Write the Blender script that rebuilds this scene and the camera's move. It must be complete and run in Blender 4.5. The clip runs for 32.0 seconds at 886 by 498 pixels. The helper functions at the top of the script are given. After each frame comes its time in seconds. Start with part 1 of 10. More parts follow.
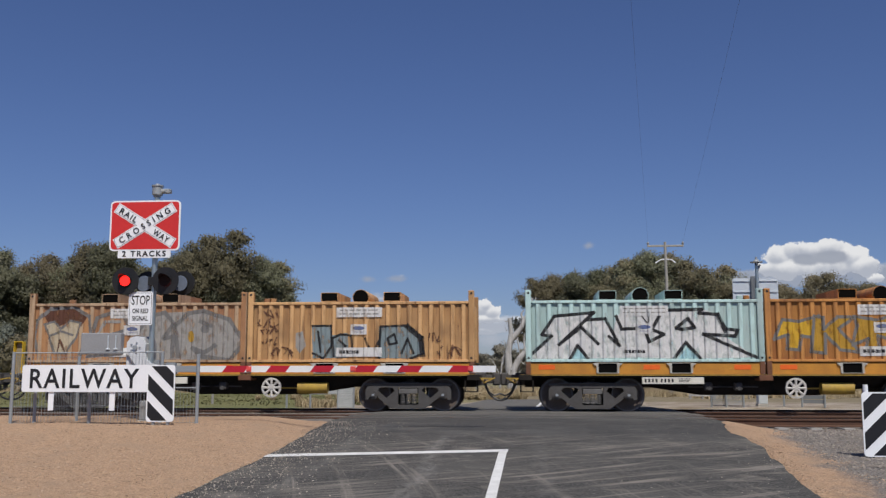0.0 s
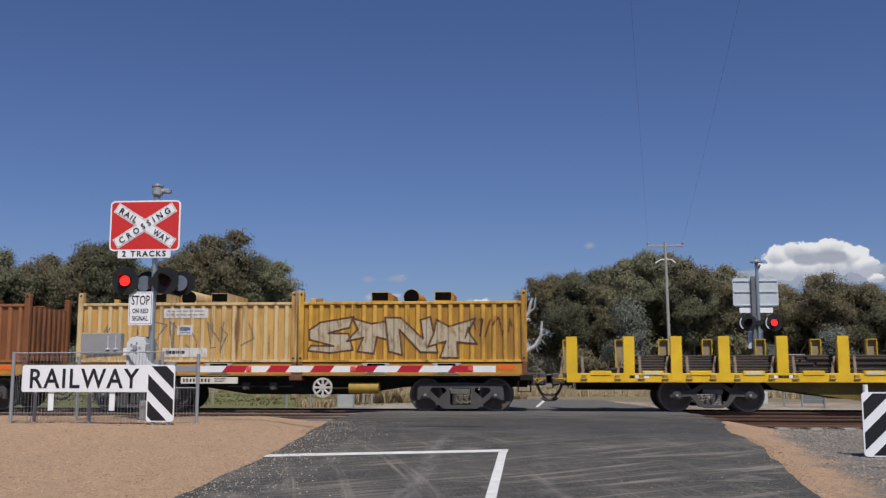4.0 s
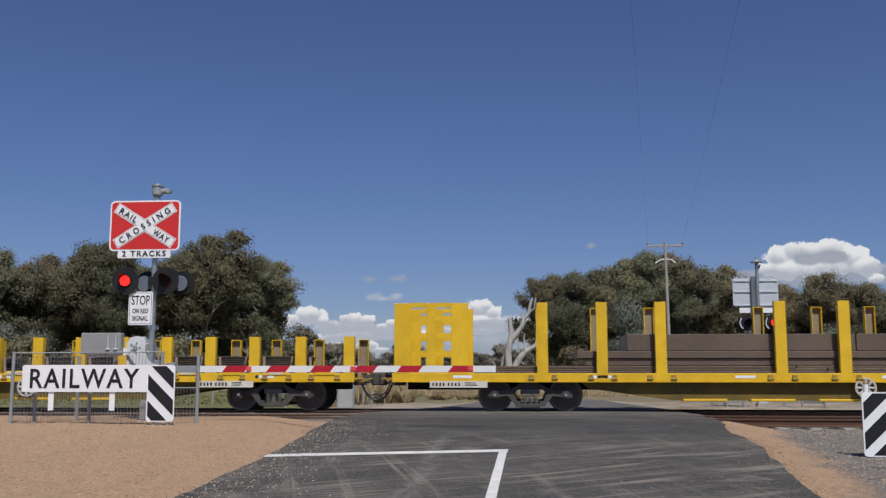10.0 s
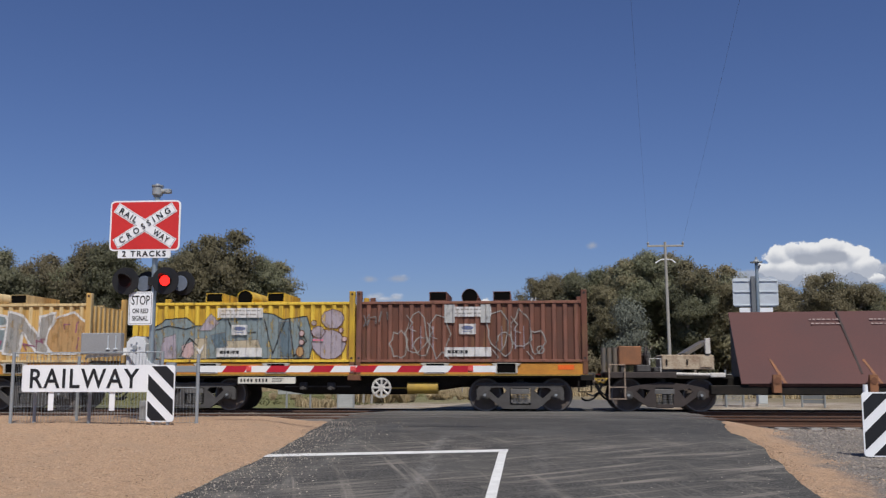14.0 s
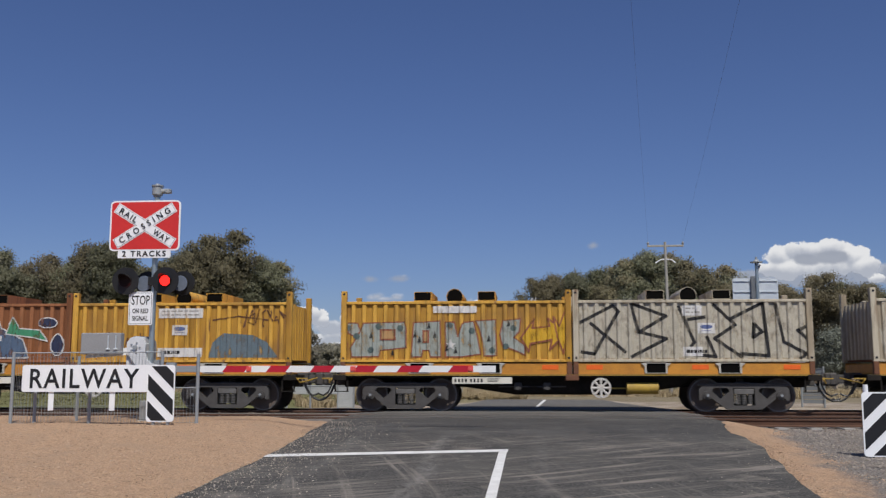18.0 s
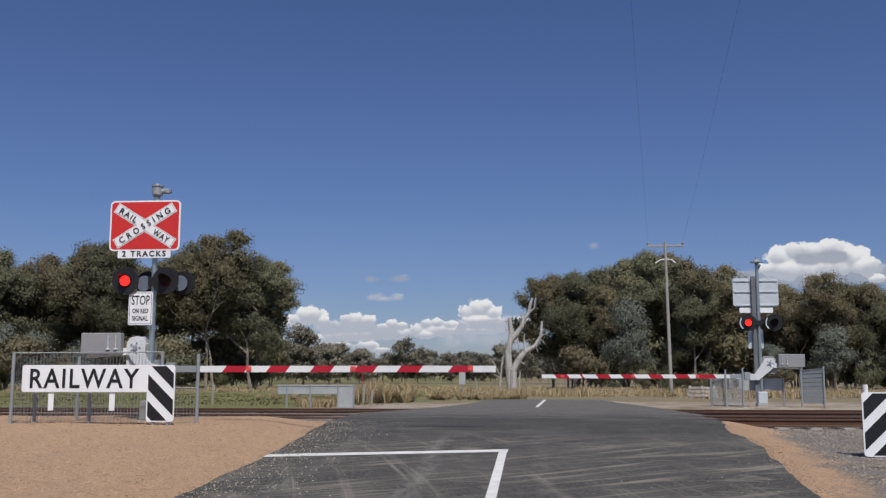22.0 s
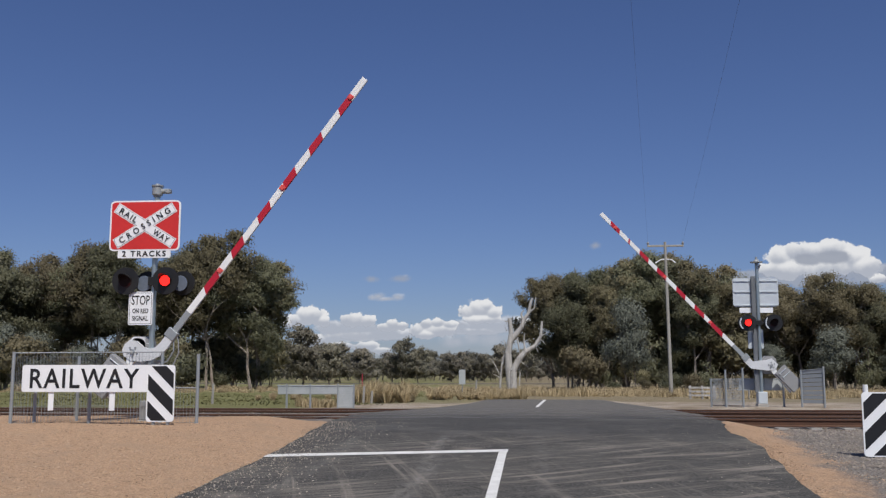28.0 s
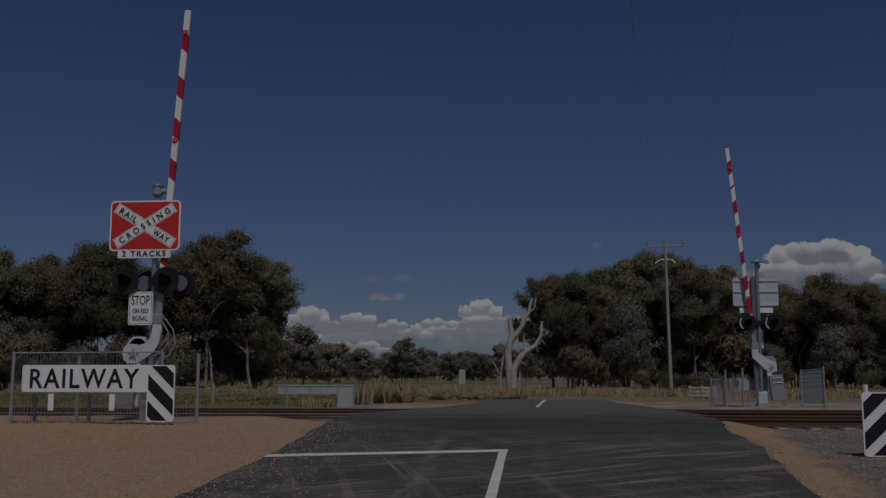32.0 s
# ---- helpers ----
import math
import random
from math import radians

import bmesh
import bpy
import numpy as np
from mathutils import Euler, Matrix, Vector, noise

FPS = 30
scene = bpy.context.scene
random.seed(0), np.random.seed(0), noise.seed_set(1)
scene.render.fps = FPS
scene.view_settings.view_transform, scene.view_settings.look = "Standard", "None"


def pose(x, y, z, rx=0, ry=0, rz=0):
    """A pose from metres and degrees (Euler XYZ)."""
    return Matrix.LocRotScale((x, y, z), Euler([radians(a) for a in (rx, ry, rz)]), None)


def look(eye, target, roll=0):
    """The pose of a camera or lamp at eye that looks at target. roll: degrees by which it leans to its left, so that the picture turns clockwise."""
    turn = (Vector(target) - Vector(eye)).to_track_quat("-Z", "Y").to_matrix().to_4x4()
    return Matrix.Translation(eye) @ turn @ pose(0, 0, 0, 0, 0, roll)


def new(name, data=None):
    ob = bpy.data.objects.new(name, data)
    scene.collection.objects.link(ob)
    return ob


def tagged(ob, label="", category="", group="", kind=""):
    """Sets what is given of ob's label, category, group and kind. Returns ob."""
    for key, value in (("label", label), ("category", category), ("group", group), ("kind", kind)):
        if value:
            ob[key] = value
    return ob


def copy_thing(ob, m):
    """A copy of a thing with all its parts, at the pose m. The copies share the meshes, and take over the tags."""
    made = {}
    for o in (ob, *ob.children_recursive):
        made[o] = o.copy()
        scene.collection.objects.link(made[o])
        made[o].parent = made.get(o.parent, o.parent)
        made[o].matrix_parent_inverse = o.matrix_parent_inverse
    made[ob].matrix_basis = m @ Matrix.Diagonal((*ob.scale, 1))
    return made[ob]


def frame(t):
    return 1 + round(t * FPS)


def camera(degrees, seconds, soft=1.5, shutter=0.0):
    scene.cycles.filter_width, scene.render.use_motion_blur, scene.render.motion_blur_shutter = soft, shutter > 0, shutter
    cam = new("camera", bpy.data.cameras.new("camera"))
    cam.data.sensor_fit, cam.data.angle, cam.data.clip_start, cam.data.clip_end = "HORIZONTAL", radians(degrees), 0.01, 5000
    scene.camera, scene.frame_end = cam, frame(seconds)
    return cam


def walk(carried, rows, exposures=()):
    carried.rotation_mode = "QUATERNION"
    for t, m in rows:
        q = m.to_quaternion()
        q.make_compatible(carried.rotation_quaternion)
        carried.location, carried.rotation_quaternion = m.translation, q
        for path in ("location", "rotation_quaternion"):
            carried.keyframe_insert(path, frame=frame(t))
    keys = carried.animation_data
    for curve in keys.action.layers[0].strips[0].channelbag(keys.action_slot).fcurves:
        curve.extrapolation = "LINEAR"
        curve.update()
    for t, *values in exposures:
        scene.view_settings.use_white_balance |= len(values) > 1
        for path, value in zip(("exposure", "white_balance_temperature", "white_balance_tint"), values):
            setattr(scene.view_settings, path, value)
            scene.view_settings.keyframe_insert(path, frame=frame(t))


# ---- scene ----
cam = camera(49.52, 32.0, soft=1.3, shutter=0.04)
EYE = pose(0, 0, 0.97, 97.407, 0, 4.9)
FADE = [(0.0, 0.0), (1.3, 0.0), (2.0, 0.05), (2.7, 0.0), (6.3, 0.0), (7.0, -0.1), (8.4, -0.1), (9.2, -0.05), (11.5, -0.04), (13.0, 0.0), (14.0, 0.06), (15.5, 0.03), (17.0, 0.0), (31.0, 0.0), (31.3, -0.33), (31.6, -0.93), (32.0, -1.92)]
walk(cam, [(0.0, EYE), (32.0, EYE)], FADE)

# ---- world and sun ----
SUN_AZ, SUN_EL = 160.0, 57.0      # compass bearing seen from +Y, clockwise
world = bpy.data.worlds.new("sky")
scene.world = world
world.use_nodes = True
wn, wl = world.node_tree.nodes, world.node_tree.links
sky = wn.new("ShaderNodeTexSky")
sky.sky_type, sky.sun_disc = "NISHITA", False
sky.sun_elevation, sky.sun_rotation = radians(SUN_EL), radians(SUN_AZ)
sky.air_density, sky.dust_density, sky.ozone_density = 1.0, 0.3, 4.0
wn["Background"].inputs["Strength"].default_value = 0.056
tint = wn.new("ShaderNodeMix")
tint.data_type, tint.blend_type = "RGBA", "MULTIPLY"
tint.inputs["Factor"].default_value = 1.0
tint.inputs["B"].default_value = (0.85, 0.91, 1.255, 1)
wl.new(sky.outputs[0], tint.inputs["A"])
wl.new(tint.outputs["Result"], wn["Background"].inputs["Color"])
sun = new("sun", bpy.data.lights.new("sun", "SUN"))
sun.data.energy, sun.data.angle, sun.data.color = 4.1, radians(0.55), (1.0, 0.965, 0.91)
az, el = radians(SUN_AZ), radians(SUN_EL)
TO_SUN = Vector((math.sin(az) * math.cos(el), math.cos(az) * math.cos(el), math.sin(el)))
sun.matrix_world = look(TO_SUN * 300, (0, 0, 0))
# ---- materials ----
def mat(name, col, rough=0.6, metal=0.0, col2=None, scale=3.0, fine=40.0, mix=0.5, bump=0.15, stretch=(1, 1, 1), vary=0.0, emit=0.0, spec=0.4):
    """A painted, metal or earthen surface: two colours mixed by a coarse and a fine noise, with fine relief."""
    m = bpy.data.materials.new(name)
    m.use_nodes = True
    n, l = m.node_tree.nodes, m.node_tree.links
    b = n["Principled BSDF"]
    b.inputs["Roughness"].default_value, b.inputs["Metallic"].default_value = rough, metal
    b.inputs["Specular IOR Level"].default_value = spec
    col2 = col2 or tuple(c * 0.72 for c in col)
    tc, mp = n.new("ShaderNodeTexCoord"), n.new("ShaderNodeMapping")
    mp.inputs["Scale"].default_value = stretch
    l.new(tc.outputs["Object"], mp.inputs["Vector"])
    big, small = n.new("ShaderNodeTexNoise"), n.new("ShaderNodeTexNoise")
    big.inputs["Scale"].default_value, big.inputs["Detail"].default_value = scale, 5
    small.inputs["Scale"].default_value, small.inputs["Detail"].default_value = fine, 3
    for t in (big, small):
        l.new(mp.outputs[0], t.inputs["Vector"])
    add = n.new("ShaderNodeMath")
    add.operation = "ADD"
    l.new(big.outputs["Fac"], add.inputs[0]), l.new(small.outputs["Fac"], add.inputs[1])
    ramp = n.new("ShaderNodeMapRange")
    ramp.inputs["From Min"].default_value, ramp.inputs["From Max"].default_value = 1.0 - 0.35 * (1.2 - mix), 1.0 + 0.6 * (1.2 - mix)
    l.new(add.outputs[0], ramp.inputs["Value"])
    cm = n.new("ShaderNodeMix")
    cm.data_type = "RGBA"
    cm.inputs["A"].default_value, cm.inputs["B"].default_value = (*col, 1), (*col2, 1)
    l.new(ramp.outputs[0], cm.inputs["Factor"])
    out = cm.outputs["Result"]
    if vary:
        info, hsv, mr = n.new("ShaderNodeObjectInfo"), n.new("ShaderNodeHueSaturation"), n.new("ShaderNodeMapRange")
        mr.inputs["To Min"].default_value, mr.inputs["To Max"].default_value = 1 - vary, 1 + vary
        l.new(info.outputs["Random"], mr.inputs["Value"]), l.new(mr.outputs[0], hsv.inputs["Value"])
        l.new(out, hsv.inputs["Color"])
        out = hsv.outputs[0]
    l.new(out, b.inputs["Base Color"])
    if bump:
        bp = n.new("ShaderNodeBump")
        bp.inputs["Strength"].default_value, bp.inputs["Distance"].default_value = bump, 0.02
        l.new(small.outputs["Fac"], bp.inputs["Height"]), l.new(bp.outputs[0], b.inputs["Normal"])
    if emit:
        b.inputs["Emission Color"].default_value, b.inputs["Emission Strength"].default_value = (*col, 1), emit
    return m


GALV = mat("galvanised_steel", (0.33, 0.35, 0.36), 0.55, 0.35, (0.3, 0.32, 0.33), 6, 90, bump=0.05)
ZINC = mat("dull_zinc_sheet", (0.46, 0.48, 0.48), 0.55, 0.2, (0.34, 0.36, 0.36), 4, 60, bump=0.06)
ARM_PAINT = mat("pale_grey_paint", (0.66, 0.67, 0.68), 0.5, 0, (0.52, 0.53, 0.54), 4, 50, bump=0.05)
POLE_STEEL = mat("galvanised_pole", (0.44, 0.5, 0.5), 0.38, 0.75, (0.34, 0.39, 0.39), 5, 60, bump=0.04, stretch=(1, 1, 0.2))
# grey for the strip that paints the far pole's dark side
POLE_SHADE = mat("pole_shade_grey", (0.16, 0.17, 0.18), 0.6, 0, (0.1, 0.105, 0.115), 3, 40, bump=0.05)
GREY_PAINT = mat("grey_paint", (0.3, 0.3, 0.3), 0.55, 0.0, (0.24, 0.24, 0.24), 3, 60, bump=0.05)
SHEET_WHITE = mat("sign_white", (0.84, 0.85, 0.86), 0.4, 0, (0.76, 0.77, 0.78), 2, 30, bump=0.02)
LAMP_PINK = mat("boom_lamp_red", (0.75, 0.12, 0.1), 0.35, 0, (0.6, 0.06, 0.06), 20, 60)
SIGN_RED = mat("sign_red", (0.62, 0.035, 0.03), 0.4, 0, (0.52, 0.03, 0.03), 2, 30, bump=0.02)
SIGN_BLACK = mat("sign_black", (0.012, 0.012, 0.014), 0.45, 0, (0.02, 0.02, 0.022), 3, 30, bump=0.02)
LAMP_BLACK = mat("lamp_black", (0.01, 0.01, 0.011), 0.5, 0, (0.018, 0.018, 0.018), 3, 30, bump=0.03)
LENS_DARK = mat("dark_red_lens", (0.02, 0.012, 0.012), 0.6, 0, (0.012, 0.008, 0.008), 20, 90, bump=0.05, spec=0.1)
LENS_LIT = mat("glowing_red_lens", (1.0, 0.016, 0.012), 0.3, 0, (1.0, 0.03, 0.02), 20, 90, emit=2.4)
LENS_BACK = mat("grey_lamp_back", (0.13, 0.155, 0.2), 0.6, 0, (0.1, 0.12, 0.155), 20, 90)
STEEL_DARK = mat("bogie_steel", (0.082, 0.077, 0.073), 0.75, 0.0, (0.045, 0.039, 0.035), 5, 50, bump=0.2)
# black put inside ducts, pockets and the open bay as their shade
SHADE_BLACK = mat("shade_black", (0.005, 0.005, 0.005), 1.0, 0, (0.008, 0.007, 0.006), 4, 40, bump=0.0, spec=0.0)
UNDER_BLACK = mat("underframe_black", (0.013, 0.012, 0.011), 0.8, 0, (0.035, 0.028, 0.022), 4, 40, bump=0.15, spec=0.15)
SPRING_STEEL = mat("spring_steel", (0.15, 0.145, 0.138), 0.6, 0.0, (0.07, 0.062, 0.055), 8, 60)
WHEEL = mat("wheel_steel", (0.13, 0.1, 0.082), 0.65, 0.1, (0.06, 0.047, 0.04), 6, 60)
TREAD = mat("bright_tread", (0.2, 0.19, 0.18), 0.45, 0.7, (0.11, 0.1, 0.095), 8, 60)
RAIL_RUST = mat("rail_rust", (0.11, 0.052, 0.03), 0.8, 0.1, (0.06, 0.035, 0.024), 5, 80)
RAIL_TOP = mat("rail_head", (0.3, 0.28, 0.26), 0.35, 0.9, (0.2, 0.17, 0.14), 3, 60)
CONCRETE = mat("concrete", (0.4, 0.38, 0.35), 0.85, 0, (0.28, 0.26, 0.23), 4, 50, bump=0.3)
YELLOW = mat("wagon_yellow", (0.8, 0.51, 0.02), 0.5, 0, (0.6, 0.35, 0.018), 2.5, 40, bump=0.08, vary=0.06)
# belly yellow darkened for grime and for the shade under the deck
YELLOW_DIRT_SHADE = mat("wagon_belly_dirt_shade", (0.2, 0.135, 0.02), 0.7, 0, (0.05, 0.038, 0.016), 1.2, 30, bump=0.1)
BRIGHT_YELLOW = mat("mustard_yellow", (0.42, 0.27, 0.035), 0.65, 0, (0.2, 0.13, 0.04), 4, 40)
POCKET_PALE = mat("pale_pocket_paint", (0.52, 0.5, 0.44), 0.6, 0, (0.34, 0.29, 0.22), 5, 45)
PLATE_PALE = mat("pale_plate", (0.72, 0.69, 0.6), 0.6, 0, (0.55, 0.5, 0.4), 4, 60)
ALLOY = mat("bare_aluminium", (0.62, 0.66, 0.68), 0.45, 0.25, (0.5, 0.54, 0.57), 5, 60, bump=0.04)
STRAP_PALE = mat("dusty_strap", (0.4, 0.31, 0.23), 0.5, 0.2, (0.24, 0.16, 0.11), 6, 50)
STRAP_RUST = mat("rusty_strap", (0.15, 0.085, 0.055), 0.8, 0, (0.09, 0.055, 0.04), 4, 50)
RUST_BOGIE = mat("rusty_bogie", (0.055, 0.042, 0.037), 0.8, 0, (0.03, 0.024, 0.022), 5, 50, bump=0.2)
GRIME = mat("grimy_panel", (0.1, 0.097, 0.094), 0.6, 0, (0.2, 0.145, 0.085), 1.6, 9, bump=0.15, stretch=(1.6, 1, 0.5))
BEARER = mat("weathered_bearer", (0.33, 0.175, 0.07), 0.8, 0, (0.16, 0.085, 0.045), 2, 40, stretch=(0.3, 1, 3))
WORN_RUST = mat("patchy_rust", (0.3, 0.13, 0.06), 0.85, 0, (0.13, 0.07, 0.045), 3, 40, bump=0.3)
LINING = mat("stanchion_lining", (0.3, 0.24, 0.15), 0.8, 0, (0.2, 0.16, 0.1), 4, 40)
PAD = mat("cream_pad", (0.7, 0.62, 0.42), 0.6, 0, (0.55, 0.46, 0.28), 5, 50)
CHEST_CREAM = mat("rusty_cream_paint", (0.48, 0.4, 0.29), 0.7, 0, (0.2, 0.11, 0.06), 3, 25, bump=0.15)
CHALK = mat("chalk", (0.36, 0.3, 0.27), 0.9, 0, (0.22, 0.15, 0.13), 12, 80)
HAND_WHITE = mat("handwheel_white", (0.62, 0.59, 0.54), 0.5, 0, (0.4, 0.36, 0.31), 6, 50)
ORANGE_RACK = mat("rack_orange", (0.6, 0.27, 0.035), 0.55, 0, (0.36, 0.15, 0.03), 2.5, 45, bump=0.08, vary=0.08)
AQUA_RACK = mat("rack_aqua", (0.46, 0.6, 0.55), 0.55, 0, (0.36, 0.5, 0.46), 2.5, 45, bump=0.08, vary=0.06)
RUST = mat("rust", (0.2, 0.085, 0.045), 0.85, 0.1, (0.1, 0.05, 0.03), 4, 60, bump=0.3)
# black steel, made darker still for the shade of its overhang
PLATE_BLACK = mat("black_shaded_plate", (0.0065, 0.005, 0.0053), 0.75, 0.0, (0.011, 0.008, 0.0075), 1.5, 30, bump=0.08, spec=0.12)
PLATE_MAROON = mat("maroon_steel_plate", (0.105, 0.042, 0.035), 0.6, 0.1, (0.075, 0.037, 0.034), 0.6, 25, bump=0.06)
SLAB_BROWN = mat("brown_plate_steel", (0.12, 0.09, 0.07), 0.45, 0.2, (0.2, 0.145, 0.105), 0.9, 20, bump=0.05)
SLAB = mat("rolled_steel", (0.055, 0.05, 0.047), 0.5, 0.4, (0.1, 0.07, 0.05), 1.5, 30, bump=0.06)
REFLECT_RED = mat("red_reflector", (0.34, 0.025, 0.05), 0.4, 0, (0.24, 0.03, 0.045), 9, 60)
REFLECT_ORANGE = mat("orange_reflector", (0.85, 0.15, 0.02), 0.35, 0, (0.7, 0.12, 0.02), 9, 60)
BOOM_RED = mat("boom_red", (0.46, 0.013, 0.03), 0.45, 0, (0.38, 0.012, 0.03), 3, 40, bump=0.03)
BOOM_WHITE = mat("boom_white", (0.8, 0.8, 0.79), 0.45, 0, (0.7, 0.7, 0.68), 3, 40, bump=0.03)
POLE_WOOD = mat("weathered_pole", (0.38, 0.365, 0.33), 0.9, 0, (0.22, 0.205, 0.18), 3, 30, bump=0.4, stretch=(4, 4, 0.4))
BARK = mat("gum_bark", (0.34, 0.29, 0.24), 0.9, 0, (0.14, 0.115, 0.095), 2, 14, bump=0.4, stretch=(2, 2, 0.6))
DEADWOOD = mat("bleached_wood", (0.5, 0.48, 0.45), 0.85, 0, (0.2, 0.185, 0.17), 2, 9, bump=0.8, stretch=(3, 3, 0.5))
ROAD_WHITE = mat("road_marking", (0.72, 0.71, 0.68), 0.7, 0, (0.5, 0.49, 0.46), 5, 70, bump=0.1)


def leaf_material(name, col, col2, thin=0.0, spread=0.0):
    """Leaves, each clump a little different, and slightly see-through."""
    m = bpy.data.materials.new(name)
    m.use_nodes = True
    n, l = m.node_tree.nodes, m.node_tree.links
    b = n["Principled BSDF"]
    geo, cm = n.new("ShaderNodeNewGeometry"), n.new("ShaderNodeMix")
    cm.data_type = "RGBA"
    cm.inputs["A"].default_value, cm.inputs["B"].default_value = (*col, 1), (*col2, 1)
    l.new(geo.outputs["Random Per Island"], cm.inputs["Factor"])
    tone = cm.outputs["Result"]
    if spread:
        info, hsv = n.new("ShaderNodeObjectInfo"), n.new("ShaderNodeHueSaturation")
        for key, lo, hi in (("Value", 1 - spread, 1 + spread), ("Hue", 0.487, 0.509)):
            mr, k = n.new("ShaderNodeMapRange"), n.new("ShaderNodeMath")
            k.operation, k.inputs[1].default_value = "FRACT", 0.0
            mul = n.new("ShaderNodeMath")
            mul.operation, mul.inputs[1].default_value = "MULTIPLY", 1.0 if key == "Value" else 17.0
            mr.inputs["To Min"].default_value, mr.inputs["To Max"].default_value = lo, hi
            l.new(info.outputs["Random"], mul.inputs[0]), l.new(mul.outputs[0], k.inputs[0])
            l.new(k.outputs[0], mr.inputs["Value"]), l.new(mr.outputs[0], hsv.inputs[key])
        l.new(tone, hsv.inputs["Color"])
        tone = hsv.outputs[0]
    l.new(tone, b.inputs["Base Color"])
    b.inputs["Roughness"].default_value = 0.7
    b.inputs["Specular IOR Level"].default_value = 0.15
    if thin:
        tr, mx = n.new("ShaderNodeBsdfTranslucent"), n.new("ShaderNodeMixShader")
        mx.inputs[0].default_value = thin
        l.new(tone, tr.inputs["Color"])
        l.new(b.outputs[0], mx.inputs[1]), l.new(tr.outputs[0], mx.inputs[2])
        l.new(mx.outputs[0], n["Material Output"].inputs["Surface"])
    return m


LEAF = leaf_material("gum_leaves", (0.19, 0.2, 0.125), (0.255, 0.25, 0.165), 0.5, 0.22)
LEAF_BROWN = leaf_material("olive_brown_leaves", (0.215, 0.195, 0.12), (0.28, 0.245, 0.155), 0.5, 0.22)
LEAF_GREY = leaf_material("grey_green_leaves", (0.16, 0.175, 0.14), (0.21, 0.22, 0.18), 0.25)
# paler than the near leaves: haze of distance put into the leaf colour
LEAF_FAR_HAZE = leaf_material("hazed_far_leaves", (0.25, 0.243, 0.19), (0.33, 0.3, 0.235), 0.45, 0.22)
BLADES = leaf_material("straw_blades", (0.36, 0.28, 0.165), (0.6, 0.49, 0.315), 0.35)
GREEN_BLADES = leaf_material("green_blades", (0.15, 0.16, 0.065), (0.24, 0.215, 0.105), 0.3)
STONES = leaf_material("ballast_stones", (0.13, 0.115, 0.1), (0.32, 0.275, 0.23))
BED_STONES = leaf_material("bed_stones", (0.09, 0.075, 0.06), (0.23, 0.185, 0.15))
PEBBLES = leaf_material("sand_pebbles", (0.25, 0.165, 0.105), (0.5, 0.36, 0.25))
PALE_GRIT = leaf_material("pale_grit", (0.18, 0.155, 0.13), (0.46, 0.4, 0.33))


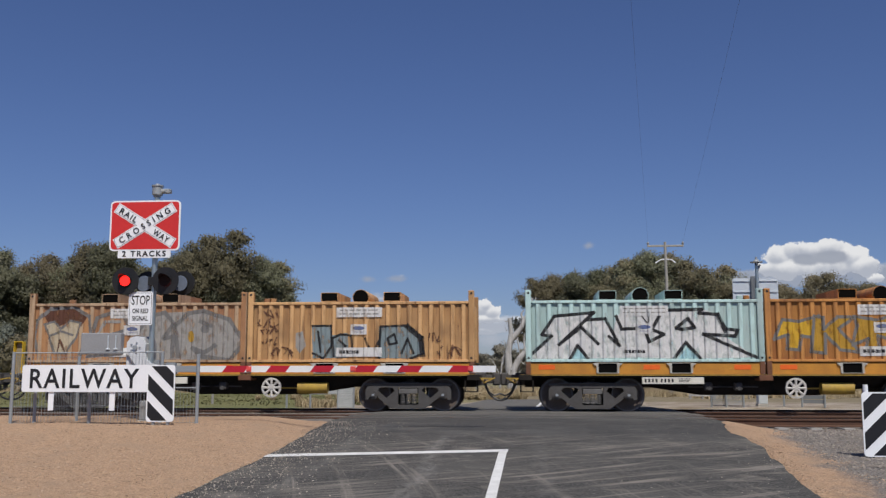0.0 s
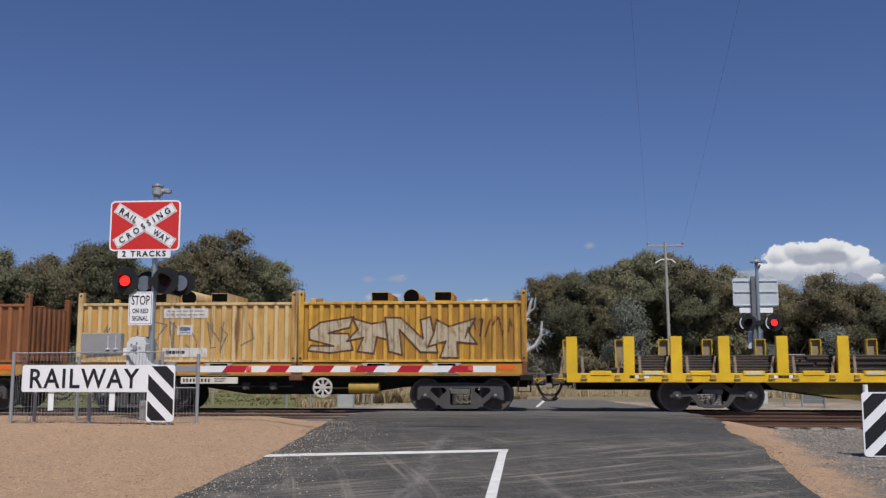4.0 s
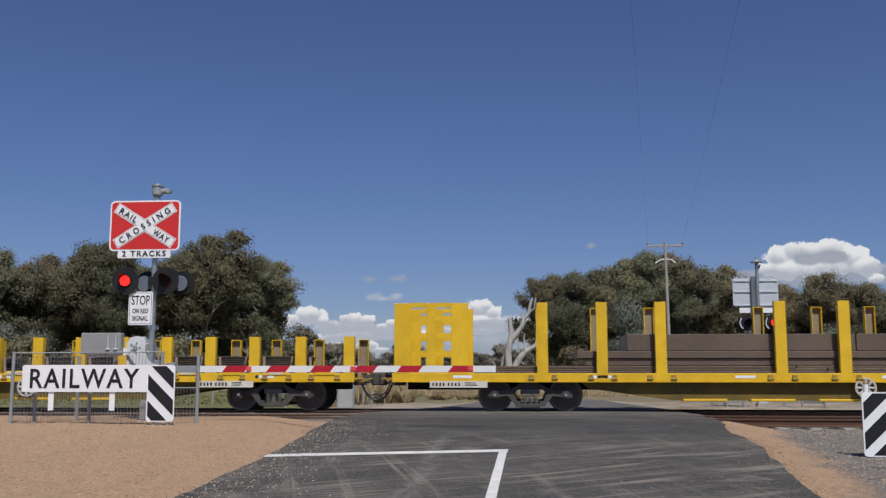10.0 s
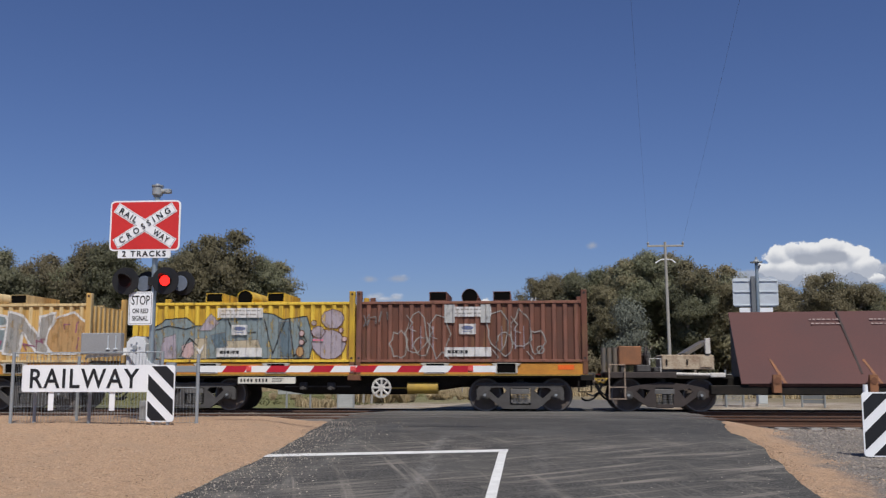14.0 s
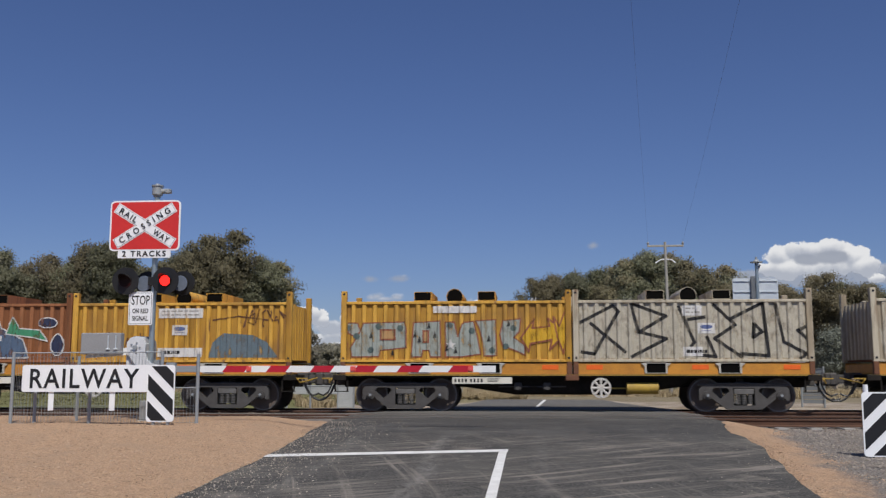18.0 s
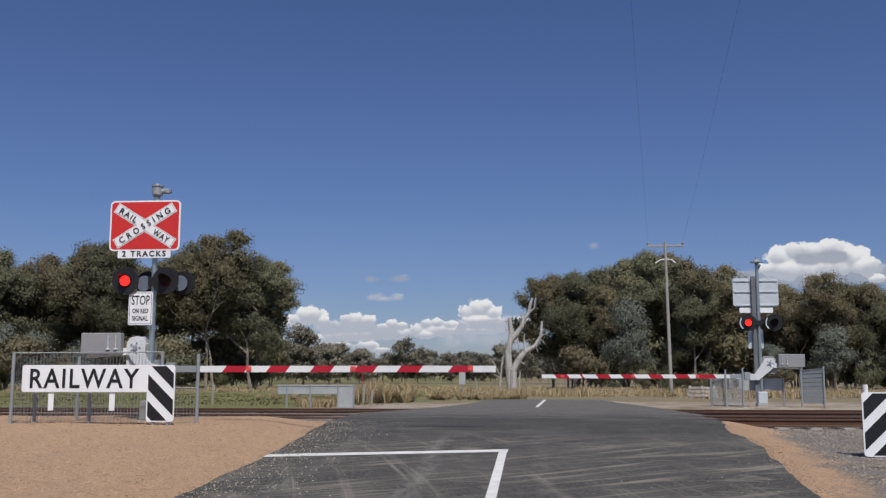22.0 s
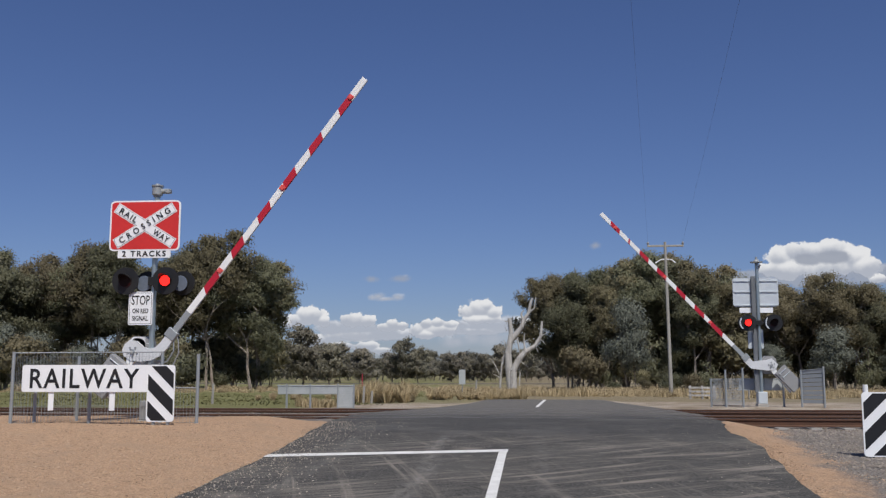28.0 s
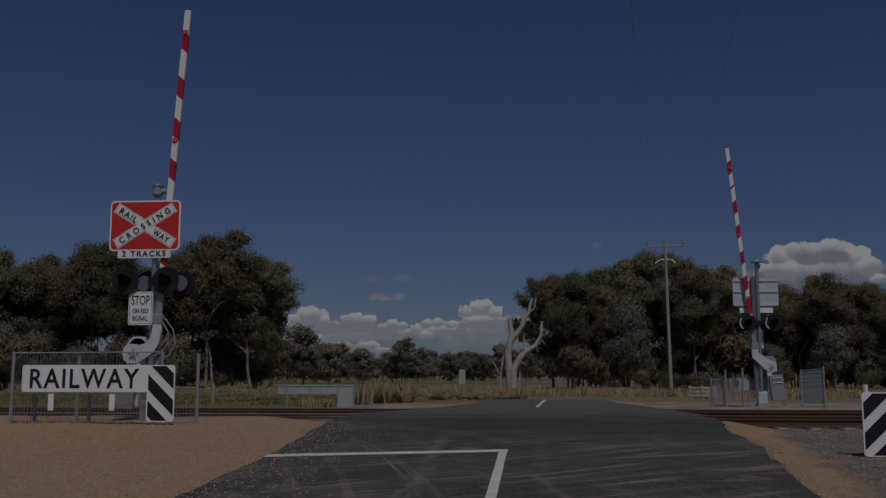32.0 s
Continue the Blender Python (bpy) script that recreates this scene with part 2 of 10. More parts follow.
def ground_material():
    """Earth by stretches of the plan: pinkish sand, grey ballast, dirt, dry and green grass, all with noisy borders."""
    m = bpy.data.materials.new("ground")
    m.use_nodes = True
    n, l = m.node_tree.nodes, m.node_tree.links
    b = n["Principled BSDF"]
    b.inputs["Roughness"].default_value, b.inputs["Specular IOR Level"].default_value = 0.95, 0.1
    tc, sep = n.new("ShaderNodeTexCoord"), n.new("ShaderNodeSeparateXYZ")
    l.new(tc.outputs["Object"], sep.inputs[0])

    def noise_tex(scale, detail=4):
        t = n.new("ShaderNodeTexNoise")
        t.inputs["Scale"].default_value, t.inputs["Detail"].default_value = scale, detail
        l.new(tc.outputs["Object"], t.inputs["Vector"])
        return t.outputs["Fac"]

    def math_node(op, a, c):
        k = n.new("ShaderNodeMath")
        k.operation = op
        for i, v in enumerate((a, c)):
            if isinstance(v, (int, float)):
                k.inputs[i].default_value = v
            else:
                l.new(v, k.inputs[i])
        return k.outputs[0]

    def step(v, lo, hi):
        k = n.new("ShaderNodeMapRange")
        k.inputs["From Min"].default_value, k.inputs["From Max"].default_value = lo, hi
        l.new(v, k.inputs["Value"])
        return k.outputs[0]

    def blend(fac, a, c):
        k = n.new("ShaderNodeMix")
        k.data_type = "RGBA"
        l.new(fac, k.inputs["Factor"])
        for key, v in (("A", a), ("B", c)):
            if isinstance(v, tuple):
                k.inputs[key].default_value = (*v, 1)
            else:
                l.new(v, k.inputs[key])
        return k.outputs["Result"]

    fine, mid, wide, broad = noise_tex(38, 6), noise_tex(6, 4), noise_tex(0.7, 4), noise_tex(0.06, 5)
    x, y = sep.outputs[0], sep.outputs[1]
    sand = blend(step(fine, 0.35, 0.7), (0.37, 0.235, 0.145), (0.61, 0.42, 0.275))
    sand = blend(step(mid, 0.5, 0.75), sand, (0.485, 0.316, 0.195))
    sand = blend(step(noise_tex(14, 6), 0.56, 0.7), sand, (0.29, 0.187, 0.118))
    sand = blend(step(noise_tex(1.6, 5), 0.52, 0.7), sand, (0.42, 0.288, 0.19))
    gravel = blend(step(fine, 0.35, 0.65), (0.1, 0.092, 0.086), (0.31, 0.28, 0.25))
    gravel = blend(step(mid, 0.45, 0.8), gravel, (0.24, 0.195, 0.16))
    dry = blend(step(mid, 0.3, 0.7), (0.19, 0.155, 0.095), (0.3, 0.25, 0.165))
    green = blend(step(mid, 0.3, 0.7), (0.14, 0.15, 0.06), (0.225, 0.21, 0.1))
    dirt = blend(step(fine, 0.35, 0.7), (0.31, 0.255, 0.2), (0.53, 0.455, 0.37))
    dirt = blend(step(wide, 0.45, 0.62), dirt, (0.26, 0.208, 0.148))
    wob = math_node("MULTIPLY", math_node("SUBTRACT", wide, 0.5), 1.6)
    wob2 = math_node("MULTIPLY", math_node("SUBTRACT", mid, 0.5), 0.8)
    xw, yw = math_node("ADD", math_node("ADD", x, wob), wob2), math_node("ADD", math_node("ADD", y, wob), wob2)
    # grey gravel beyond the tan shoulder, towards +X
    lean = math_node("ADD", xw, math_node("MULTIPLY", y, -0.16))
    near = blend(step(lean, 1.55, 2.05), sand, gravel)
    # the ballast bed begins later beside the shoulder, towards +X
    bed = step(math_node("SUBTRACT", yw, step(x, 2.0, 3.5)), 20.3, 20.7)
    near = blend(bed, near, gravel)
    field = blend(step(math_node("ADD", broad, math_node("MULTIPLY", wob, 0.06)), 0.42, 0.5), dry, green)
    green_side = step(math_node("MULTIPLY", x, -1.0), 0.0, 8.0)
    field = blend(green_side, dry, blend(step(yw, 70, 85), green, field))
    bare = math_node("MULTIPLY", step(math_node("ADD", xw, math_node("MULTIPLY", y, 0.05)), -6.8, -5.6), math_node("SUBTRACT", 1.0, step(yw, 40, 45)))
    verge = blend(bare, field, dirt)
    col = blend(step(yw, 28.6, 29.4), near, verge)
    l.new(col, b.inputs["Base Color"])
    bp = n.new("ShaderNodeBump")
    bp.inputs["Strength"].default_value, bp.inputs["Distance"].default_value = 1.0, 0.05
    l.new(math_node("ADD", fine, noise_tex(11, 6)), bp.inputs["Height"]), l.new(bp.outputs[0], b.inputs["Normal"])
    return m


def asphalt_material():
    """Dark asphalt with pale chips, dusty wheel tracks along the road and turning scuffs across it."""
    m = bpy.data.materials.new("asphalt")
    m.use_nodes = True
    n, l = m.node_tree.nodes, m.node_tree.links
    b = n["Principled BSDF"]
    b.inputs["Roughness"].default_value, b.inputs["Specular IOR Level"].default_value = 0.9, 0.2
    tc = n.new("ShaderNodeTexCoord")

    def tex(scale, stretch, detail=4, turn=0.0):
        mp, t = n.new("ShaderNodeMapping"), n.new("ShaderNodeTexNoise")
        mp.inputs["Scale"].default_value = stretch
        mp.inputs["Rotation"].default_value = (0, 0, turn)
        t.inputs["Scale"].default_value, t.inputs["Detail"].default_value = scale, detail
        l.new(tc.outputs["Object"], mp.inputs["Vector"]), l.new(mp.outputs[0], t.inputs["Vector"])
        return t.outputs["Fac"]

    def blend(fac, lo, hi, a, c):
        r, k = n.new("ShaderNodeMapRange"), n.new("ShaderNodeMix")
        r.inputs["From Min"].default_value, r.inputs["From Max"].default_value = lo, hi
        l.new(fac, r.inputs["Value"])
        k.data_type = "RGBA"
        l.new(r.outputs[0], k.inputs["Factor"])
        for key, v in (("A", a), ("B", c)):
            if isinstance(v, tuple):
                k.inputs[key].default_value = (*v, 1)
            else:
                l.new(v, k.inputs[key])
        return k.outputs["Result"]

    def both(op, a, c, d=None):
        k = n.new("ShaderNodeMath")
        k.operation = op
        for i, v in enumerate((a, c, d)):
            if isinstance(v, (int, float)):
                k.inputs[i].default_value = v
            elif v is not None:
                l.new(v, k.inputs[i])
        return k.outputs[0]

    grain, chips = tex(42, (1, 1, 1), 5), tex(26, (1, 1, 1), 3)
    sep = n.new("ShaderNodeSeparateXYZ")
    l.new(tc.outputs["Object"], sep.inputs[0])
    x, y = sep.outputs[0], sep.outputs[1]
    patch = tex(0.55, (1, 1, 1), 6)
    col = blend(grain, 0.34, 0.66, (0.016, 0.0153, 0.0144), (0.106, 0.101, 0.092))
    col = blend(patch, 0.45, 0.75, col, (0.083, 0.079, 0.071))
    # dusty wheel tracks, ragged and of unlike strength
    for lane, wide, strong in ((-1.32, 0.2, 0.26), (-2.75, 0.22, 0.14), (0.2, 0.2, 0.1)):
        near = both("SUBTRACT", 1.0, both("DIVIDE", both("ABSOLUTE", both("SUBTRACT", both("MULTIPLY_ADD", tex(0.25, (1, 1, 1), 2), 0.6, x), lane + 0.3), 0.0), wide))
        near = both("MULTIPLY", both("MAXIMUM", near, 0.0), both("MULTIPLY", both("MULTIPLY_ADD", tex(9, (1, 0.35, 1), 8), 4.0, -1.3), strong * 1.6))
        col = blend(near, 0.02, 1.0, col, (0.27, 0.255, 0.235))
    # turning scuffs in wide arcs
    for cx, cy, scale, lo in ((-16.0, 34.0, 2.1, 0.52), (9.0, -4.0, 1.7, 0.54), (-30.0, 4.0, 1.3, 0.53), (-9.0, 27.0, 2.6, 0.53)):
        dist = both("SQRT", both("ADD", both("POWER", both("SUBTRACT", x, cx), 2.0), both("POWER", both("SUBTRACT", y, cy), 2.0)), 0.0)
        cb = n.new("ShaderNodeCombineXYZ")
        l.new(both("MULTIPLY", dist, scale), cb.inputs[0])
        l.new(both("MULTIPLY", x, 0.09), cb.inputs[1])
        arc = n.new("ShaderNodeTexNoise")
        arc.inputs["Scale"].default_value, arc.inputs["Detail"].default_value, arc.inputs["Roughness"].default_value = 1.9, 8, 0.75
        l.new(cb.outputs[0], arc.inputs["Vector"])
        mask = both("MULTIPLY", both("SUBTRACT", arc.outputs["Fac"], lo), both("MULTIPLY_ADD", tex(0.8, (1, 1, 1), 5), 6.0, -2.3))
        col = blend(mask, 0.0, 0.12, col, (0.205, 0.182, 0.155))
    fresh = blend(grain, 0.34, 0.7, (0.016, 0.0155, 0.015), (0.105, 0.101, 0.095))
    fresh = blend(patch, 0.48, 0.72, fresh, (0.095, 0.091, 0.084))
    col = blend(both("MULTIPLY_ADD", tex(0.9, (1, 1, 1), 4), 2.5, y), 16.6, 18.4, col, fresh)
    dusty = blend(grain, 0.34, 0.7, (0.07, 0.066, 0.06), (0.19, 0.178, 0.16))
    col = blend(both("MULTIPLY_ADD", tex(1.3, (0.5, 1.5, 1), 5), 9.0, y), 25.2, 30.0, col, dusty)
    col = blend(tex(4.5, (0.28, 1.5, 1), 7, 0.2), 0.59, 0.72, col, (0.15, 0.134, 0.115))
    col = blend(chips, 0.645, 0.7, col, (0.2, 0.185, 0.165))
    col = blend(tex(75, (1, 1, 1), 2), 0.64, 0.72, col, (0.16, 0.15, 0.137))
    l.new(col, b.inputs["Base Color"])
    bp = n.new("ShaderNodeBump")
    bp.inputs["Strength"].default_value, bp.inputs["Distance"].default_value = 0.6, 0.01
    l.new(grain, bp.inputs["Height"]), l.new(bp.outputs[0], b.inputs["Normal"])
    return m


GROUND, ASPHALT = ground_material(), asphalt_material()
# ---- mesh helpers ----
class Geo:
    """Collects plain shapes for one mesh."""

    def __init__(self):
        self.v, self.f = [], []

    def add(self, verts, faces):
        o = len(self.v)
        self.v += [tuple(p) for p in verts]
        self.f += [tuple(i + o for i in f) for f in faces]
        return self

    def box(self, x0, x1, y0, y1, z0, z1, c=0.0):
        """A box; with c its edges are chamfered."""
        if not c:
            v = [(x, y, z) for x in (x0, x1) for y in (y0, y1) for z in (z0, z1)]
            return self.add(v, [(0, 1, 3, 2), (4, 6, 7, 5), (0, 4, 5, 1), (2, 3, 7, 6), (0, 2, 6, 4), (1, 5, 7, 3)])
        b = bmesh.new()
        bmesh.ops.create_cube(b, size=1)
        for p in b.verts:
            p.co = ((x0 + x1) / 2 + p.co.x * (x1 - x0), (y0 + y1) / 2 + p.co.y * (y1 - y0), (z0 + z1) / 2 + p.co.z * (z1 - z0))
        bmesh.ops.bevel(b, geom=b.edges[:], offset=c, segments=1, affect="EDGES")
        b.verts.index_update()
        self.add([p.co[:] for p in b.verts], [[p.index for p in f.verts] for f in b.faces])
        b.free()
        return self

    def prism(self, pts, axis, a, b):
        """A polygon, in the two other axes in order, drawn out along an axis from a to b."""
        n = len(pts)
        at = {"x": lambda p, k: (k, p[0], p[1]), "y": lambda p, k: (p[0], k, p[1]), "z": lambda p, k: (p[0], p[1], k)}[axis]
        v = [at(p, a) for p in pts] + [at(p, b) for p in pts]
        return self.add(v, [tuple(range(n))[::-1], tuple(range(n, 2 * n))] + [(i, (i + 1) % n, n + (i + 1) % n, n + i) for i in range(n)])

    def rod(self, p0, p1, r, n=10, r2=None, cap=True):
        p0, p1 = Vector(p0), Vector(p1)
        d = (p1 - p0).normalized()
        u = d.orthogonal().normalized()
        w = d.cross(u)
        r2 = r if r2 is None else r2
        v = [p + (u * math.cos(k * math.tau / n) + w * math.sin(k * math.tau / n)) * q for p, q in ((p0, r), (p1, r2)) for k in range(n)]
        f = [(i, (i + 1) % n, n + (i + 1) % n, n + i) for i in range(n)]
        if cap:
            f += [tuple(range(n))[::-1], tuple(range(n, 2 * n))]
        return self.add(v, f)

    def path(self, pts, r, n=6):
        """A bent round bar through the points."""
        pts = [Vector(p) for p in pts]
        m, v, u = len(pts), [], None
        for i, p in enumerate(pts):
            d = (pts[min(i + 1, m - 1)] - pts[max(i - 1, 0)]).normalized()
            u = d.orthogonal() if u is None else u - d * u.dot(d)
            u = u.normalized()
            w = d.cross(u)
            v += [p + (u * math.cos(k * math.tau / n) + w * math.sin(k * math.tau / n)) * r for k in range(n)]
        f = [(j * n + i, j * n + (i + 1) % n, j * n + n + (i + 1) % n, j * n + n + i) for j in range(m - 1) for i in range(n)]
        return self.add(v, f + [tuple(range(n))[::-1], tuple(range((m - 1) * n, m * n))])

    def ring(self, c, axis, r0, r1, a, b, n=24):
        """A ring or pipe round an axis through c, from a to b along it."""
        d = {"x": Vector((1, 0, 0)), "y": Vector((0, 1, 0)), "z": Vector((0, 0, 1))}[axis]
        u = d.orthogonal().normalized()
        w = d.cross(u)
        v = [Vector(c) + d * k + (u * math.cos(i * math.tau / n) + w * math.sin(i * math.tau / n)) * r for k in (a, b) for r in (r0, r1) for i in range(n)]
        f = []
        for i in range(n):
            j = (i + 1) % n
            f += [(i, j, n + j, n + i), (2 * n + i, 3 * n + i, 3 * n + j, 2 * n + j), (i, 2 * n + i, 2 * n + j, j), (n + i, n + j, 3 * n + j, 3 * n + i)]
        return self.add(v, f)

    def turn(self, m):
        self.v = [tuple(m @ Vector(p)) for p in self.v]
        return self

    def mesh(self, name, material, smooth=False):
        me = bpy.data.meshes.new(name)
        me.from_pydata(self.v, [], self.f)
        b = bmesh.new()
        b.from_mesh(me)
        bmesh.ops.recalc_face_normals(b, faces=b.faces)
        b.to_mesh(me)
        b.free()
        me.materials.append(material)
        if smooth:
            me.shade_smooth()
            me.set_sharp_from_angle(angle=radians(40))
        return me


def thing(name, m, label, category, group=""):
    ob = new(name)
    ob.empty_display_size = 0.2
    ob.matrix_basis = m
    return tagged(ob, label, category, group)


def part(name, geo, material, parent, label="", smooth=False, at=None):
    data = geo if isinstance(geo, bpy.types.Mesh) else geo.mesh(name, material, smooth)
    ob = new(name, data)
    ob.parent = parent
    if at is not None:
        ob.matrix_basis = at
    if label:
        ob["label"] = label
    return ob


def solid(name, geo, material, label, category, group="", kind="", smooth=False, at=None):
    ob = new(name, geo.mesh(name, material, smooth))
    if at is not None:
        ob.matrix_basis = at
    return tagged(ob, label, category, group, kind)


def lerp_rows(rows, v):
    """Straight-line reading of a small table."""
    if v <= rows[0][0]:
        return rows[0][1]
    for (a, p), (b, q) in zip(rows, rows[1:]):
        if v <= b:
            return p + (q - p) * (v - a) / (b - a)
    return rows[-1][1]
# ---- ground, road, tracks ----
ROAD_Z = [(-40, -0.62), (0, -0.6), (9.5, -0.33), (13.5, -0.16), (17, -0.03), (20, 0.0), (28.6, 0.0), (38.5, -0.02), (44, -0.12), (60, -0.4), (4000, -0.4)]
LEFT_Z = [(-40, -0.62), (0, -0.6), (9.5, -0.33), (13.5, -0.13), (16.6, 0.09), (18.2, 0.1), (19.7, 0.1), (20.5, -0.04), (29.0, -0.09), (33, -0.22), (43, -0.32), (60, -0.42), (4000, -0.4)]
RIGHT_Z = [(-40, -0.62), (0, -0.6), (9.5, -0.4), (13.5, -0.27), (17.2, -0.22), (20.2, -0.21), (29.0, -0.21), (30, -0.03), (31.6, -0.04), (36, -0.12), (43, -0.25), (60, -0.42), (4000, -0.4)]
ROAD_L = [(-40, -3.3), (9, -3.7), (14, -3.65), (17, -3.82), (20, -4.1), (24, -4.25), (26.5, -3.4), (29, -2.5), (33, -1.9), (38, -1.5)]
ROAD_R = [(-40, 2.3), (9, 3.0), (11.5, 3.08), (13, 3.28), (15, 3.5), (16.5, 3.55), (18, 3.58), (21, 4.1), (26, 4.1), (30, 3.7), (34, 3.2), (38, 3.0)]
ROAD_END = 38.0


def ground_z(x, y):
    z = lerp_rows(LEFT_Z, y) if x < 0 else lerp_rows(RIGHT_Z, y)
    road = lerp_rows(ROAD_Z, y)
    if y < ROAD_END + 1:
        out = max(lerp_rows(ROAD_L, y) - x, x - lerp_rows(ROAD_R, y))
        if out < 0:
            return road - 0.08
        k = min(out / 1.3, 1.0)
        k = k * k * (3 - 2 * k)
        z = (road - 0.03) * (1 - k) + z * k
    if y < 20 or y > 30:
        z += 0.03 * noise.noise(Vector((x * 0.9, y * 0.9, 0))) + 0.012 * noise.noise(Vector((x * 3, y * 3, 4)))
    return z


def grid(xs, ys, height):
    v = [(x, y, height(x, y)) for y in ys for x in xs]
    n = len(xs)
    return v, [(j * n + i, j * n + i + 1, (j + 1) * n + i + 1, (j + 1) * n + i) for j in range(len(ys) - 1) for i in range(n - 1)]


def steps(rows):
    out = []
    for a, b, d in rows:
        out += list(np.arange(a, b, d))
    return [float(k) for k in out] + [float(rows[-1][1])]


g = Geo()
g.add(*grid(steps([(-2500, -500, 400), (-500, -60, 40), (-60, -14, 3), (-14, 10, 0.3), (10, 60, 3), (60, 500, 40), (500, 2500, 400)]),
            steps([(-60, 0, 6), (0, 7, 0.8), (7, 21, 0.3), (21, 29, 1.0), (29, 40, 0.5), (40, 110, 4), (110, 400, 30), (400, 4000, 400)]), ground_z))
solid("ground", g, GROUND, "sandy railway ground with ballast and dry grass paddocks", "ground", kind="structure", smooth=True)

# asphalt, a slab with its own edge
ys = steps([(-30, 6, 3), (6, 21, 0.15), (21, 38, 0.4)])
g = Geo()
cols = 15
wob = lambda y, k: 0.07 * noise.noise(Vector((y * 0.9, k, 0))) + 0.035 * noise.noise(Vector((y * 2.6, k, 9))) + 0.03 * noise.noise(Vector((y * 6.5, k, 4)))
top = []
for y in ys:
    lo, hi = lerp_rows(ROAD_L, y) + wob(y, 0), lerp_rows(ROAD_R, y) + wob(y, 7)
    top += [(lo + (hi - lo) * i / (cols - 1), y, lerp_rows(ROAD_Z, y) + (-0.012 if i in (0, cols - 1) else 0.0)) for i in range(cols)]
low = [(x, y, z - 0.1) for x, y, z in top]
n, m = len(top), len(ys)
f = [(j * cols + i, j * cols + i + 1, (j + 1) * cols + i + 1, (j + 1) * cols + i) for j in range(m - 1) for i in range(cols - 1)]
for i in (0, cols - 1):
    f += [(j * cols + i, (j + 1) * cols + i, n + (j + 1) * cols + i, n + j * cols + i) for j in range(m - 1)]
f += [((m - 1) * cols + i, (m - 1) * cols + i + 1, n + (m - 1) * cols + i + 1, n + (m - 1) * cols + i) for i in range(cols - 1)]
g.add(top + low, f)
road = solid("road", g, ASPHALT, "dark asphalt road humped over the railway with dusty tyre scuffs", "road", kind="structure", smooth=True)


def marking(name, pts_l, pts_r, label):
    """Thin painted strip between two rows of (x, y)."""
    g = Geo()
    v = [(x, y, lerp_rows(ROAD_Z, y) + 0.005) for a, b in zip(pts_l, pts_r) for x, y in (a, b)]
    g.add(v, [(2 * i, 2 * i + 1, 2 * i + 3, 2 * i + 2) for i in range(len(pts_l) - 1)])
    return solid(name, g, ROAD_WHITE, label, "road marking", kind="structure")


STOP_Y = 13.3
row = [(-3.63 + 0.21 * i, STOP_Y - 0.05 + 0.05 * i) for i in range(17)]
marking("stop_line", row, [(x, y + 0.3) for x, y in row], "worn white painted stop line across the lane")
marking("centre_line", [(-0.4 + 0.009 * (y - 14), y) for y in steps([(-4, STOP_Y + 0.74, 0.5)])], [(-0.285 + 0.009 * (y - 14), y) for y in steps([(-4, STOP_Y + 0.74, 0.5)])], "white painted centre line on the asphalt")
marking("lane_dash", [(0.24 + 0.045 * (y - 28.3), y) for y in steps([(28.6, 37.2, 0.8)])], [(0.34 + 0.047 * (y - 28.3), y) for y in steps([(28.6, 37.2, 0.8)])], "white painted dash beyond the rails")

# rails: head, web and foot drawn along the track
RAIL = [(-0.075, -0.17), (0.075, -0.17), (0.075, -0.155), (0.012, -0.13), (0.012, -0.045), (0.036, -0.036), (0.036, -0.006), (0.028, 0.0), (-0.028, 0.0), (-0.036, -0.006), (-0.036, -0.036), (-0.012, -0.045), (-0.012, -0.13), (-0.075, -0.155)]
FAR_TRACK, NEAR_TRACK = 26.39, 22.49
for ty, word in ((FAR_TRACK, "far"), (NEAR_TRACK, "near")):
    track = thing("railway_track", pose(0, ty, 0), "rusty steel rails on concrete sleepers in grey ballast", "railway track", "tracks")
    track["kind"] = "structure"
    for side in (-0.7535, 0.7535):
        part("rail", Geo().prism([(p + side, q) for p, q in RAIL], "x", -700, 700), RAIL_RUST, track)
        part("rail_head", Geo().box(-700, 700, side - 0.026, side + 0.026, 0.0, 0.003), RAIL_TOP, track, "polished running surface")
    sl = Geo()
    sl.prism([(-1.25, -0.3), (1.25, -0.3), (1.25, -0.19), (0.5, -0.2), (-0.5, -0.2), (-1.25, -0.19)], "x", -0.11, 0.11)
    sleeper = sl.mesh("sleeper", CONCRETE)
    for i in range(-24, 25):
        if not -6 < i < 7:
            part("sleeper", sleeper, CONCRETE, track, at=pose(i * 0.68 + (0.2 if word == "far" else 0), 0, 0.015))
# ---- writing with the built-in font ----
def lettering(text, height, width, material, parent, m, name="lettering", bold=0.0, space=1.0):
    """Raised letters in the plane y = 0 of m, centred, facing -Y."""
    c = bpy.data.curves.new(name, "FONT")
    c.body, c.size, c.extrude, c.offset, c.resolution_u = text, height * 1.38, 0.0015, bold, 3
    c.align_x, c.space_character = "CENTER", space
    tmp = new(name, c)
    bpy.context.view_layer.update()
    me = bpy.data.meshes.new_from_object(tmp.evaluated_get(bpy.context.evaluated_depsgraph_get()))
    bpy.data.objects.remove(tmp)
    xs, ys = [v.co.x for v in me.vertices], [v.co.y for v in me.vertices]
    k, q = width / (max(xs) - min(xs)), height / (max(ys) - min(ys))
    cx, cy = (max(xs) + min(xs)) / 2, (max(ys) + min(ys)) / 2
    for v in me.vertices:
        v.co = ((v.co.x - cx) * k, -v.co.z, (v.co.y - cy) * q)
    me.materials.clear()
    me.materials.append(material)
    return part(name, me, material, parent, at=m)


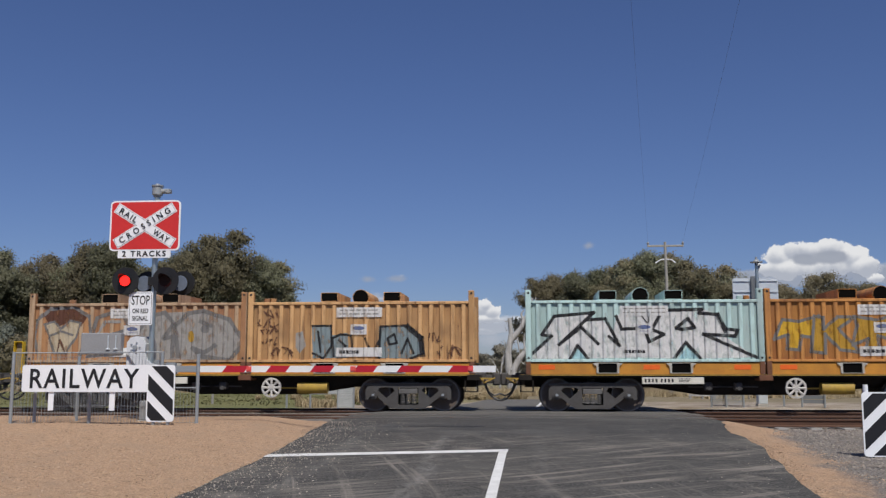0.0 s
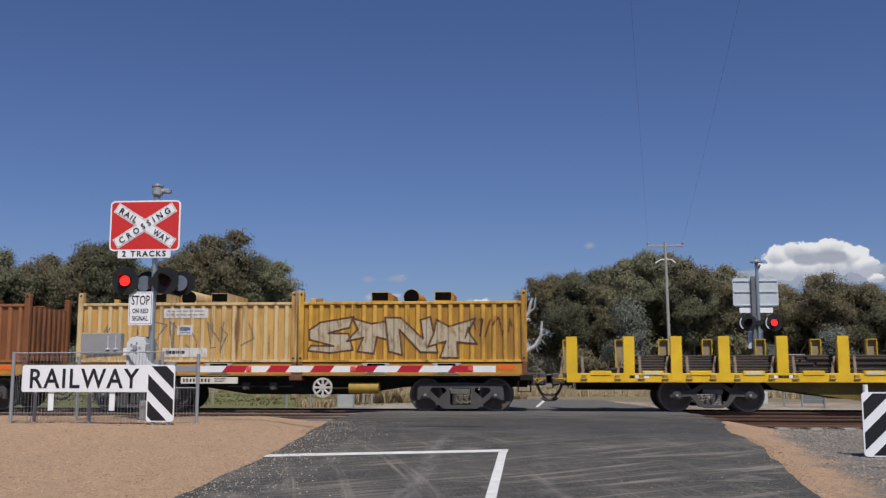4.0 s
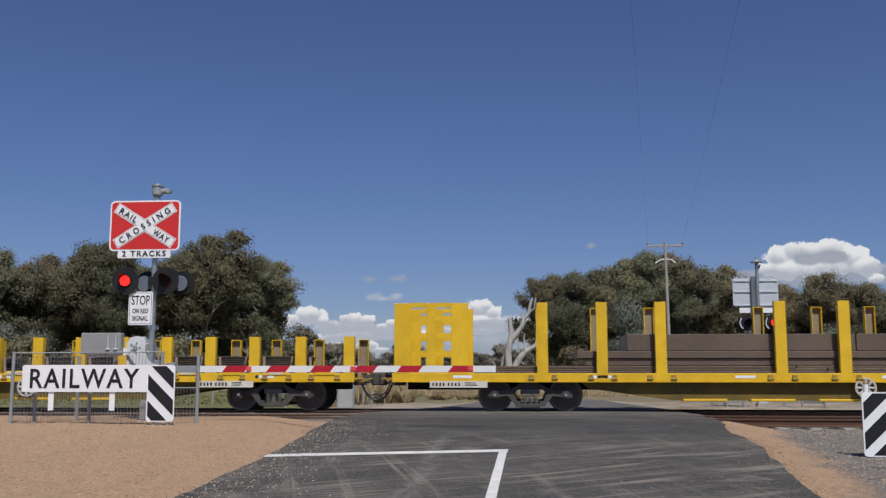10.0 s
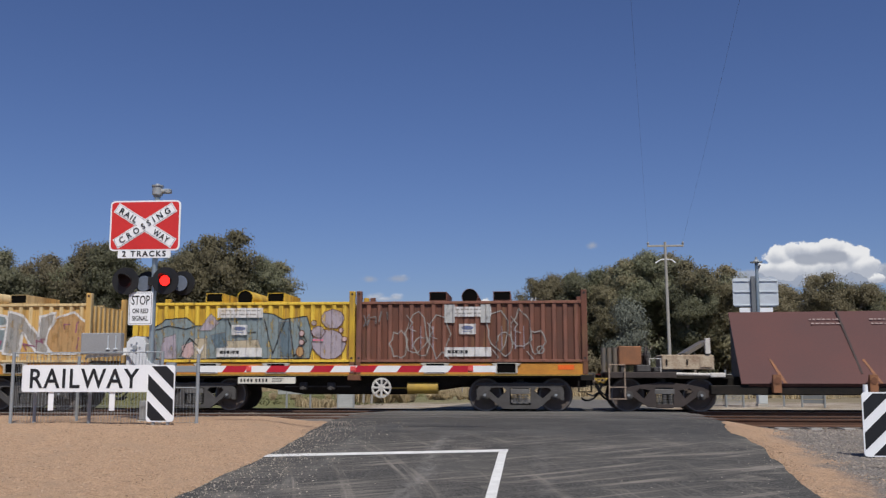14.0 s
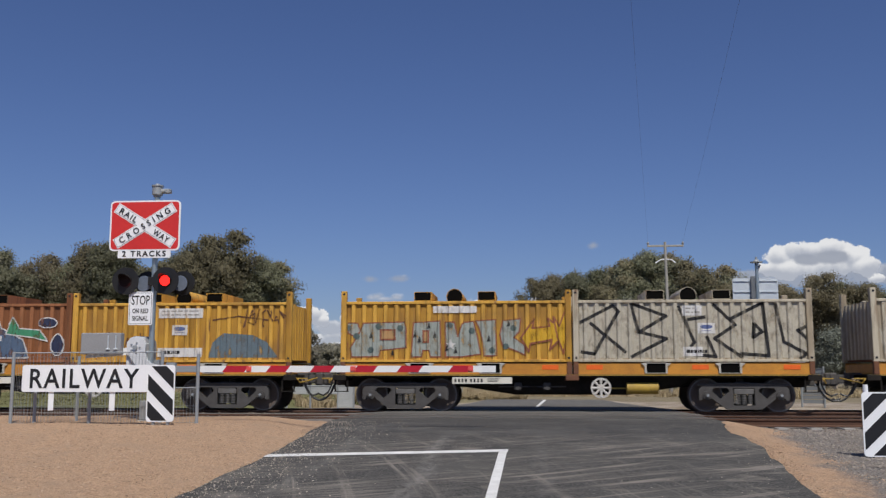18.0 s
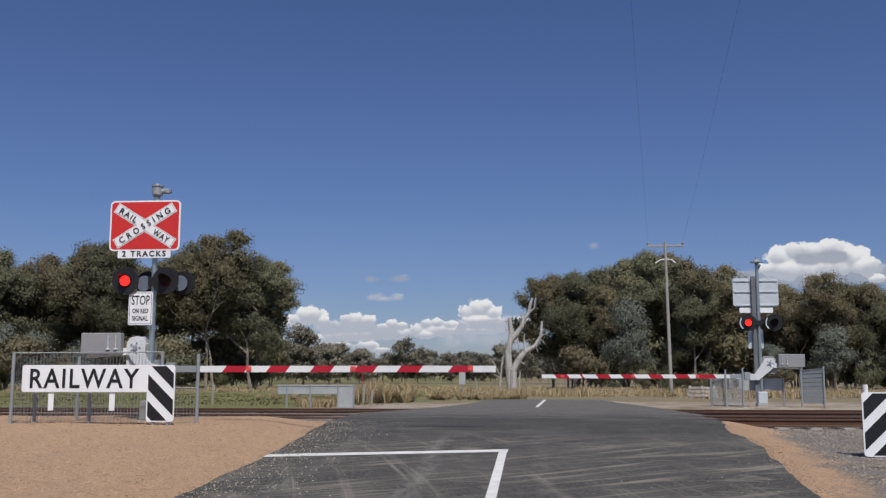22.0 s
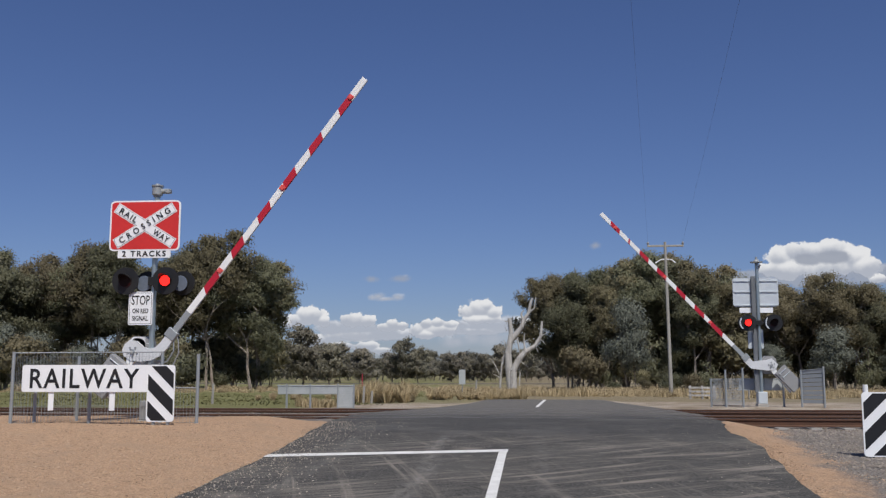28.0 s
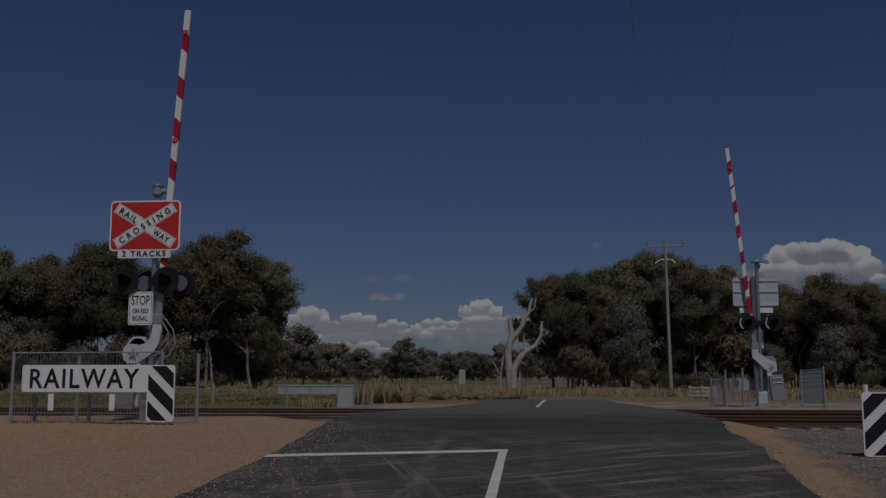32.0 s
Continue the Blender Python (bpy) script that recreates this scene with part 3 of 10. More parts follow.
def round_rect(w, h, r, n=4):
    out = []
    for cx, cz, a in ((w / 2 - r, h / 2 - r, 0), (-w / 2 + r, h / 2 - r, 90), (-w / 2 + r, -h / 2 + r, 180), (w / 2 - r, -h / 2 + r, 270)):
        out += [(cx + r * math.cos(radians(a + 90 * i / n)), cz + r * math.sin(radians(a + 90 * i / n))) for i in range(n + 1)]
    return out


def panel(w, h, r, y0, y1):
    return Geo().prism(round_rect(w, h, r), "y", y0, y1)


FLASHERS = []      # (lens, pose in its thing, first or second phase)


def flashing_lamp(parent, x, z, y, phase, back=False, beat=(0.825, 1.4655)):
    """A round lamp with a dark target board and a hood; its lens turns between a glowing and a dark face."""
    s = -1 if not back else 1      # the way it looks along Y
    k = lambda a, b: (a, b) if a < b else (b, a)
    part("target_board", Geo().ring((x, y, z), "y", 0.115, 0.262, *k(0.0, -s * 0.012), n=28), LAMP_BLACK, parent, "round black backing board")
    part("lamp_body", Geo().rod((x, y - s * 0.012, z), (x, y - s * 0.17, z), 0.125, 20, 0.1), LAMP_BLACK, parent, smooth=True)
    hood = Geo()
    n, r = 14, 0.125
    v = []
    for i in range(n + 1):
        a = radians(-25 + 230 * i / n)
        for rr in (r, r - 0.008):
            v += [(x + rr * math.cos(a), y, z + rr * math.sin(a)), (x + rr * math.cos(a), y + s * (0.02 + 0.22 * max(0.0, math.sin(a)) ** 1.6), z + rr * math.sin(a))]
    for i in range(n):
        o = 4 * i
        hood.f += [(o, o + 1, o + 5, o + 4), (o + 2, o + 6, o + 7, o + 3), (o + 1, o + 3, o + 7, o + 5)]
    hood.v = v
    part("hood", hood, LAMP_BLACK, parent, "black sheet hood")
    lens = part("lens", Geo().rod((0, s * 0.004, 0), (0, s * 0.008, 0), 0.1, 24), LENS_LIT, parent, "red lens that glows by turns")
    part("lens_back", Geo().rod((0, -s * 0.006, 0), (0, s * 0.0035, 0), 0.113, 24), LENS_DARK, lens)
    FLASHERS.append((lens, (x, y + s * 0.02, z), phase, beat))
    lens.location = (x, y + s * 0.02, z)


BOOMS = []


def crossing_signal(name, m, side, front, label, sign_dx=0.0):
    """Mast with crossed boards, lamps and the gate's gear. side: the way its boom reaches along X; front: it is seen from the front."""
    root = thing(name, m, label, "crossing signal", "crossing signals")
    s = -1 if front else 1
    part("mast", Geo().rod((0, 0, 0.03), (0, 0, 4.32), 0.052, 18), POLE_STEEL, root, "galvanised round steel pole", True)
    base = Geo().box(-0.17, 0.17, -0.17, 0.17, -0.12, 0.06, 0.012)
    part("base_plate", base, CONCRETE, root, "concrete foot")
    part("junction_box", Geo().box(-0.14, 0.14, -0.15, 0.15, 0.06, 0.42, 0.015), GREY_PAINT if front else ALLOY, root, "grey cable box at the foot")
    # cap or bell on top
    if not front:
        part("finial", Geo().rod((0, 0, 4.3), (0, 0, 4.42), 0.05, 14, 0.05).rod((0, 0, 4.42), (0, 0, 4.45), 0.19, 18).rod((0, 0, 4.45), (0, 0, 4.52), 0.12, 16, 0.05).rod((0, 0, 4.52), (0, 0, 4.6), 0.035, 10).rod((0, -0.02, 4.1), (0.1, -0.02, 4.36), 0.03, 8), GALV, root, "galvanised cap on the pole", True)
    if front:
        part("bell", Geo().rod((0, 0, 4.32), (0, 0, 4.36), 0.075, 16).rod((0, 0, 4.36), (0, 0, 4.52), 0.1, 18, 0.1).rod((0, 0, 4.52), (0, 0, 4.545), 0.115, 18).rod((0, 0, 4.545), (0, 0, 4.58), 0.06, 14, 0.03), GALV, root, "galvanised warning bell", True)
        part("bell_horn", Geo().rod((0.08, 0, 4.43), (0.2, 0, 4.43), 0.05, 12).box(0.17, 0.27, -0.06, 0.06, 4.39, 4.47, 0.01), GALV, root)
    cx = sign_dx
    y = s * 0.1
    if front:
        face = lambda d: y + s * d
        part("sign_plate", panel(1.39, 0.975, 0.09, y, face(0.02)), SHEET_WHITE, root, "white bordered plate").location = (cx, 0, 3.745)
        part("red_field", panel(1.33, 0.915, 0.07, face(0.021), face(0.024)), SIGN_RED, root, "red reflective field").location = (cx, 0, 3.745)
        ang = math.degrees(math.atan2(0.72, 1.16))
        for k, (turn, word) in enumerate(((-ang, ("RAIL", "WAY")), (ang, ("CROSSING",)))):
            d0 = 0.0252 + 0.0014 * k
            mm = Matrix.Translation((cx, face(d0), 3.745)) @ pose(0, 0, 0, 0, -turn, 0)
            part("cross_border", Geo().box(-0.675, 0.675, min(0, s * 0.001), max(0, s * 0.001), -0.105, 0.105), SHEET_WHITE, root, at=mm)
            for dd, hw, hl, mt in ((0.0028, 0.09, 0.66, GREY_PAINT), (0.0056, 0.081, 0.651, SHEET_WHITE)):
                mm = Matrix.Translation((cx, face(0.0262 + dd + 0.0008 * k), 3.745)) @ pose(0, 0, 0, 0, -turn, 0)
                part("cross_arm", Geo().box(-hl, hl, min(0, s * 0.0004), max(0, s * 0.0004), -hw, hw), mt, root, at=mm)
            for w, o, wid in zip(word, ((-0.38, 0.39), (0.0,))[k], ((0.4, 0.36), (1.17,))[k]):
                lettering(w, 0.118, wid * 0.97, SIGN_BLACK, root, Matrix.Translation((cx, face(0.0415), 3.745)) @ pose(0, 0, 0, 0, -turn, 0) @ pose(o, 0, 0), bold=0.0022, space=(1.25, 1.75)[k])
        part("tracks_plate", panel(1.04, 0.165, 0.02, y, face(0.018)), SHEET_WHITE, root, "white plate under the cross").location = (cx, 0, 3.2)
        lettering("2 TRACKS", 0.112, 0.86, SIGN_BLACK, root, pose(cx, face(0.021), 3.2), bold=0.004, space=1.3)
        part("stop_plate", panel(0.47, 0.635, 0.03, y, face(0.018)), SHEET_WHITE, root, "white regulatory plate").location = (cx - 0.025, 0, 2.155)
        part("stop_plate_border", Geo().add([(-0.215 if i in (0, 3) else 0.215, 0, -0.297 if i < 2 else 0.297) for i in range(4)] + [(-0.207 if i in (0, 3) else 0.207, 0, -0.289 if i < 2 else 0.289) for i in range(4)], [(i, (i + 1) % 4, 4 + (i + 1) % 4, 4 + i) for i in range(4)]), SIGN_BLACK, root, at=pose(cx - 0.025, face(0.0195), 2.155))
        for w, dz, hh, wid in (("STOP", 0.155, 0.18, 0.355), ("ON RED", -0.05, 0.092, 0.31), ("SIGNAL", -0.19, 0.092, 0.31)):
            lettering(w, hh, wid, SIGN_BLACK, root, pose(cx - 0.025, face(0.021), 2.155 + dz), bold=0.0025)
    else:
        # dark strip added along the pole as its shaded left side
        part("pole_shade_strip", Geo().box(-0.19, -0.06, 0.0, 0.06, 0.4, 4.0, 0.008), POLE_SHADE, root, "dark strip added as the pole's shaded side")
        # signs on the far side of the mast, seen from behind
        part("sign_plate", panel(1.39, 0.9, 0.08, 0.1, 0.12), ALLOY, root, "bare aluminium back of the crossed boards").location = (cx, 0, 3.5)
        for dz in (-0.4, 0.02, 0.36):
            part("sign_rail", Geo().box(-0.67, 0.67, 0.07, 0.098, -0.022, 0.022, 0.004), ALLOY, root, at=pose(cx, 0, 3.5 + dz))
        part("tracks_plate", panel(1.02, 0.16, 0.02, 0.1, 0.118), SHEET_WHITE, root, "pale back of the small plate").location = (cx, 0, 2.94)
        part("stop_plate", panel(0.47, 0.6, 0.03, 0.1, 0.118), ALLOY, root, "bare back of the stop plate").location = (cx - 0.05, 0, 2.05)
    zl = 2.675 if front else 2.535
    part("lamp_bar", Geo().rod((-0.42, 0, zl), (0.42, 0, zl), 0.03, 10).box(-0.09, 0.09, -0.09, 0.09, zl - 0.08, zl + 0.08, 0.01), LAMP_BLACK, root, "black cross bar for the lamps")
    off = cx * 0.6
    if front:
        flashing_lamp(root, -0.396 + off, zl, -0.16, 0)
        flashing_lamp(root, 0.386 + off, zl, -0.16, 1)
        for x in (-0.104, 0.601):      # lamps for the other way, turned off the road
            part("side_lamp", Geo().ring((x + off + 0.02, 0.14, zl - 0.02), "y", 0.115, 0.235, 0.0, 0.012, n=26).rod((x + off + 0.02, 0.13, zl - 0.02), (x + off + 0.02, -0.02, zl - 0.02), 0.1, 16, 0.125), LAMP_BLACK, root, "black lamp facing the rails", True)
            part("side_lens", Geo().rod((x + off + 0.02, -0.022, zl - 0.04), (x + off + 0.02, -0.03, zl - 0.04), 0.15, 20, 0.145), LENS_BACK, root, "dull pale lamp back", True)
    else:
        for x, ph in ((-0.36, 1), (0.42, 0)):
            flashing_lamp(root, x, zl, -0.17, ph, beat=(0.67, 1.4639))
            # pale crescent added as sunlight on the board's left edge
            arc = [(x + 0.264 * math.cos(radians(a)), zl + 0.264 * math.sin(radians(a))) for a in range(140, 236, 12)]
            arc += [(x + 0.012 + 0.24 * math.cos(radians(a)), zl + 0.225 * math.sin(radians(a))) for a in range(232, 139, -12)]
            part("bright_edge", Geo().prism(arc, "y", -0.19, -0.178), ALLOY, root, "pale crescent painted as sun on the lamp board's edge")
            part("side_lamp", Geo().ring((x - 0.02, 0.1, zl), "y", 0.1, 0.24, 0.0, 0.012, n=26), LAMP_BLACK, root)
            part("hood_edge", Geo().ring((x - 0.1, -0.1, zl), "y", 0.15, 0.165, 0.0, 0.1, n=20), LAMP_BLACK, root)
    return root


STRIPES = [1.17, 1.68, 2.1, 2.52, 2.89, 3.35, 3.73, 4.16, 4.54, 4.98, 5.38, 5.93, 6.3, 6.76]


def gate(name, m, side, label, stripes):
    """The gate's fixed gear case; the arm with counterweight and boom turns on it."""
    root = thing(name, m, label, "boom gate", "boom gates")
    case = Geo().prism([(-0.2, -0.34), (0.22, -0.34), (0.24, -0.05), (0.22, 0.12), (0.13, 0.2), (-0.08, 0.21), (-0.2, 0.12)], "y", 0.03, 0.36)
    case.rod((0, 0.0, 0), (0, 0.03, 0), 0.17, 20).turn(pose(-0.04 * side, 0, 0.1))
    part("gear_case", case, GREY_PAINT, root, "grey cast gear housing")
    if side > 0:
        part("case_front", Geo().prism([(-0.25, -0.3), (0.11, -0.3), (0.115, 0.12), (0.1, 0.285), (-0.13, 0.29), (-0.25, 0.15)], "y", 0.0, 0.028), ARM_PAINT, root, "pale angular front of the gear case")
        for z in (0.02, 0.17):
            part("lug", Geo().rod((0.1, 0.06, z), (0.24, 0.06, z), 0.032, 10), ARM_PAINT, root, "pale mounting lug")
    part("mounting", Geo().box(0.2 * side, 0.36 * side, 0.1, 0.3, -0.3, -0.14) if side > 0 else Geo().box(-0.36, -0.2, 0.1, 0.3, -0.3, -0.14), GALV, root)
    arm = part("arm", Geo().prism([(x * side, z) for x, z in (((-0.17, 0.24), (-0.22, 0.06), (-0.08, -0.12), (0.3, -0.43), (0.62, -0.43), (0.62, -0.22), (0.42, -0.24), (0.16, 0.1), (0.1, 0.24)) if side < 0 else ((-0.22, 0.18), (-0.15, 0.27), (-0.03, 0.3), (0.09, 0.265), (0.15, 0.15), (0.14, -0.02), (0.18, -0.14), (0.27, -0.215), (0.4, -0.24), (0.66, -0.24), (0.66, -0.4), (0.4, -0.415), (0.2, -0.39), (0.04, -0.31), (-0.1, -0.17), (-0.21, 0.02)))], "y", -0.075, -0.005), ARM_PAINT, root, "pale grey painted crank arm")
    for i in range(5):
        a = radians(72 * i)
        part("bolt", Geo().rod((0.09 * math.cos(a) - 0.05 * side, -0.09, 0.09 * math.sin(a) + 0.085), (0.09 * math.cos(a) - 0.05 * side, -0.075, 0.09 * math.sin(a) + 0.085), 0.02, 8), GALV, arm)
    part("hub", Geo().rod((-0.05 * side, -0.105, 0.085), (-0.05 * side, -0.075, 0.085), 0.045, 14), GALV, arm)
    # counterweight: grey box plates carried back from the arm
    x0, x1 = sorted((-1.07 * side, -0.29 * side))
    part("counterweight", Geo().box(x0, x1, -0.19, -0.02, -0.04, 0.36, 0.012), GREY_PAINT, arm, "grey steel counterweight box")
    part("weight_arm", Geo().prism([(-0.15 * side, -0.05), (-0.15 * side, 0.1), (-1.02 * side, -0.05), (-1.02 * side, -0.11)], "y", -0.06, 0.0), BOOM_WHITE, arm)
    for k in (-0.53, -0.38):
        part("strap", Geo().rod((k * side, -0.205, 0.05), (k * side, -0.205, 0.31), 0.011, 8).box(k * side - 0.035, k * side + 0.035, -0.225, -0.19, 0.04, 0.07, 0.006), ALLOY, arm, "bare metal locking rod")
    zb = -0.318
    part("boom", Geo().box(*sorted((0.62 * side, 1.18 * side)), -0.05, 0.0, zb - 0.062, zb + 0.062, 0.006), GALV, arm, "silver root of the boom")
    # striped boards, each a leaning piece
    hh, lean = 0.06, 0.046
    last = len(stripes) - 2
    for i, (a, b) in enumerate(zip(stripes, stripes[1:])):
        t0, t1 = (0 if i == 0 else lean), (0 if i == last else lean)
        pts = [((a - t0) * side, zb - hh), ((b - t1) * side, zb - hh), ((b + t1) * side, zb + hh), ((a + t0) * side, zb + hh)]
        part("stripe", Geo().prism(pts, "y", -0.05, 0.01), BOOM_RED if i % 2 else BOOM_WHITE, arm)
    for x in (2.15, 4.12, 6.3):
        part("boom_lamp", Geo().rod((x * side, -0.075, zb), (x * side, -0.05, zb), 0.04, 12).box(x * side - 0.05, x * side + 0.05, -0.056, -0.052, zb - 0.05, zb + 0.05), LAMP_PINK, arm, "small red boom lamp")
    for pts in () if side < 0 else ([(0.72, -0.36), (0.62, -0.5), (0.45, -0.64), (0.2, -0.7), (-0.03, -0.6), (-0.1, -0.4)], [(0.6, -0.4), (0.42, -0.54), (0.2, -0.56), (0.02, -0.44), (-0.06, -0.3)]):
        part("boom_cable", Geo().path([(x * side, -0.04, z) for x, z in pts], 0.014), GALV if len(pts) == 5 else GREY_PAINT, arm, "looped grey cable")
    part("breakaway", Geo().box(*sorted((0.56 * side, 0.74 * side)), -0.09, 0.02, zb - 0.1, zb + 0.12, 0.01), GALV, arm, "galvanised break-away bracket")
    BOOMS.append((arm, side))
    return root


NEAR_Y, FAR_Y = 17.8, 30.6
crossing_signal("crossing_signal", pose(-7.085, NEAR_Y, 0.05), 1, True, "galvanised mast with red crossed-board sign, flashing red lamps and stop plate", -0.175)
gate("boom_gate", pose(-7.314, NEAR_Y - 0.02, 1.378), 1, "red and white striped boom gate with grey counterweight beside the mast", STRIPES)
crossing_signal("crossing_signal", pose(7.22, FAR_Y, 0.0), -1, False, "galvanised mast seen from behind with bare sign backs and red lamp", -0.04)
gate("boom_gate", pose(7.432, FAR_Y - 0.02, 1.21), -1, "red and white striped boom gate beyond the rails", [1.17, 1.62, 2.13, 2.41, 2.82, 3.22, 3.61, 4.06, 4.45, 4.83, 5.22, 5.65, 5.72, 6.11, 6.51, 6.94])


def chevron_sign(name, m, w, h, label, flip=1, posts=()):
    root = thing(name, m, label, "sign", "width markers")
    part("plate", panel(w, h, 0.05, 0, 0.012).turn(pose(w / 2, 0, h / 2)), SHEET_WHITE, root, "white reflective plate")
    pitch = h / 2.15
    for k in range(-1, 4):
        # a leaning bar cut to the plate
        z0 = k * pitch + 0.1 * h
        t = pitch * 0.58
        poly = [(0.02, z0 + flip * 0), (w - 0.02, z0 - flip * w * 0.9), (w - 0.02, z0 - flip * w * 0.9 + t), (0.02, z0 + t)]
        out = clip_poly(poly, 0.02, h - 0.02)
        if len(out) > 2:
            part("chevron_bar", Geo().prism(out, "y", -0.003, -0.001), SIGN_BLACK, root)
    for x in posts:
        part("post", Geo().rod((x, 0.04, -0.3), (x, 0.04, h * 0.9), 0.028, 10), GALV, root)
    return root


def clip_poly(p, lo, hi):
    for lim, sgn in ((lo, 1), (hi, -1)):
        out = []
        for a, b in zip(p, p[1:] + p[:1]):
            ia, ib = (a[1] - lim) * sgn >= 0, (b[1] - lim) * sgn >= 0
            if ia:
                out.append(a)
            if ia != ib:
                k = (lim - a[1]) / (b[1] - a[1])
                out.append((a[0] + (b[0] - a[0]) * k, lim))
        p = out
        if not p:
            return []
    return p


# name board by the near fence and its striped end plate
board = thing("railway_board", pose(-6.1, 16.55, 0.0), "white board lettered RAILWAY with black and white striped end", "sign")
part("board", panel(2.36, 0.475, 0.04, 0, 0.014), SHEET_WHITE, board, "white reflective board", at=pose(-1.66, 0, 0.89))
lettering("RAILWAY", 0.345, 2.0, SIGN_BLACK, board, pose(-1.69, -0.004, 0.89), bold=0.007, space=1.14)
for x in (-2.3, -1.18):
    part("stake", Geo().box(x - 0.05, x + 0.05, 0.02, 0.035, 0.325, 1.05, 0.004), SHEET_WHITE, board, "white flat stake behind the board")
strip = chevron_sign("width_marker", pose(-6.63, 16.52, 0.14), 0.5, 0.985, "white plate with slanting black stripes by the fence", 1, posts=(0.12, 0.38))
right_marker = chevron_sign("width_marker", pose(4.99, 15.0, -0.25), 0.58, 0.95, "white plate with slanting black stripes on the gravel", -1, posts=(0.1,))
part("white_post", Geo().rod((0.08, 0.05, 0.7), (0.08, 0.05, 1.06), 0.037, 12), SHEET_WHITE, right_marker, "white post end")


def fence(name, m, posts, rails, label, mesh_rows=None):
    root = thing(name, m, label, "fence", "pedestrian fences")
    for x, y, z0, z1 in posts:
        part("post", Geo().rod((x, y, z0), (x, y, z1), 0.032, 12), GALV, root)
    for a, b in rails:
        part("rail", Geo().rod(a, b, 0.011, 8), GALV, root)
    for a, b, z0, z1 in mesh_rows or ():
        a, b = Vector(a), Vector(b)
        n = int((b - a).length / 0.06)
        g = Geo()
        for i in range(n + 1):
            p = a + (b - a) * i / n
            g.rod((p.x, p.y, z0), (p.x, p.y, z1), 0.003, 3, cap=False)
        for j in range(int((z1 - z0) / 0.3) + 1):
            g.rod((a.x, a.y, z0 + 0.3 * j), (b.x, b.y, z0 + 0.3 * j), 0.003, 3, cap=False)
        part("mesh_panel", g, GALV, root, "welded wire mesh")
    return root


fence("mesh_fence", pose(0, 17.0, 0.0), [(-9.36, 0, 0, 1.37), (-8.4, 0.6, 0, 1.3), (-5.92, 0.1, 0, 1.33), (-8.86, -0.1, 0, 0.7), (-7.84, -0.1, 0, 0.7), (-6.67, 0.3, 0, 1.38)],
      [((-9.36, 0.02, 1.35), (-6.67, 0.3, 1.37)), ((-6.5, 0.15, 0.72), (-5.92, 0.1, 0.72))],
      "galvanised posts with wire mesh round the gate mast", [((-9.36, 0.01, 0), (-6.67, 0.3, 0), 0.08, 1.35), ((-9.34, 0.02, 0), (-8.4, 0.6, 0), 0.08, 1.28), ((-8.4, 0.6, 0), (-6.7, 0.62, 0), 0.08, 1.26), ((-6.5, 0.15, 0), (-5.92, 0.1, 0), 0.1, 0.72)])
fence("mesh_fence", pose(0, 30.0, -0.03), [(5.62, 0.2, 0, 0.86), (6.02, 0, 0, 1.12), (6.53, 0, 0, 1.18), (8.33, 0.3, 0, 1.12), (8.88, -0.1, 0, 1.22), (7.95, 0.9, 0, 0.86)],
      [((6.53, 0.9, 0.85), (7.95, 0.9, 0.85)), ((6.53, 0.9, 0.5), (7.95, 0.9, 0.5)), ((5.62, 0.2, 0.84), (6.53, 0, 0.84)), ((8.33, 0.3, 1.1), (8.88, -0.1, 1.16))],
      "galvanised pedestrian fence beyond the rails")
pf = thing("slatted_fence", pose(0, 30.0, -0.03), "grey slatted fence panels beside the far mast", "fence", "pedestrian fences")
for j in range(8):
    part("slat", Geo().add([(8.35, 0.3, 0.12 + 0.125 * j), (8.86, -0.08, 0.12 + 0.13 * j), (8.86, -0.08, 0.235 + 0.13 * j), (8.35, 0.3, 0.225 + 0.125 * j)] + [(8.35, 0.32, 0.12 + 0.125 * j), (8.86, -0.06, 0.12 + 0.13 * j), (8.86, -0.06, 0.235 + 0.13 * j), (8.35, 0.32, 0.225 + 0.125 * j)], [(0, 1, 2, 3), (7, 6, 5, 4), (0, 4, 5, 1), (2, 6, 7, 3)]), GALV, pf)
for x0, x1, y0, z1 in ((5.64, 6.0, 0.15, 0.82), (6.05, 6.5, 0.0, 0.8)):
    grid = Geo()
    for i in range(int((x1 - x0) / 0.03) + 1):
        grid.box(x0 + 0.03 * i, x0 + 0.03 * i + 0.009, y0, y0 + 0.006, 0.08, z1)
    for j in range(int((z1 - 0.08) / 0.045) + 1):
        grid.box(x0, x1, y0 - 0.006, y0, 0.08 + 0.045 * j, 0.09 + 0.045 * j)
    part("mesh_panel", grid, GALV, pf, "fine grey wire mesh panel")
part("sheet", Geo().box(6.6, 7.93, 0.9, 0.92, 0.5, 0.84), ZINC, pf)

# guard panel on the far side of the tracks
gp = thing("guard_panel", pose(0, 33.0, -0.2), "grey corrugated metal barrier on thin posts", "barrier")
part("panel", Geo().box(-8.57, -5.91, 0, 0.03, 0.47, 0.75, 0.006), ZINC, gp)
part("top_rail", Geo().box(-8.6, -5.9, -0.02, 0.05, 0.75, 0.79, 0.006), ZINC, gp)
for z in (0.52, 0.6, 0.68):
    part("panel_rib", Geo().rod((-8.57, -0.002, z), (-5.91, -0.002, z), 0.006, 8), ZINC, gp)
for j in range(5):
    part("slat", Geo().box(-6.46, -5.91, -0.01, 0.02, 0.02 + 0.09 * j, 0.108 + 0.09 * j, 0.002), ZINC, gp)
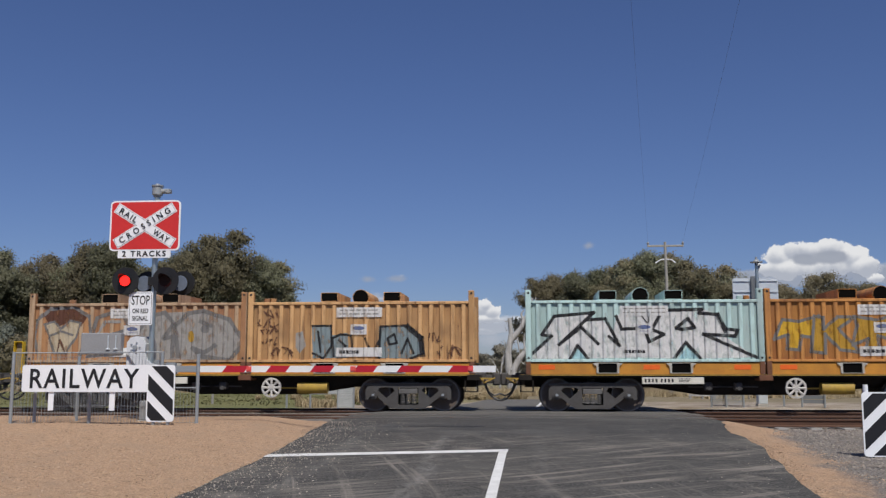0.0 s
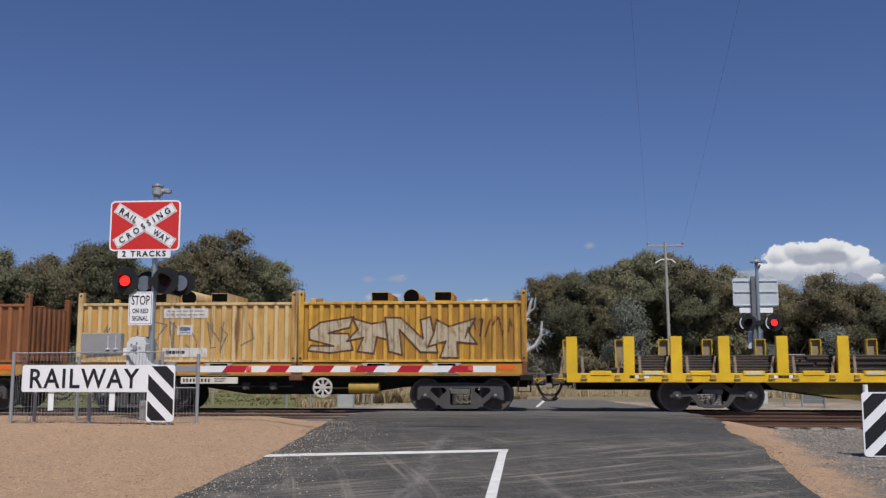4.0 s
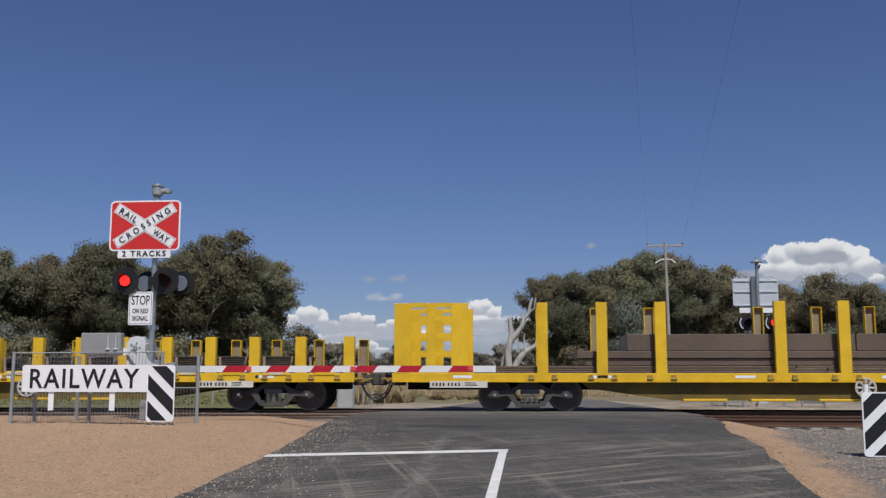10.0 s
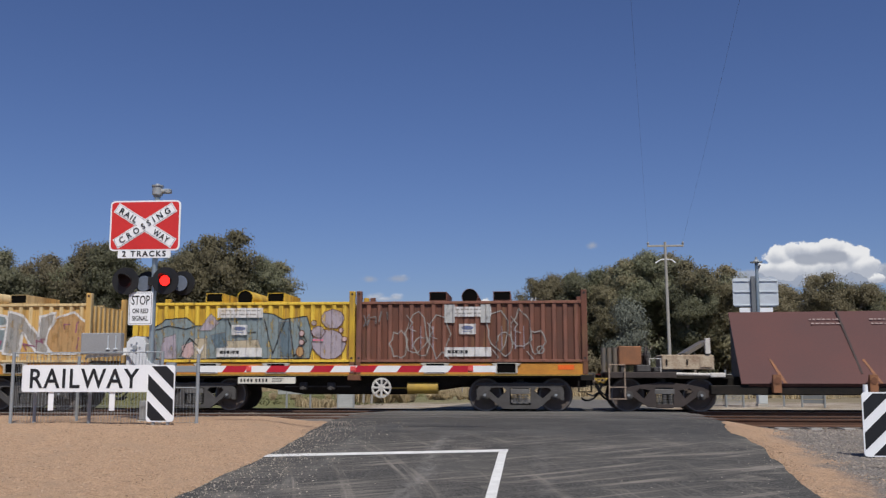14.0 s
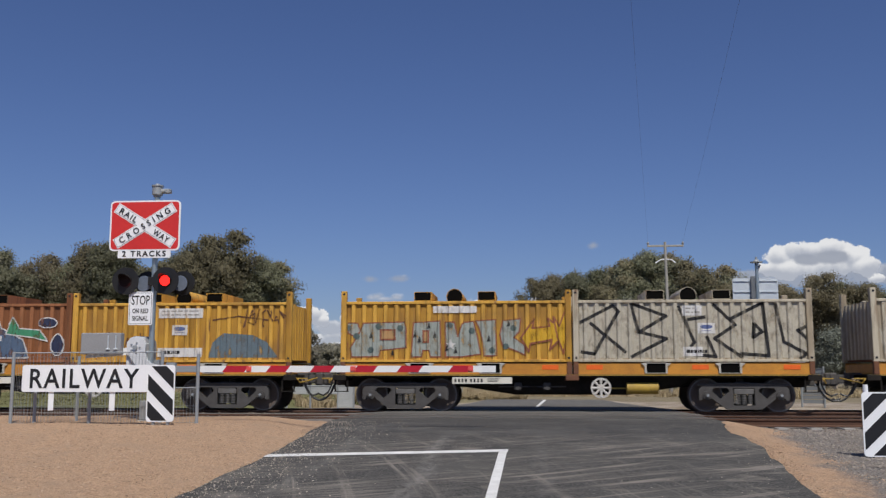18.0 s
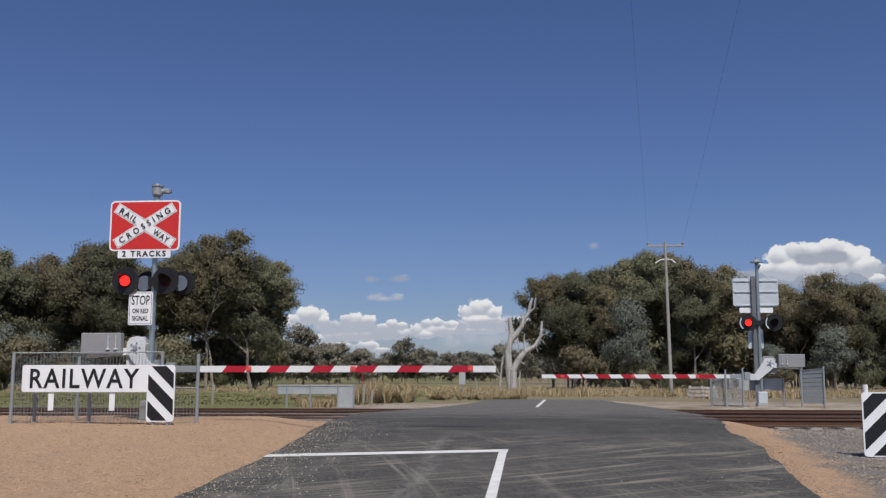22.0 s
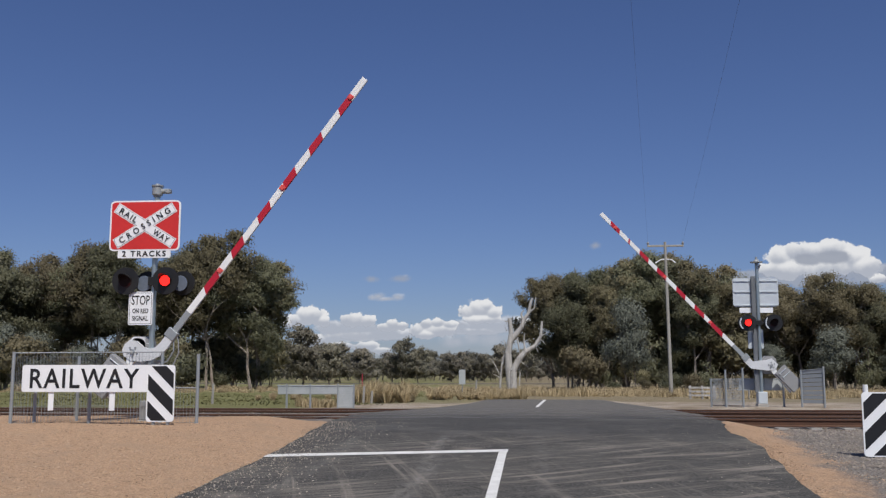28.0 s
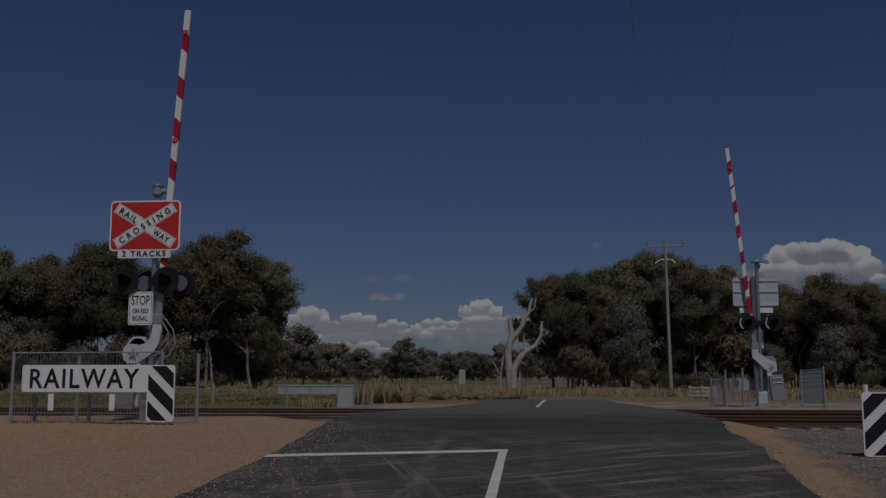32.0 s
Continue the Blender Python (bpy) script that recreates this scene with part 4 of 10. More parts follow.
for x in (-8.25, -7.42, -6.46, -5.91):
    part("post", Geo().rod((x, 0.05, -0.1), (x, 0.05, 0.8), 0.025, 8), GALV, gp)
    part("post", Geo().box(x - 0.025, x + 0.025, -0.05, -0.02, -0.1, 0.82, 0.004), GALV, gp)
# ---- the train: x runs along it, y = 0 is the track's middle, z = 0 the rail head ----
TRAIN = []
SIDE = -1.219       # the face towards the camera


def wheelset_geo():
    g = Geo()
    for s in (-1, 1):
        y = s * 0.7535
        g.ring((0, y, 0), "y", 0.33, 0.425, -0.065, 0.065, 28)
        g.rod((0, y - 0.03, 0), (0, y + 0.03, 0), 0.34, 28)
        g.rod((0, y - 0.09, 0), (0, y + 0.09, 0), 0.11, 14)
        g.ring((0, y - s * 0.075, 0), "y", 0.35, 0.455, -0.012, 0.012, 28)
    g.rod((0, -0.98, 0), (0, 0.98, 0), 0.075, 12)
    return g


WHEELSET = wheelset_geo().mesh("wheelset", WHEEL, True)
RIM = Geo()
RIM.ring((0, -0.7535 - 0.0665, 0), "y", 0.392, 0.423, -0.002, 0.002, 28)
RIM_MESH = RIM.mesh("wheel_rim", TREAD)


def frame_geo():
    """Cast side frame of a bogie: a plate with two heart-shaped openings and a window for the springs."""
    g = Geo()
    for q in (-1, 1):
        # outline with a slit to the heart-shaped hole
        out = [(-1.13, 0.3), (-1.13, 0.57), (-1.02, 0.7), (-0.57, 0.735), (-0.57, 0.62), (-0.75, 0.61), (-0.8, 0.53), (-0.58, 0.33), (-0.36, 0.53), (-0.41, 0.61), (-0.569, 0.62), (-0.569, 0.735), (-0.27, 0.735), (-0.27, 0.07), (-0.44, 0.07), (-0.6, 0.19), (-0.78, 0.33), (-0.84, 0.42), (-0.92, 0.44), (-1.0, 0.42), (-1.04, 0.3)]
        g.prism([(x * q, z) for x, z in out], "y", -0.06, 0.06)
        g.box(min(q * 0.9, q * 1.14), max(q * 0.9, q * 1.14), -0.075, 0.06, 0.66, 0.72, 0.01)
    g.box(-0.27, 0.27, -0.06, 0.06, 0.6, 0.735)
    g.box(-0.27, 0.27, -0.06, 0.06, 0.07, 0.17)
    g.box(-0.9, 0.9, -0.085, -0.058, 0.7, 0.74, 0.01)
    return g


def spring_geo():
    g = Geo()
    for x in (-0.15, 0.0, 0.15):
        for j in range(6):
            g.ring((x, 0.0, 0.2 + 0.042 * j), "z", 0.045, 0.066, 0.0, 0.024, 12)
    g.box(-0.25, 0.25, -0.07, 0.07, 0.45, 0.58, 0.01)
    return g


FRAME_MESH = frame_geo().mesh("side_frame", STEEL_DARK)
SPRING_MESH = spring_geo().mesh("spring_nest", SPRING_STEEL)
BOX_MESH = Geo().rod((0, -0.09, 0), (0, 0.02, 0), 0.115, 16).rod((0, -0.12, 0), (0, -0.09, 0), 0.07, 12).mesh("axle_box", STEEL_DARK, True)
CAP_MESH = Geo().rod((0, -0.135, 0), (0, -0.12, 0), 0.035, 8).mesh("axle_cap", GALV)
BOLSTER_MESH = Geo().box(-0.22, 0.22, -1.0, 1.0, 0.45, 0.76, 0.03).box(-0.1, 0.1, -0.6, 0.6, 0.7, 0.84).mesh("bolster", STEEL_DARK)
# thin forked side frame of the flat wagons
tg = Geo()
for q in (-1, 1):
    tg.prism([(x * q, z) for x, z in [(1.08, 0.36), (1.1, 0.52), (0.98, 0.58), (0.74, 0.52), (0.5, 0.58), (0.27, 0.72), (0.27, 0.6), (0.42, 0.47), (0.34, 0.27), (0.24, 0.27), (0.24, 0.13), (0.36, 0.13), (0.58, 0.4), (0.78, 0.38)]], "y", -0.06, 0.06)
tg.box(-0.27, 0.27, -0.06, 0.06, 0.6, 0.72).box(-0.26, 0.26, -0.07, 0.06, 0.1, 0.19, 0.01)
TRUSS_MESH = tg.mesh("side_frame", STEEL_DARK)
# rusty frame of the plate wagons, with two three-cornered openings
rg2 = Geo()
for q in (-1, 1):
    rg2.prism([(x * q, z) for x, z in [(1.1, 0.36), (1.12, 0.54), (0.98, 0.62), (0.62, 0.7), (0.62, 0.6), (0.72, 0.52), (0.52, 0.33), (0.36, 0.55), (0.619, 0.6), (0.619, 0.7), (0.22, 0.74), (0.22, 0.12), (0.42, 0.12), (0.6, 0.24), (0.8, 0.38)]], "y", -0.06, 0.06)
rg2.box(-0.22, 0.22, -0.06, 0.06, 0.62, 0.74).box(-0.22, 0.22, -0.07, 0.06, 0.1, 0.19, 0.01)
RUSTY_MESH = rg2.mesh("side_frame", RUST_BOGIE)
SPINS = []


def bogie(parent, x, base=1.84, truss=False, rusty=False):
    b = part("bogie", BOLSTER_MESH, None, parent, "dark cast-steel three-piece bogie", at=pose(x, 0, 0))
    for dx in (-base / 2, base / 2):
        w = part("wheelset", WHEELSET, None, b, "worn steel wheels", at=pose(dx, 0, 0.425))
        SPINS.append((w, dx))
        part("wheel_rim", RIM_MESH, None, b, at=pose(dx, 0, 0.425))
    for y in (-1.0, 1.0):
        part("side_frame", RUSTY_MESH if rusty else TRUSS_MESH if truss else FRAME_MESH, None, b, at=pose(0, y, 0))
        part("spring_nest", SPRING_MESH, None, b, at=pose(0, y, 0))
        for dx in (-base / 2, base / 2):
            part("axle_box", BOX_MESH, None, b, at=pose(dx, y * 1.02, 0.425, 0, 0, 0 if y < 0 else 180))
            part("axle_cap", CAP_MESH, None, b, at=pose(dx, y * 1.02, 0.425, 0, 0, 0 if y < 0 else 180))
    return b


HW = Geo().ring((0, 0, 0), "y", 0.215, 0.262, -0.018, 0.018, 24).rod((0, -0.03, 0), (0, 0.2, 0), 0.045, 12)
for i in range(8):
    HW.rod((0.03 * math.cos(i * math.pi / 4), 0, 0.03 * math.sin(i * math.pi / 4)), (0.225 * math.cos(i * math.pi / 4), 0, 0.225 * math.sin(i * math.pi / 4)), 0.018, 6, 0.04)
HW.rod((0, -0.015, 0), (0, 0.015, 0), 0.1, 16)
HANDWHEEL = HW.mesh("handwheel", HAND_WHITE, True)
COUPLER = Geo().box(-0.1, 0.55, -0.1, 0.1, 0.72, 0.95, 0.02).box(0.5, 0.72, -0.17, 0.15, 0.66, 1.0, 0.04).box(-0.2, 0.1, -0.25, 0.25, 0.66, 1.0, 0.02).mesh("coupler", STEEL_DARK)
HOSES = [Geo().path([(0.05, -0.5, 0.8), (0.12, -0.5, 0.62), (0.2, -0.5, 0.46), (0.32, -0.5, 0.33), (0.45, -0.5, 0.275), (0.56, -0.49, 0.28), (0.64, -0.48, 0.34)], 0.028, 8).mesh("brake_hose", SIGN_BLACK, True),
         Geo().path([(0.1, -0.75, 0.85), (0.14, -0.75, 0.65), (0.22, -0.74, 0.48), (0.36, -0.72, 0.4), (0.52, -0.7, 0.46)], 0.022, 8).mesh("brake_hose", SIGN_BLACK, True)]
STEPS = Geo().box(-0.02, 0.02, SIDE + 0.02, SIDE + 0.06, 0.45, 0.9).box(0.3, 0.34, SIDE + 0.02, SIDE + 0.06, 0.45, 0.9).box(-0.02, 0.34, SIDE + 0.0, SIDE + 0.14, 0.45, 0.47).mesh("step", UNDER_BLACK)


LEVER = Geo().path([(0.02, SIDE + 0.05, 0.86), (0.06, SIDE + 0.02, 0.8), (0.1, SIDE + 0.05, 0.74), (0.22, -0.6, 0.8), (0.34, -0.2, 0.86)], 0.02, 6).box(-0.02, 0.3, SIDE + 0.04, SIDE + 0.08, 0.83, 0.87, 0.006).mesh("uncoupling_lever", BRIGHT_YELLOW)
COCK = Geo().box(0.02, 0.14, -0.56, -0.44, 0.72, 0.86, 0.02).rod((0.08, -0.56, 0.8), (0.08, -0.72, 0.8), 0.025, 8).box(0.05, 0.2, -0.74, -0.71, 0.78, 0.82).mesh("angle_cock", STRAP_PALE)


def ends(root, x0, x1):
    for x, turn in ((x0, 180), (x1, 0)):
        flip = Matrix.Translation((x, 0, 0)) @ Matrix.Diagonal((1 if turn == 0 else -1, 1, 1, 1))
        part("uncoupling_lever", LEVER, None, root, "bent yellow uncoupling lever", at=flip)
        part("angle_cock", COCK, None, root, "dusty brake-pipe cock", at=flip)
        part("coupler", COUPLER, None, root, "rusty knuckle coupler", at=pose(x, 0, 0, 0, 0, turn))
        for hose in HOSES:
            part("brake_hose", hose, None, root, "black rubber brake hose", at=Matrix.Translation((x, 0, 0)) @ Matrix.Diagonal((1 if turn == 0 else -1, 1, 1, 1)))


def number_plate(root, x, z=0.88, w=1.55):
    """Pale code plate with bars in place of its number."""
    pl = part("code_plate", Geo().box(x, x + w, SIDE - 0.035, SIDE - 0.02, z - 0.085, z + 0.085), PLATE_PALE, root, "pale plate with dark code bars")
    k, rr = x + 0.06, random.Random(int(x * 100))
    for i in range(8):
        part("code_bar", Geo().box(k, k + 0.048, SIDE - 0.038, SIDE - 0.0355, z - 0.045, z + 0.045), SIGN_BLACK, pl)
        k += 0.092 if i != 3 else 0.13
    for j in range(3):
        part("code_bar", Geo().box(k + 0.08, k + 0.33 + 0.1 * rr.random(), SIDE - 0.038, SIDE - 0.0355, z + 0.035 - 0.035 * j, z + 0.05 - 0.035 * j), SIGN_BLACK, pl)


def container_wagon(s, rack):
    """Skeletal wagon for two short containers; s: the left end of its load."""
    root = thing("container_wagon", pose(s, FAR_TRACK, 0), "black skeletal container wagon with yellow side stripe", "wagon", "train")
    L = 12.2
    part("side_sill", Geo().box(-0.12, L + 0.12, SIDE + 0.0, SIDE + 0.1, 0.9, 0.955, 0.008), UNDER_BLACK, root)
    part("side_stripe", Geo().box(-0.1, L + 0.1, SIDE - 0.006, SIDE - 0.002, 0.925, 0.95), BRIGHT_YELLOW, root, "dirty yellow edge stripe")
    part("side_sill", Geo().box(-0.12, L + 0.12, -SIDE - 0.1, -SIDE, 0.9, 0.955, 0.008), UNDER_BLACK, root)
    part("deck", Geo().box(-0.15, L + 0.15, -1.1, 1.1, 0.86, 0.94), UNDER_BLACK, root)
    part("centre_sill", Geo().prism([(0, 0.62), (0, 0.87), (L, 0.87), (L, 0.62), (L - 3.3, 0.62), (L - 4.6, 0.42), (4.6, 0.42), (3.3, 0.62)], "y", -0.32, 0.32), UNDER_BLACK, root, "black fish-bellied centre sill")
    part("side_skirt", Geo().prism([(2.9, 0.87), (L - 2.9, 0.87), (L - 3.2, 0.72), (L - 4.6, 0.48), (4.6, 0.48), (3.2, 0.72)], "y", -0.72, -0.68), UNDER_BLACK, root)
    for x in (0.02, L / 2, L - 0.02):
        part("twistlock_beam", Geo().box(x - 0.17, x + 0.17, SIDE - 0.03, -SIDE + 0.03, 0.8, 0.945, 0.01), RUST if x == L / 2 else UNDER_BLACK, root)
    part("handwheel", HANDWHEEL, None, root, "white-painted spoked handbrake wheel", at=pose(6.83, SIDE + 0.0, 0.61))
    part("air_cylinder", Geo().rod((7.5, -1.0, 0.6), (8.3, -1.0, 0.6), 0.15, 16).rod((7.0, -1.0, 0.6), (7.5, -1.0, 0.6), 0.02, 6), BRIGHT_YELLOW if rack else GREY_PAINT, root, "yellow brake reservoir", True)
    for gx in (4.6, 5.35):
        part("brake_valve", Geo().box(gx, gx + 0.2, -1.05, -0.85, 0.55, 0.75, 0.03).rod((gx - 0.4, -0.95, 0.64), (gx + 0.6, -0.95, 0.64), 0.02, 6).rod((gx + 0.1, -1.05, 0.6), (gx + 0.1, -1.1, 0.6), 0.05, 8), STEEL_DARK, root, "rusty brake valve and rod")
    for x in (-0.1, L - 0.24):
        part("step", STEPS, None, root, "dark shunter step", at=pose(x, 0.05, 0.05))
    for x in (1.75, L - 1.75):
        bogie(root, x)
    ends(root, -0.15, L + 0.15)
    number_plate(root, 3.0, 0.8)
    TRAIN.append((root, s))
    return root


# trapezoidal corrugation of the container wall
PITCH, DEEP = 0.287, 0.046


def corr(x):
    """How far the wall lies back from its outer face at x."""
    k = (x % PITCH) / PITCH
    if k < 0.3:
        return 0.0
    if k < 0.42:
        return DEEP * (k - 0.3) / 0.12
    if k < 0.88:
        return DEEP
    return DEEP * (1 - (k - 0.88) / 0.12)


def corr_breaks(a, b):
    out = []
    i = math.floor(a / PITCH)
    while i * PITCH < b:
        out += [v for v in ((i + k) * PITCH for k in (0, 0.3, 0.42, 0.88)) if a < v < b]
        i += 1
    return [a] + out + [b]


def corr_wall(x0, x1, z0, z1, thick=0.004):
    xs = corr_breaks(x0, x1)
    g = Geo()
    v = [(x, corr(x) + d, z) for x in xs for d in (0, thick) for z in (z0, z1)]
    f = []
    for i in range(len(xs) - 1):
        o = 4 * i
        f += [(o, o + 4, o + 5, o + 1), (o + 2, o + 3, o + 7, o + 6), (o + 1, o + 5, o + 7, o + 3), (o, o + 2, o + 6, o + 4)]
    return g.add(v, f)


CL, CTOP, CBOT, RTOP, RBOT = 6.06, 2.87, 1.335, 1.275, 0.958
WALL_LONG = corr_wall(0.16, CL - 0.16, CBOT, CTOP - 0.06)
WALL_END = corr_wall(-1.06, 1.06, CBOT, CTOP - 0.06)
POST = Geo().box(0, 0.15, 0, 0.15, RTOP - 0.0, 3.15, 0.012)


def paint_wall(col, col2, name, rib=None, rusty=0.6):
    """Weathered container paint: run stains downwards, rust freckles, and outer ribs paler for rubbing and painted sun.
    """
    m = bpy.data.materials.new(name)
    m.use_nodes = True
    n, l = m.node_tree.nodes, m.node_tree.links
    b = n["Principled BSDF"]
    b.inputs["Roughness"].default_value, b.inputs["Specular IOR Level"].default_value = 0.6, 0.3
    tc = n.new("ShaderNodeTexCoord")

    def tex(scale, stretch, detail):
        mp, t = n.new("ShaderNodeMapping"), n.new("ShaderNodeTexNoise")
        mp.inputs["Scale"].default_value = stretch
        info = n.new("ShaderNodeObjectInfo")
        t.noise_dimensions = "4D"
        k = n.new("ShaderNodeMath")
        k.operation, k.inputs[1].default_value = "MULTIPLY", 50
        l.new(info.outputs["Random"], k.inputs[0]), l.new(k.outputs[0], t.inputs["W"])
        t.inputs["Scale"].default_value, t.inputs["Detail"].default_value = scale, detail
        l.new(tc.outputs["Object"], mp.inputs["Vector"]), l.new(mp.outputs[0], t.inputs["Vector"])
        return t.outputs["Fac"]

    def blend(fac, lo, hi, a, c):
        r, k = n.new("ShaderNodeMapRange"), n.new("ShaderNodeMix")
        r.inputs["From Min"].default_value, r.inputs["From Max"].default_value = lo, hi
        l.new(fac, r.inputs["Value"])
        k.data_type = "RGBA"
        l.new(r.outputs[0], k.inputs["Factor"])
        for key, v in (("A", a), ("B", c)):
            if isinstance(v, tuple):
                k.inputs[key].default_value = (*v, 1)
            else:
                l.new(v, k.inputs[key])
        return k.outputs["Result"]

    c = blend(tex(1.6, (1, 1, 0.6), 5), 0.42, 0.68, col, col2)
    # ribs paler than recesses: rubbing, plus sun and shade of the folds painted in
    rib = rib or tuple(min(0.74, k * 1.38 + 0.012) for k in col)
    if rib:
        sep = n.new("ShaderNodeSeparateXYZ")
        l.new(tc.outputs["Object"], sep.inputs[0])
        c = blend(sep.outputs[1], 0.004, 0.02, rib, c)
    c = blend(tex(7, (1, 1, 0.1), 6), 0.53, 0.78, c, tuple(0.5 * k for k in col2))
    c = blend(tex(30, (1, 1, 0.06), 5), 0.58, 0.8, c, tuple(0.55 * k for k in col2))
    c = blend(tex(0.9, (1, 1, 1), 5), 0.52, 0.8, c, tuple(0.62 * k + 0.02 for k in col2))
    c = blend(tex(5, (1, 1, 0.07), 6), rusty, rusty + 0.1, c, (0.2, 0.105, 0.05))
    c = blend(tex(11, (1, 1, 0.1), 5), rusty + 0.04, rusty + 0.12, c, (0.13, 0.065, 0.035))
    c = blend(tex(26, (1, 1, 0.5), 4), 0.66, 0.74, c, (0.14, 0.06, 0.03))
    c = blend(tex(3.2, (1, 1, 0.3), 6), 0.68, 0.78, c, tuple(min(0.7, k * 1.2 + 0.02) for k in col))
    l.new(c, b.inputs["Base Color"])
    bp = n.new("ShaderNodeBump")
    bp.inputs["Strength"].default_value, bp.inputs["Distance"].default_value = 0.12, 0.02
    l.new(tex(35, (1, 1, 1), 3), bp.inputs["Height"]), l.new(bp.outputs[0], b.inputs["Normal"])
    return m


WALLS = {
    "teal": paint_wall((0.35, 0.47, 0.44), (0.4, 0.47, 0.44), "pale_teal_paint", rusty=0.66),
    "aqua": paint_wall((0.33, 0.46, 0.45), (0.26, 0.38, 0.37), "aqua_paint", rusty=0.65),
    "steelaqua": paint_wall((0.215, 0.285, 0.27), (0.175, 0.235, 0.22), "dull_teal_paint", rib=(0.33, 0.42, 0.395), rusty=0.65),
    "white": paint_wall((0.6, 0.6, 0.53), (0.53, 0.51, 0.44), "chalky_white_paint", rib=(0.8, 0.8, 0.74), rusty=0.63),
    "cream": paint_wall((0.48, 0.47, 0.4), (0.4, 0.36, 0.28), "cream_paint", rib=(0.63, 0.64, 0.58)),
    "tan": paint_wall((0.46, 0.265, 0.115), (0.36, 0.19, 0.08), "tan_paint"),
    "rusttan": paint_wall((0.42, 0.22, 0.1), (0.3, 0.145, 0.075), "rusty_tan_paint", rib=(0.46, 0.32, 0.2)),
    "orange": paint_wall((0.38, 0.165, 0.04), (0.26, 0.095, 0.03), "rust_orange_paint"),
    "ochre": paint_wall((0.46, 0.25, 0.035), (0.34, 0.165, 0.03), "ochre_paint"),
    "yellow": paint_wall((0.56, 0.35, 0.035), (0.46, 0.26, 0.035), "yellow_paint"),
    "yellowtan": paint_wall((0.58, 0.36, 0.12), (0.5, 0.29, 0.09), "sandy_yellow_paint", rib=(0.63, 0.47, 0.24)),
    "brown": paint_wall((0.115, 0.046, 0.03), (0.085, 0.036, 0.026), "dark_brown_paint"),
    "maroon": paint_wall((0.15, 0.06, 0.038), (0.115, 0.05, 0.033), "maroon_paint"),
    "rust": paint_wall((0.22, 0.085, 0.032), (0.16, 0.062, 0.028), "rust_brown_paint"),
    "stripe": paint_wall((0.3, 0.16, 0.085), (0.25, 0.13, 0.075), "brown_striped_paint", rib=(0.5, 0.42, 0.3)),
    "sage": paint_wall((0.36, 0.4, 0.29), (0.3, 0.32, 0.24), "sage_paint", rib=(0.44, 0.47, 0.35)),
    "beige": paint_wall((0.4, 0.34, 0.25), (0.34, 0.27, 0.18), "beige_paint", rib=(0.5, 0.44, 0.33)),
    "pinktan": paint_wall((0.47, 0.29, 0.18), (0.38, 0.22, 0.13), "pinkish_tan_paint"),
}


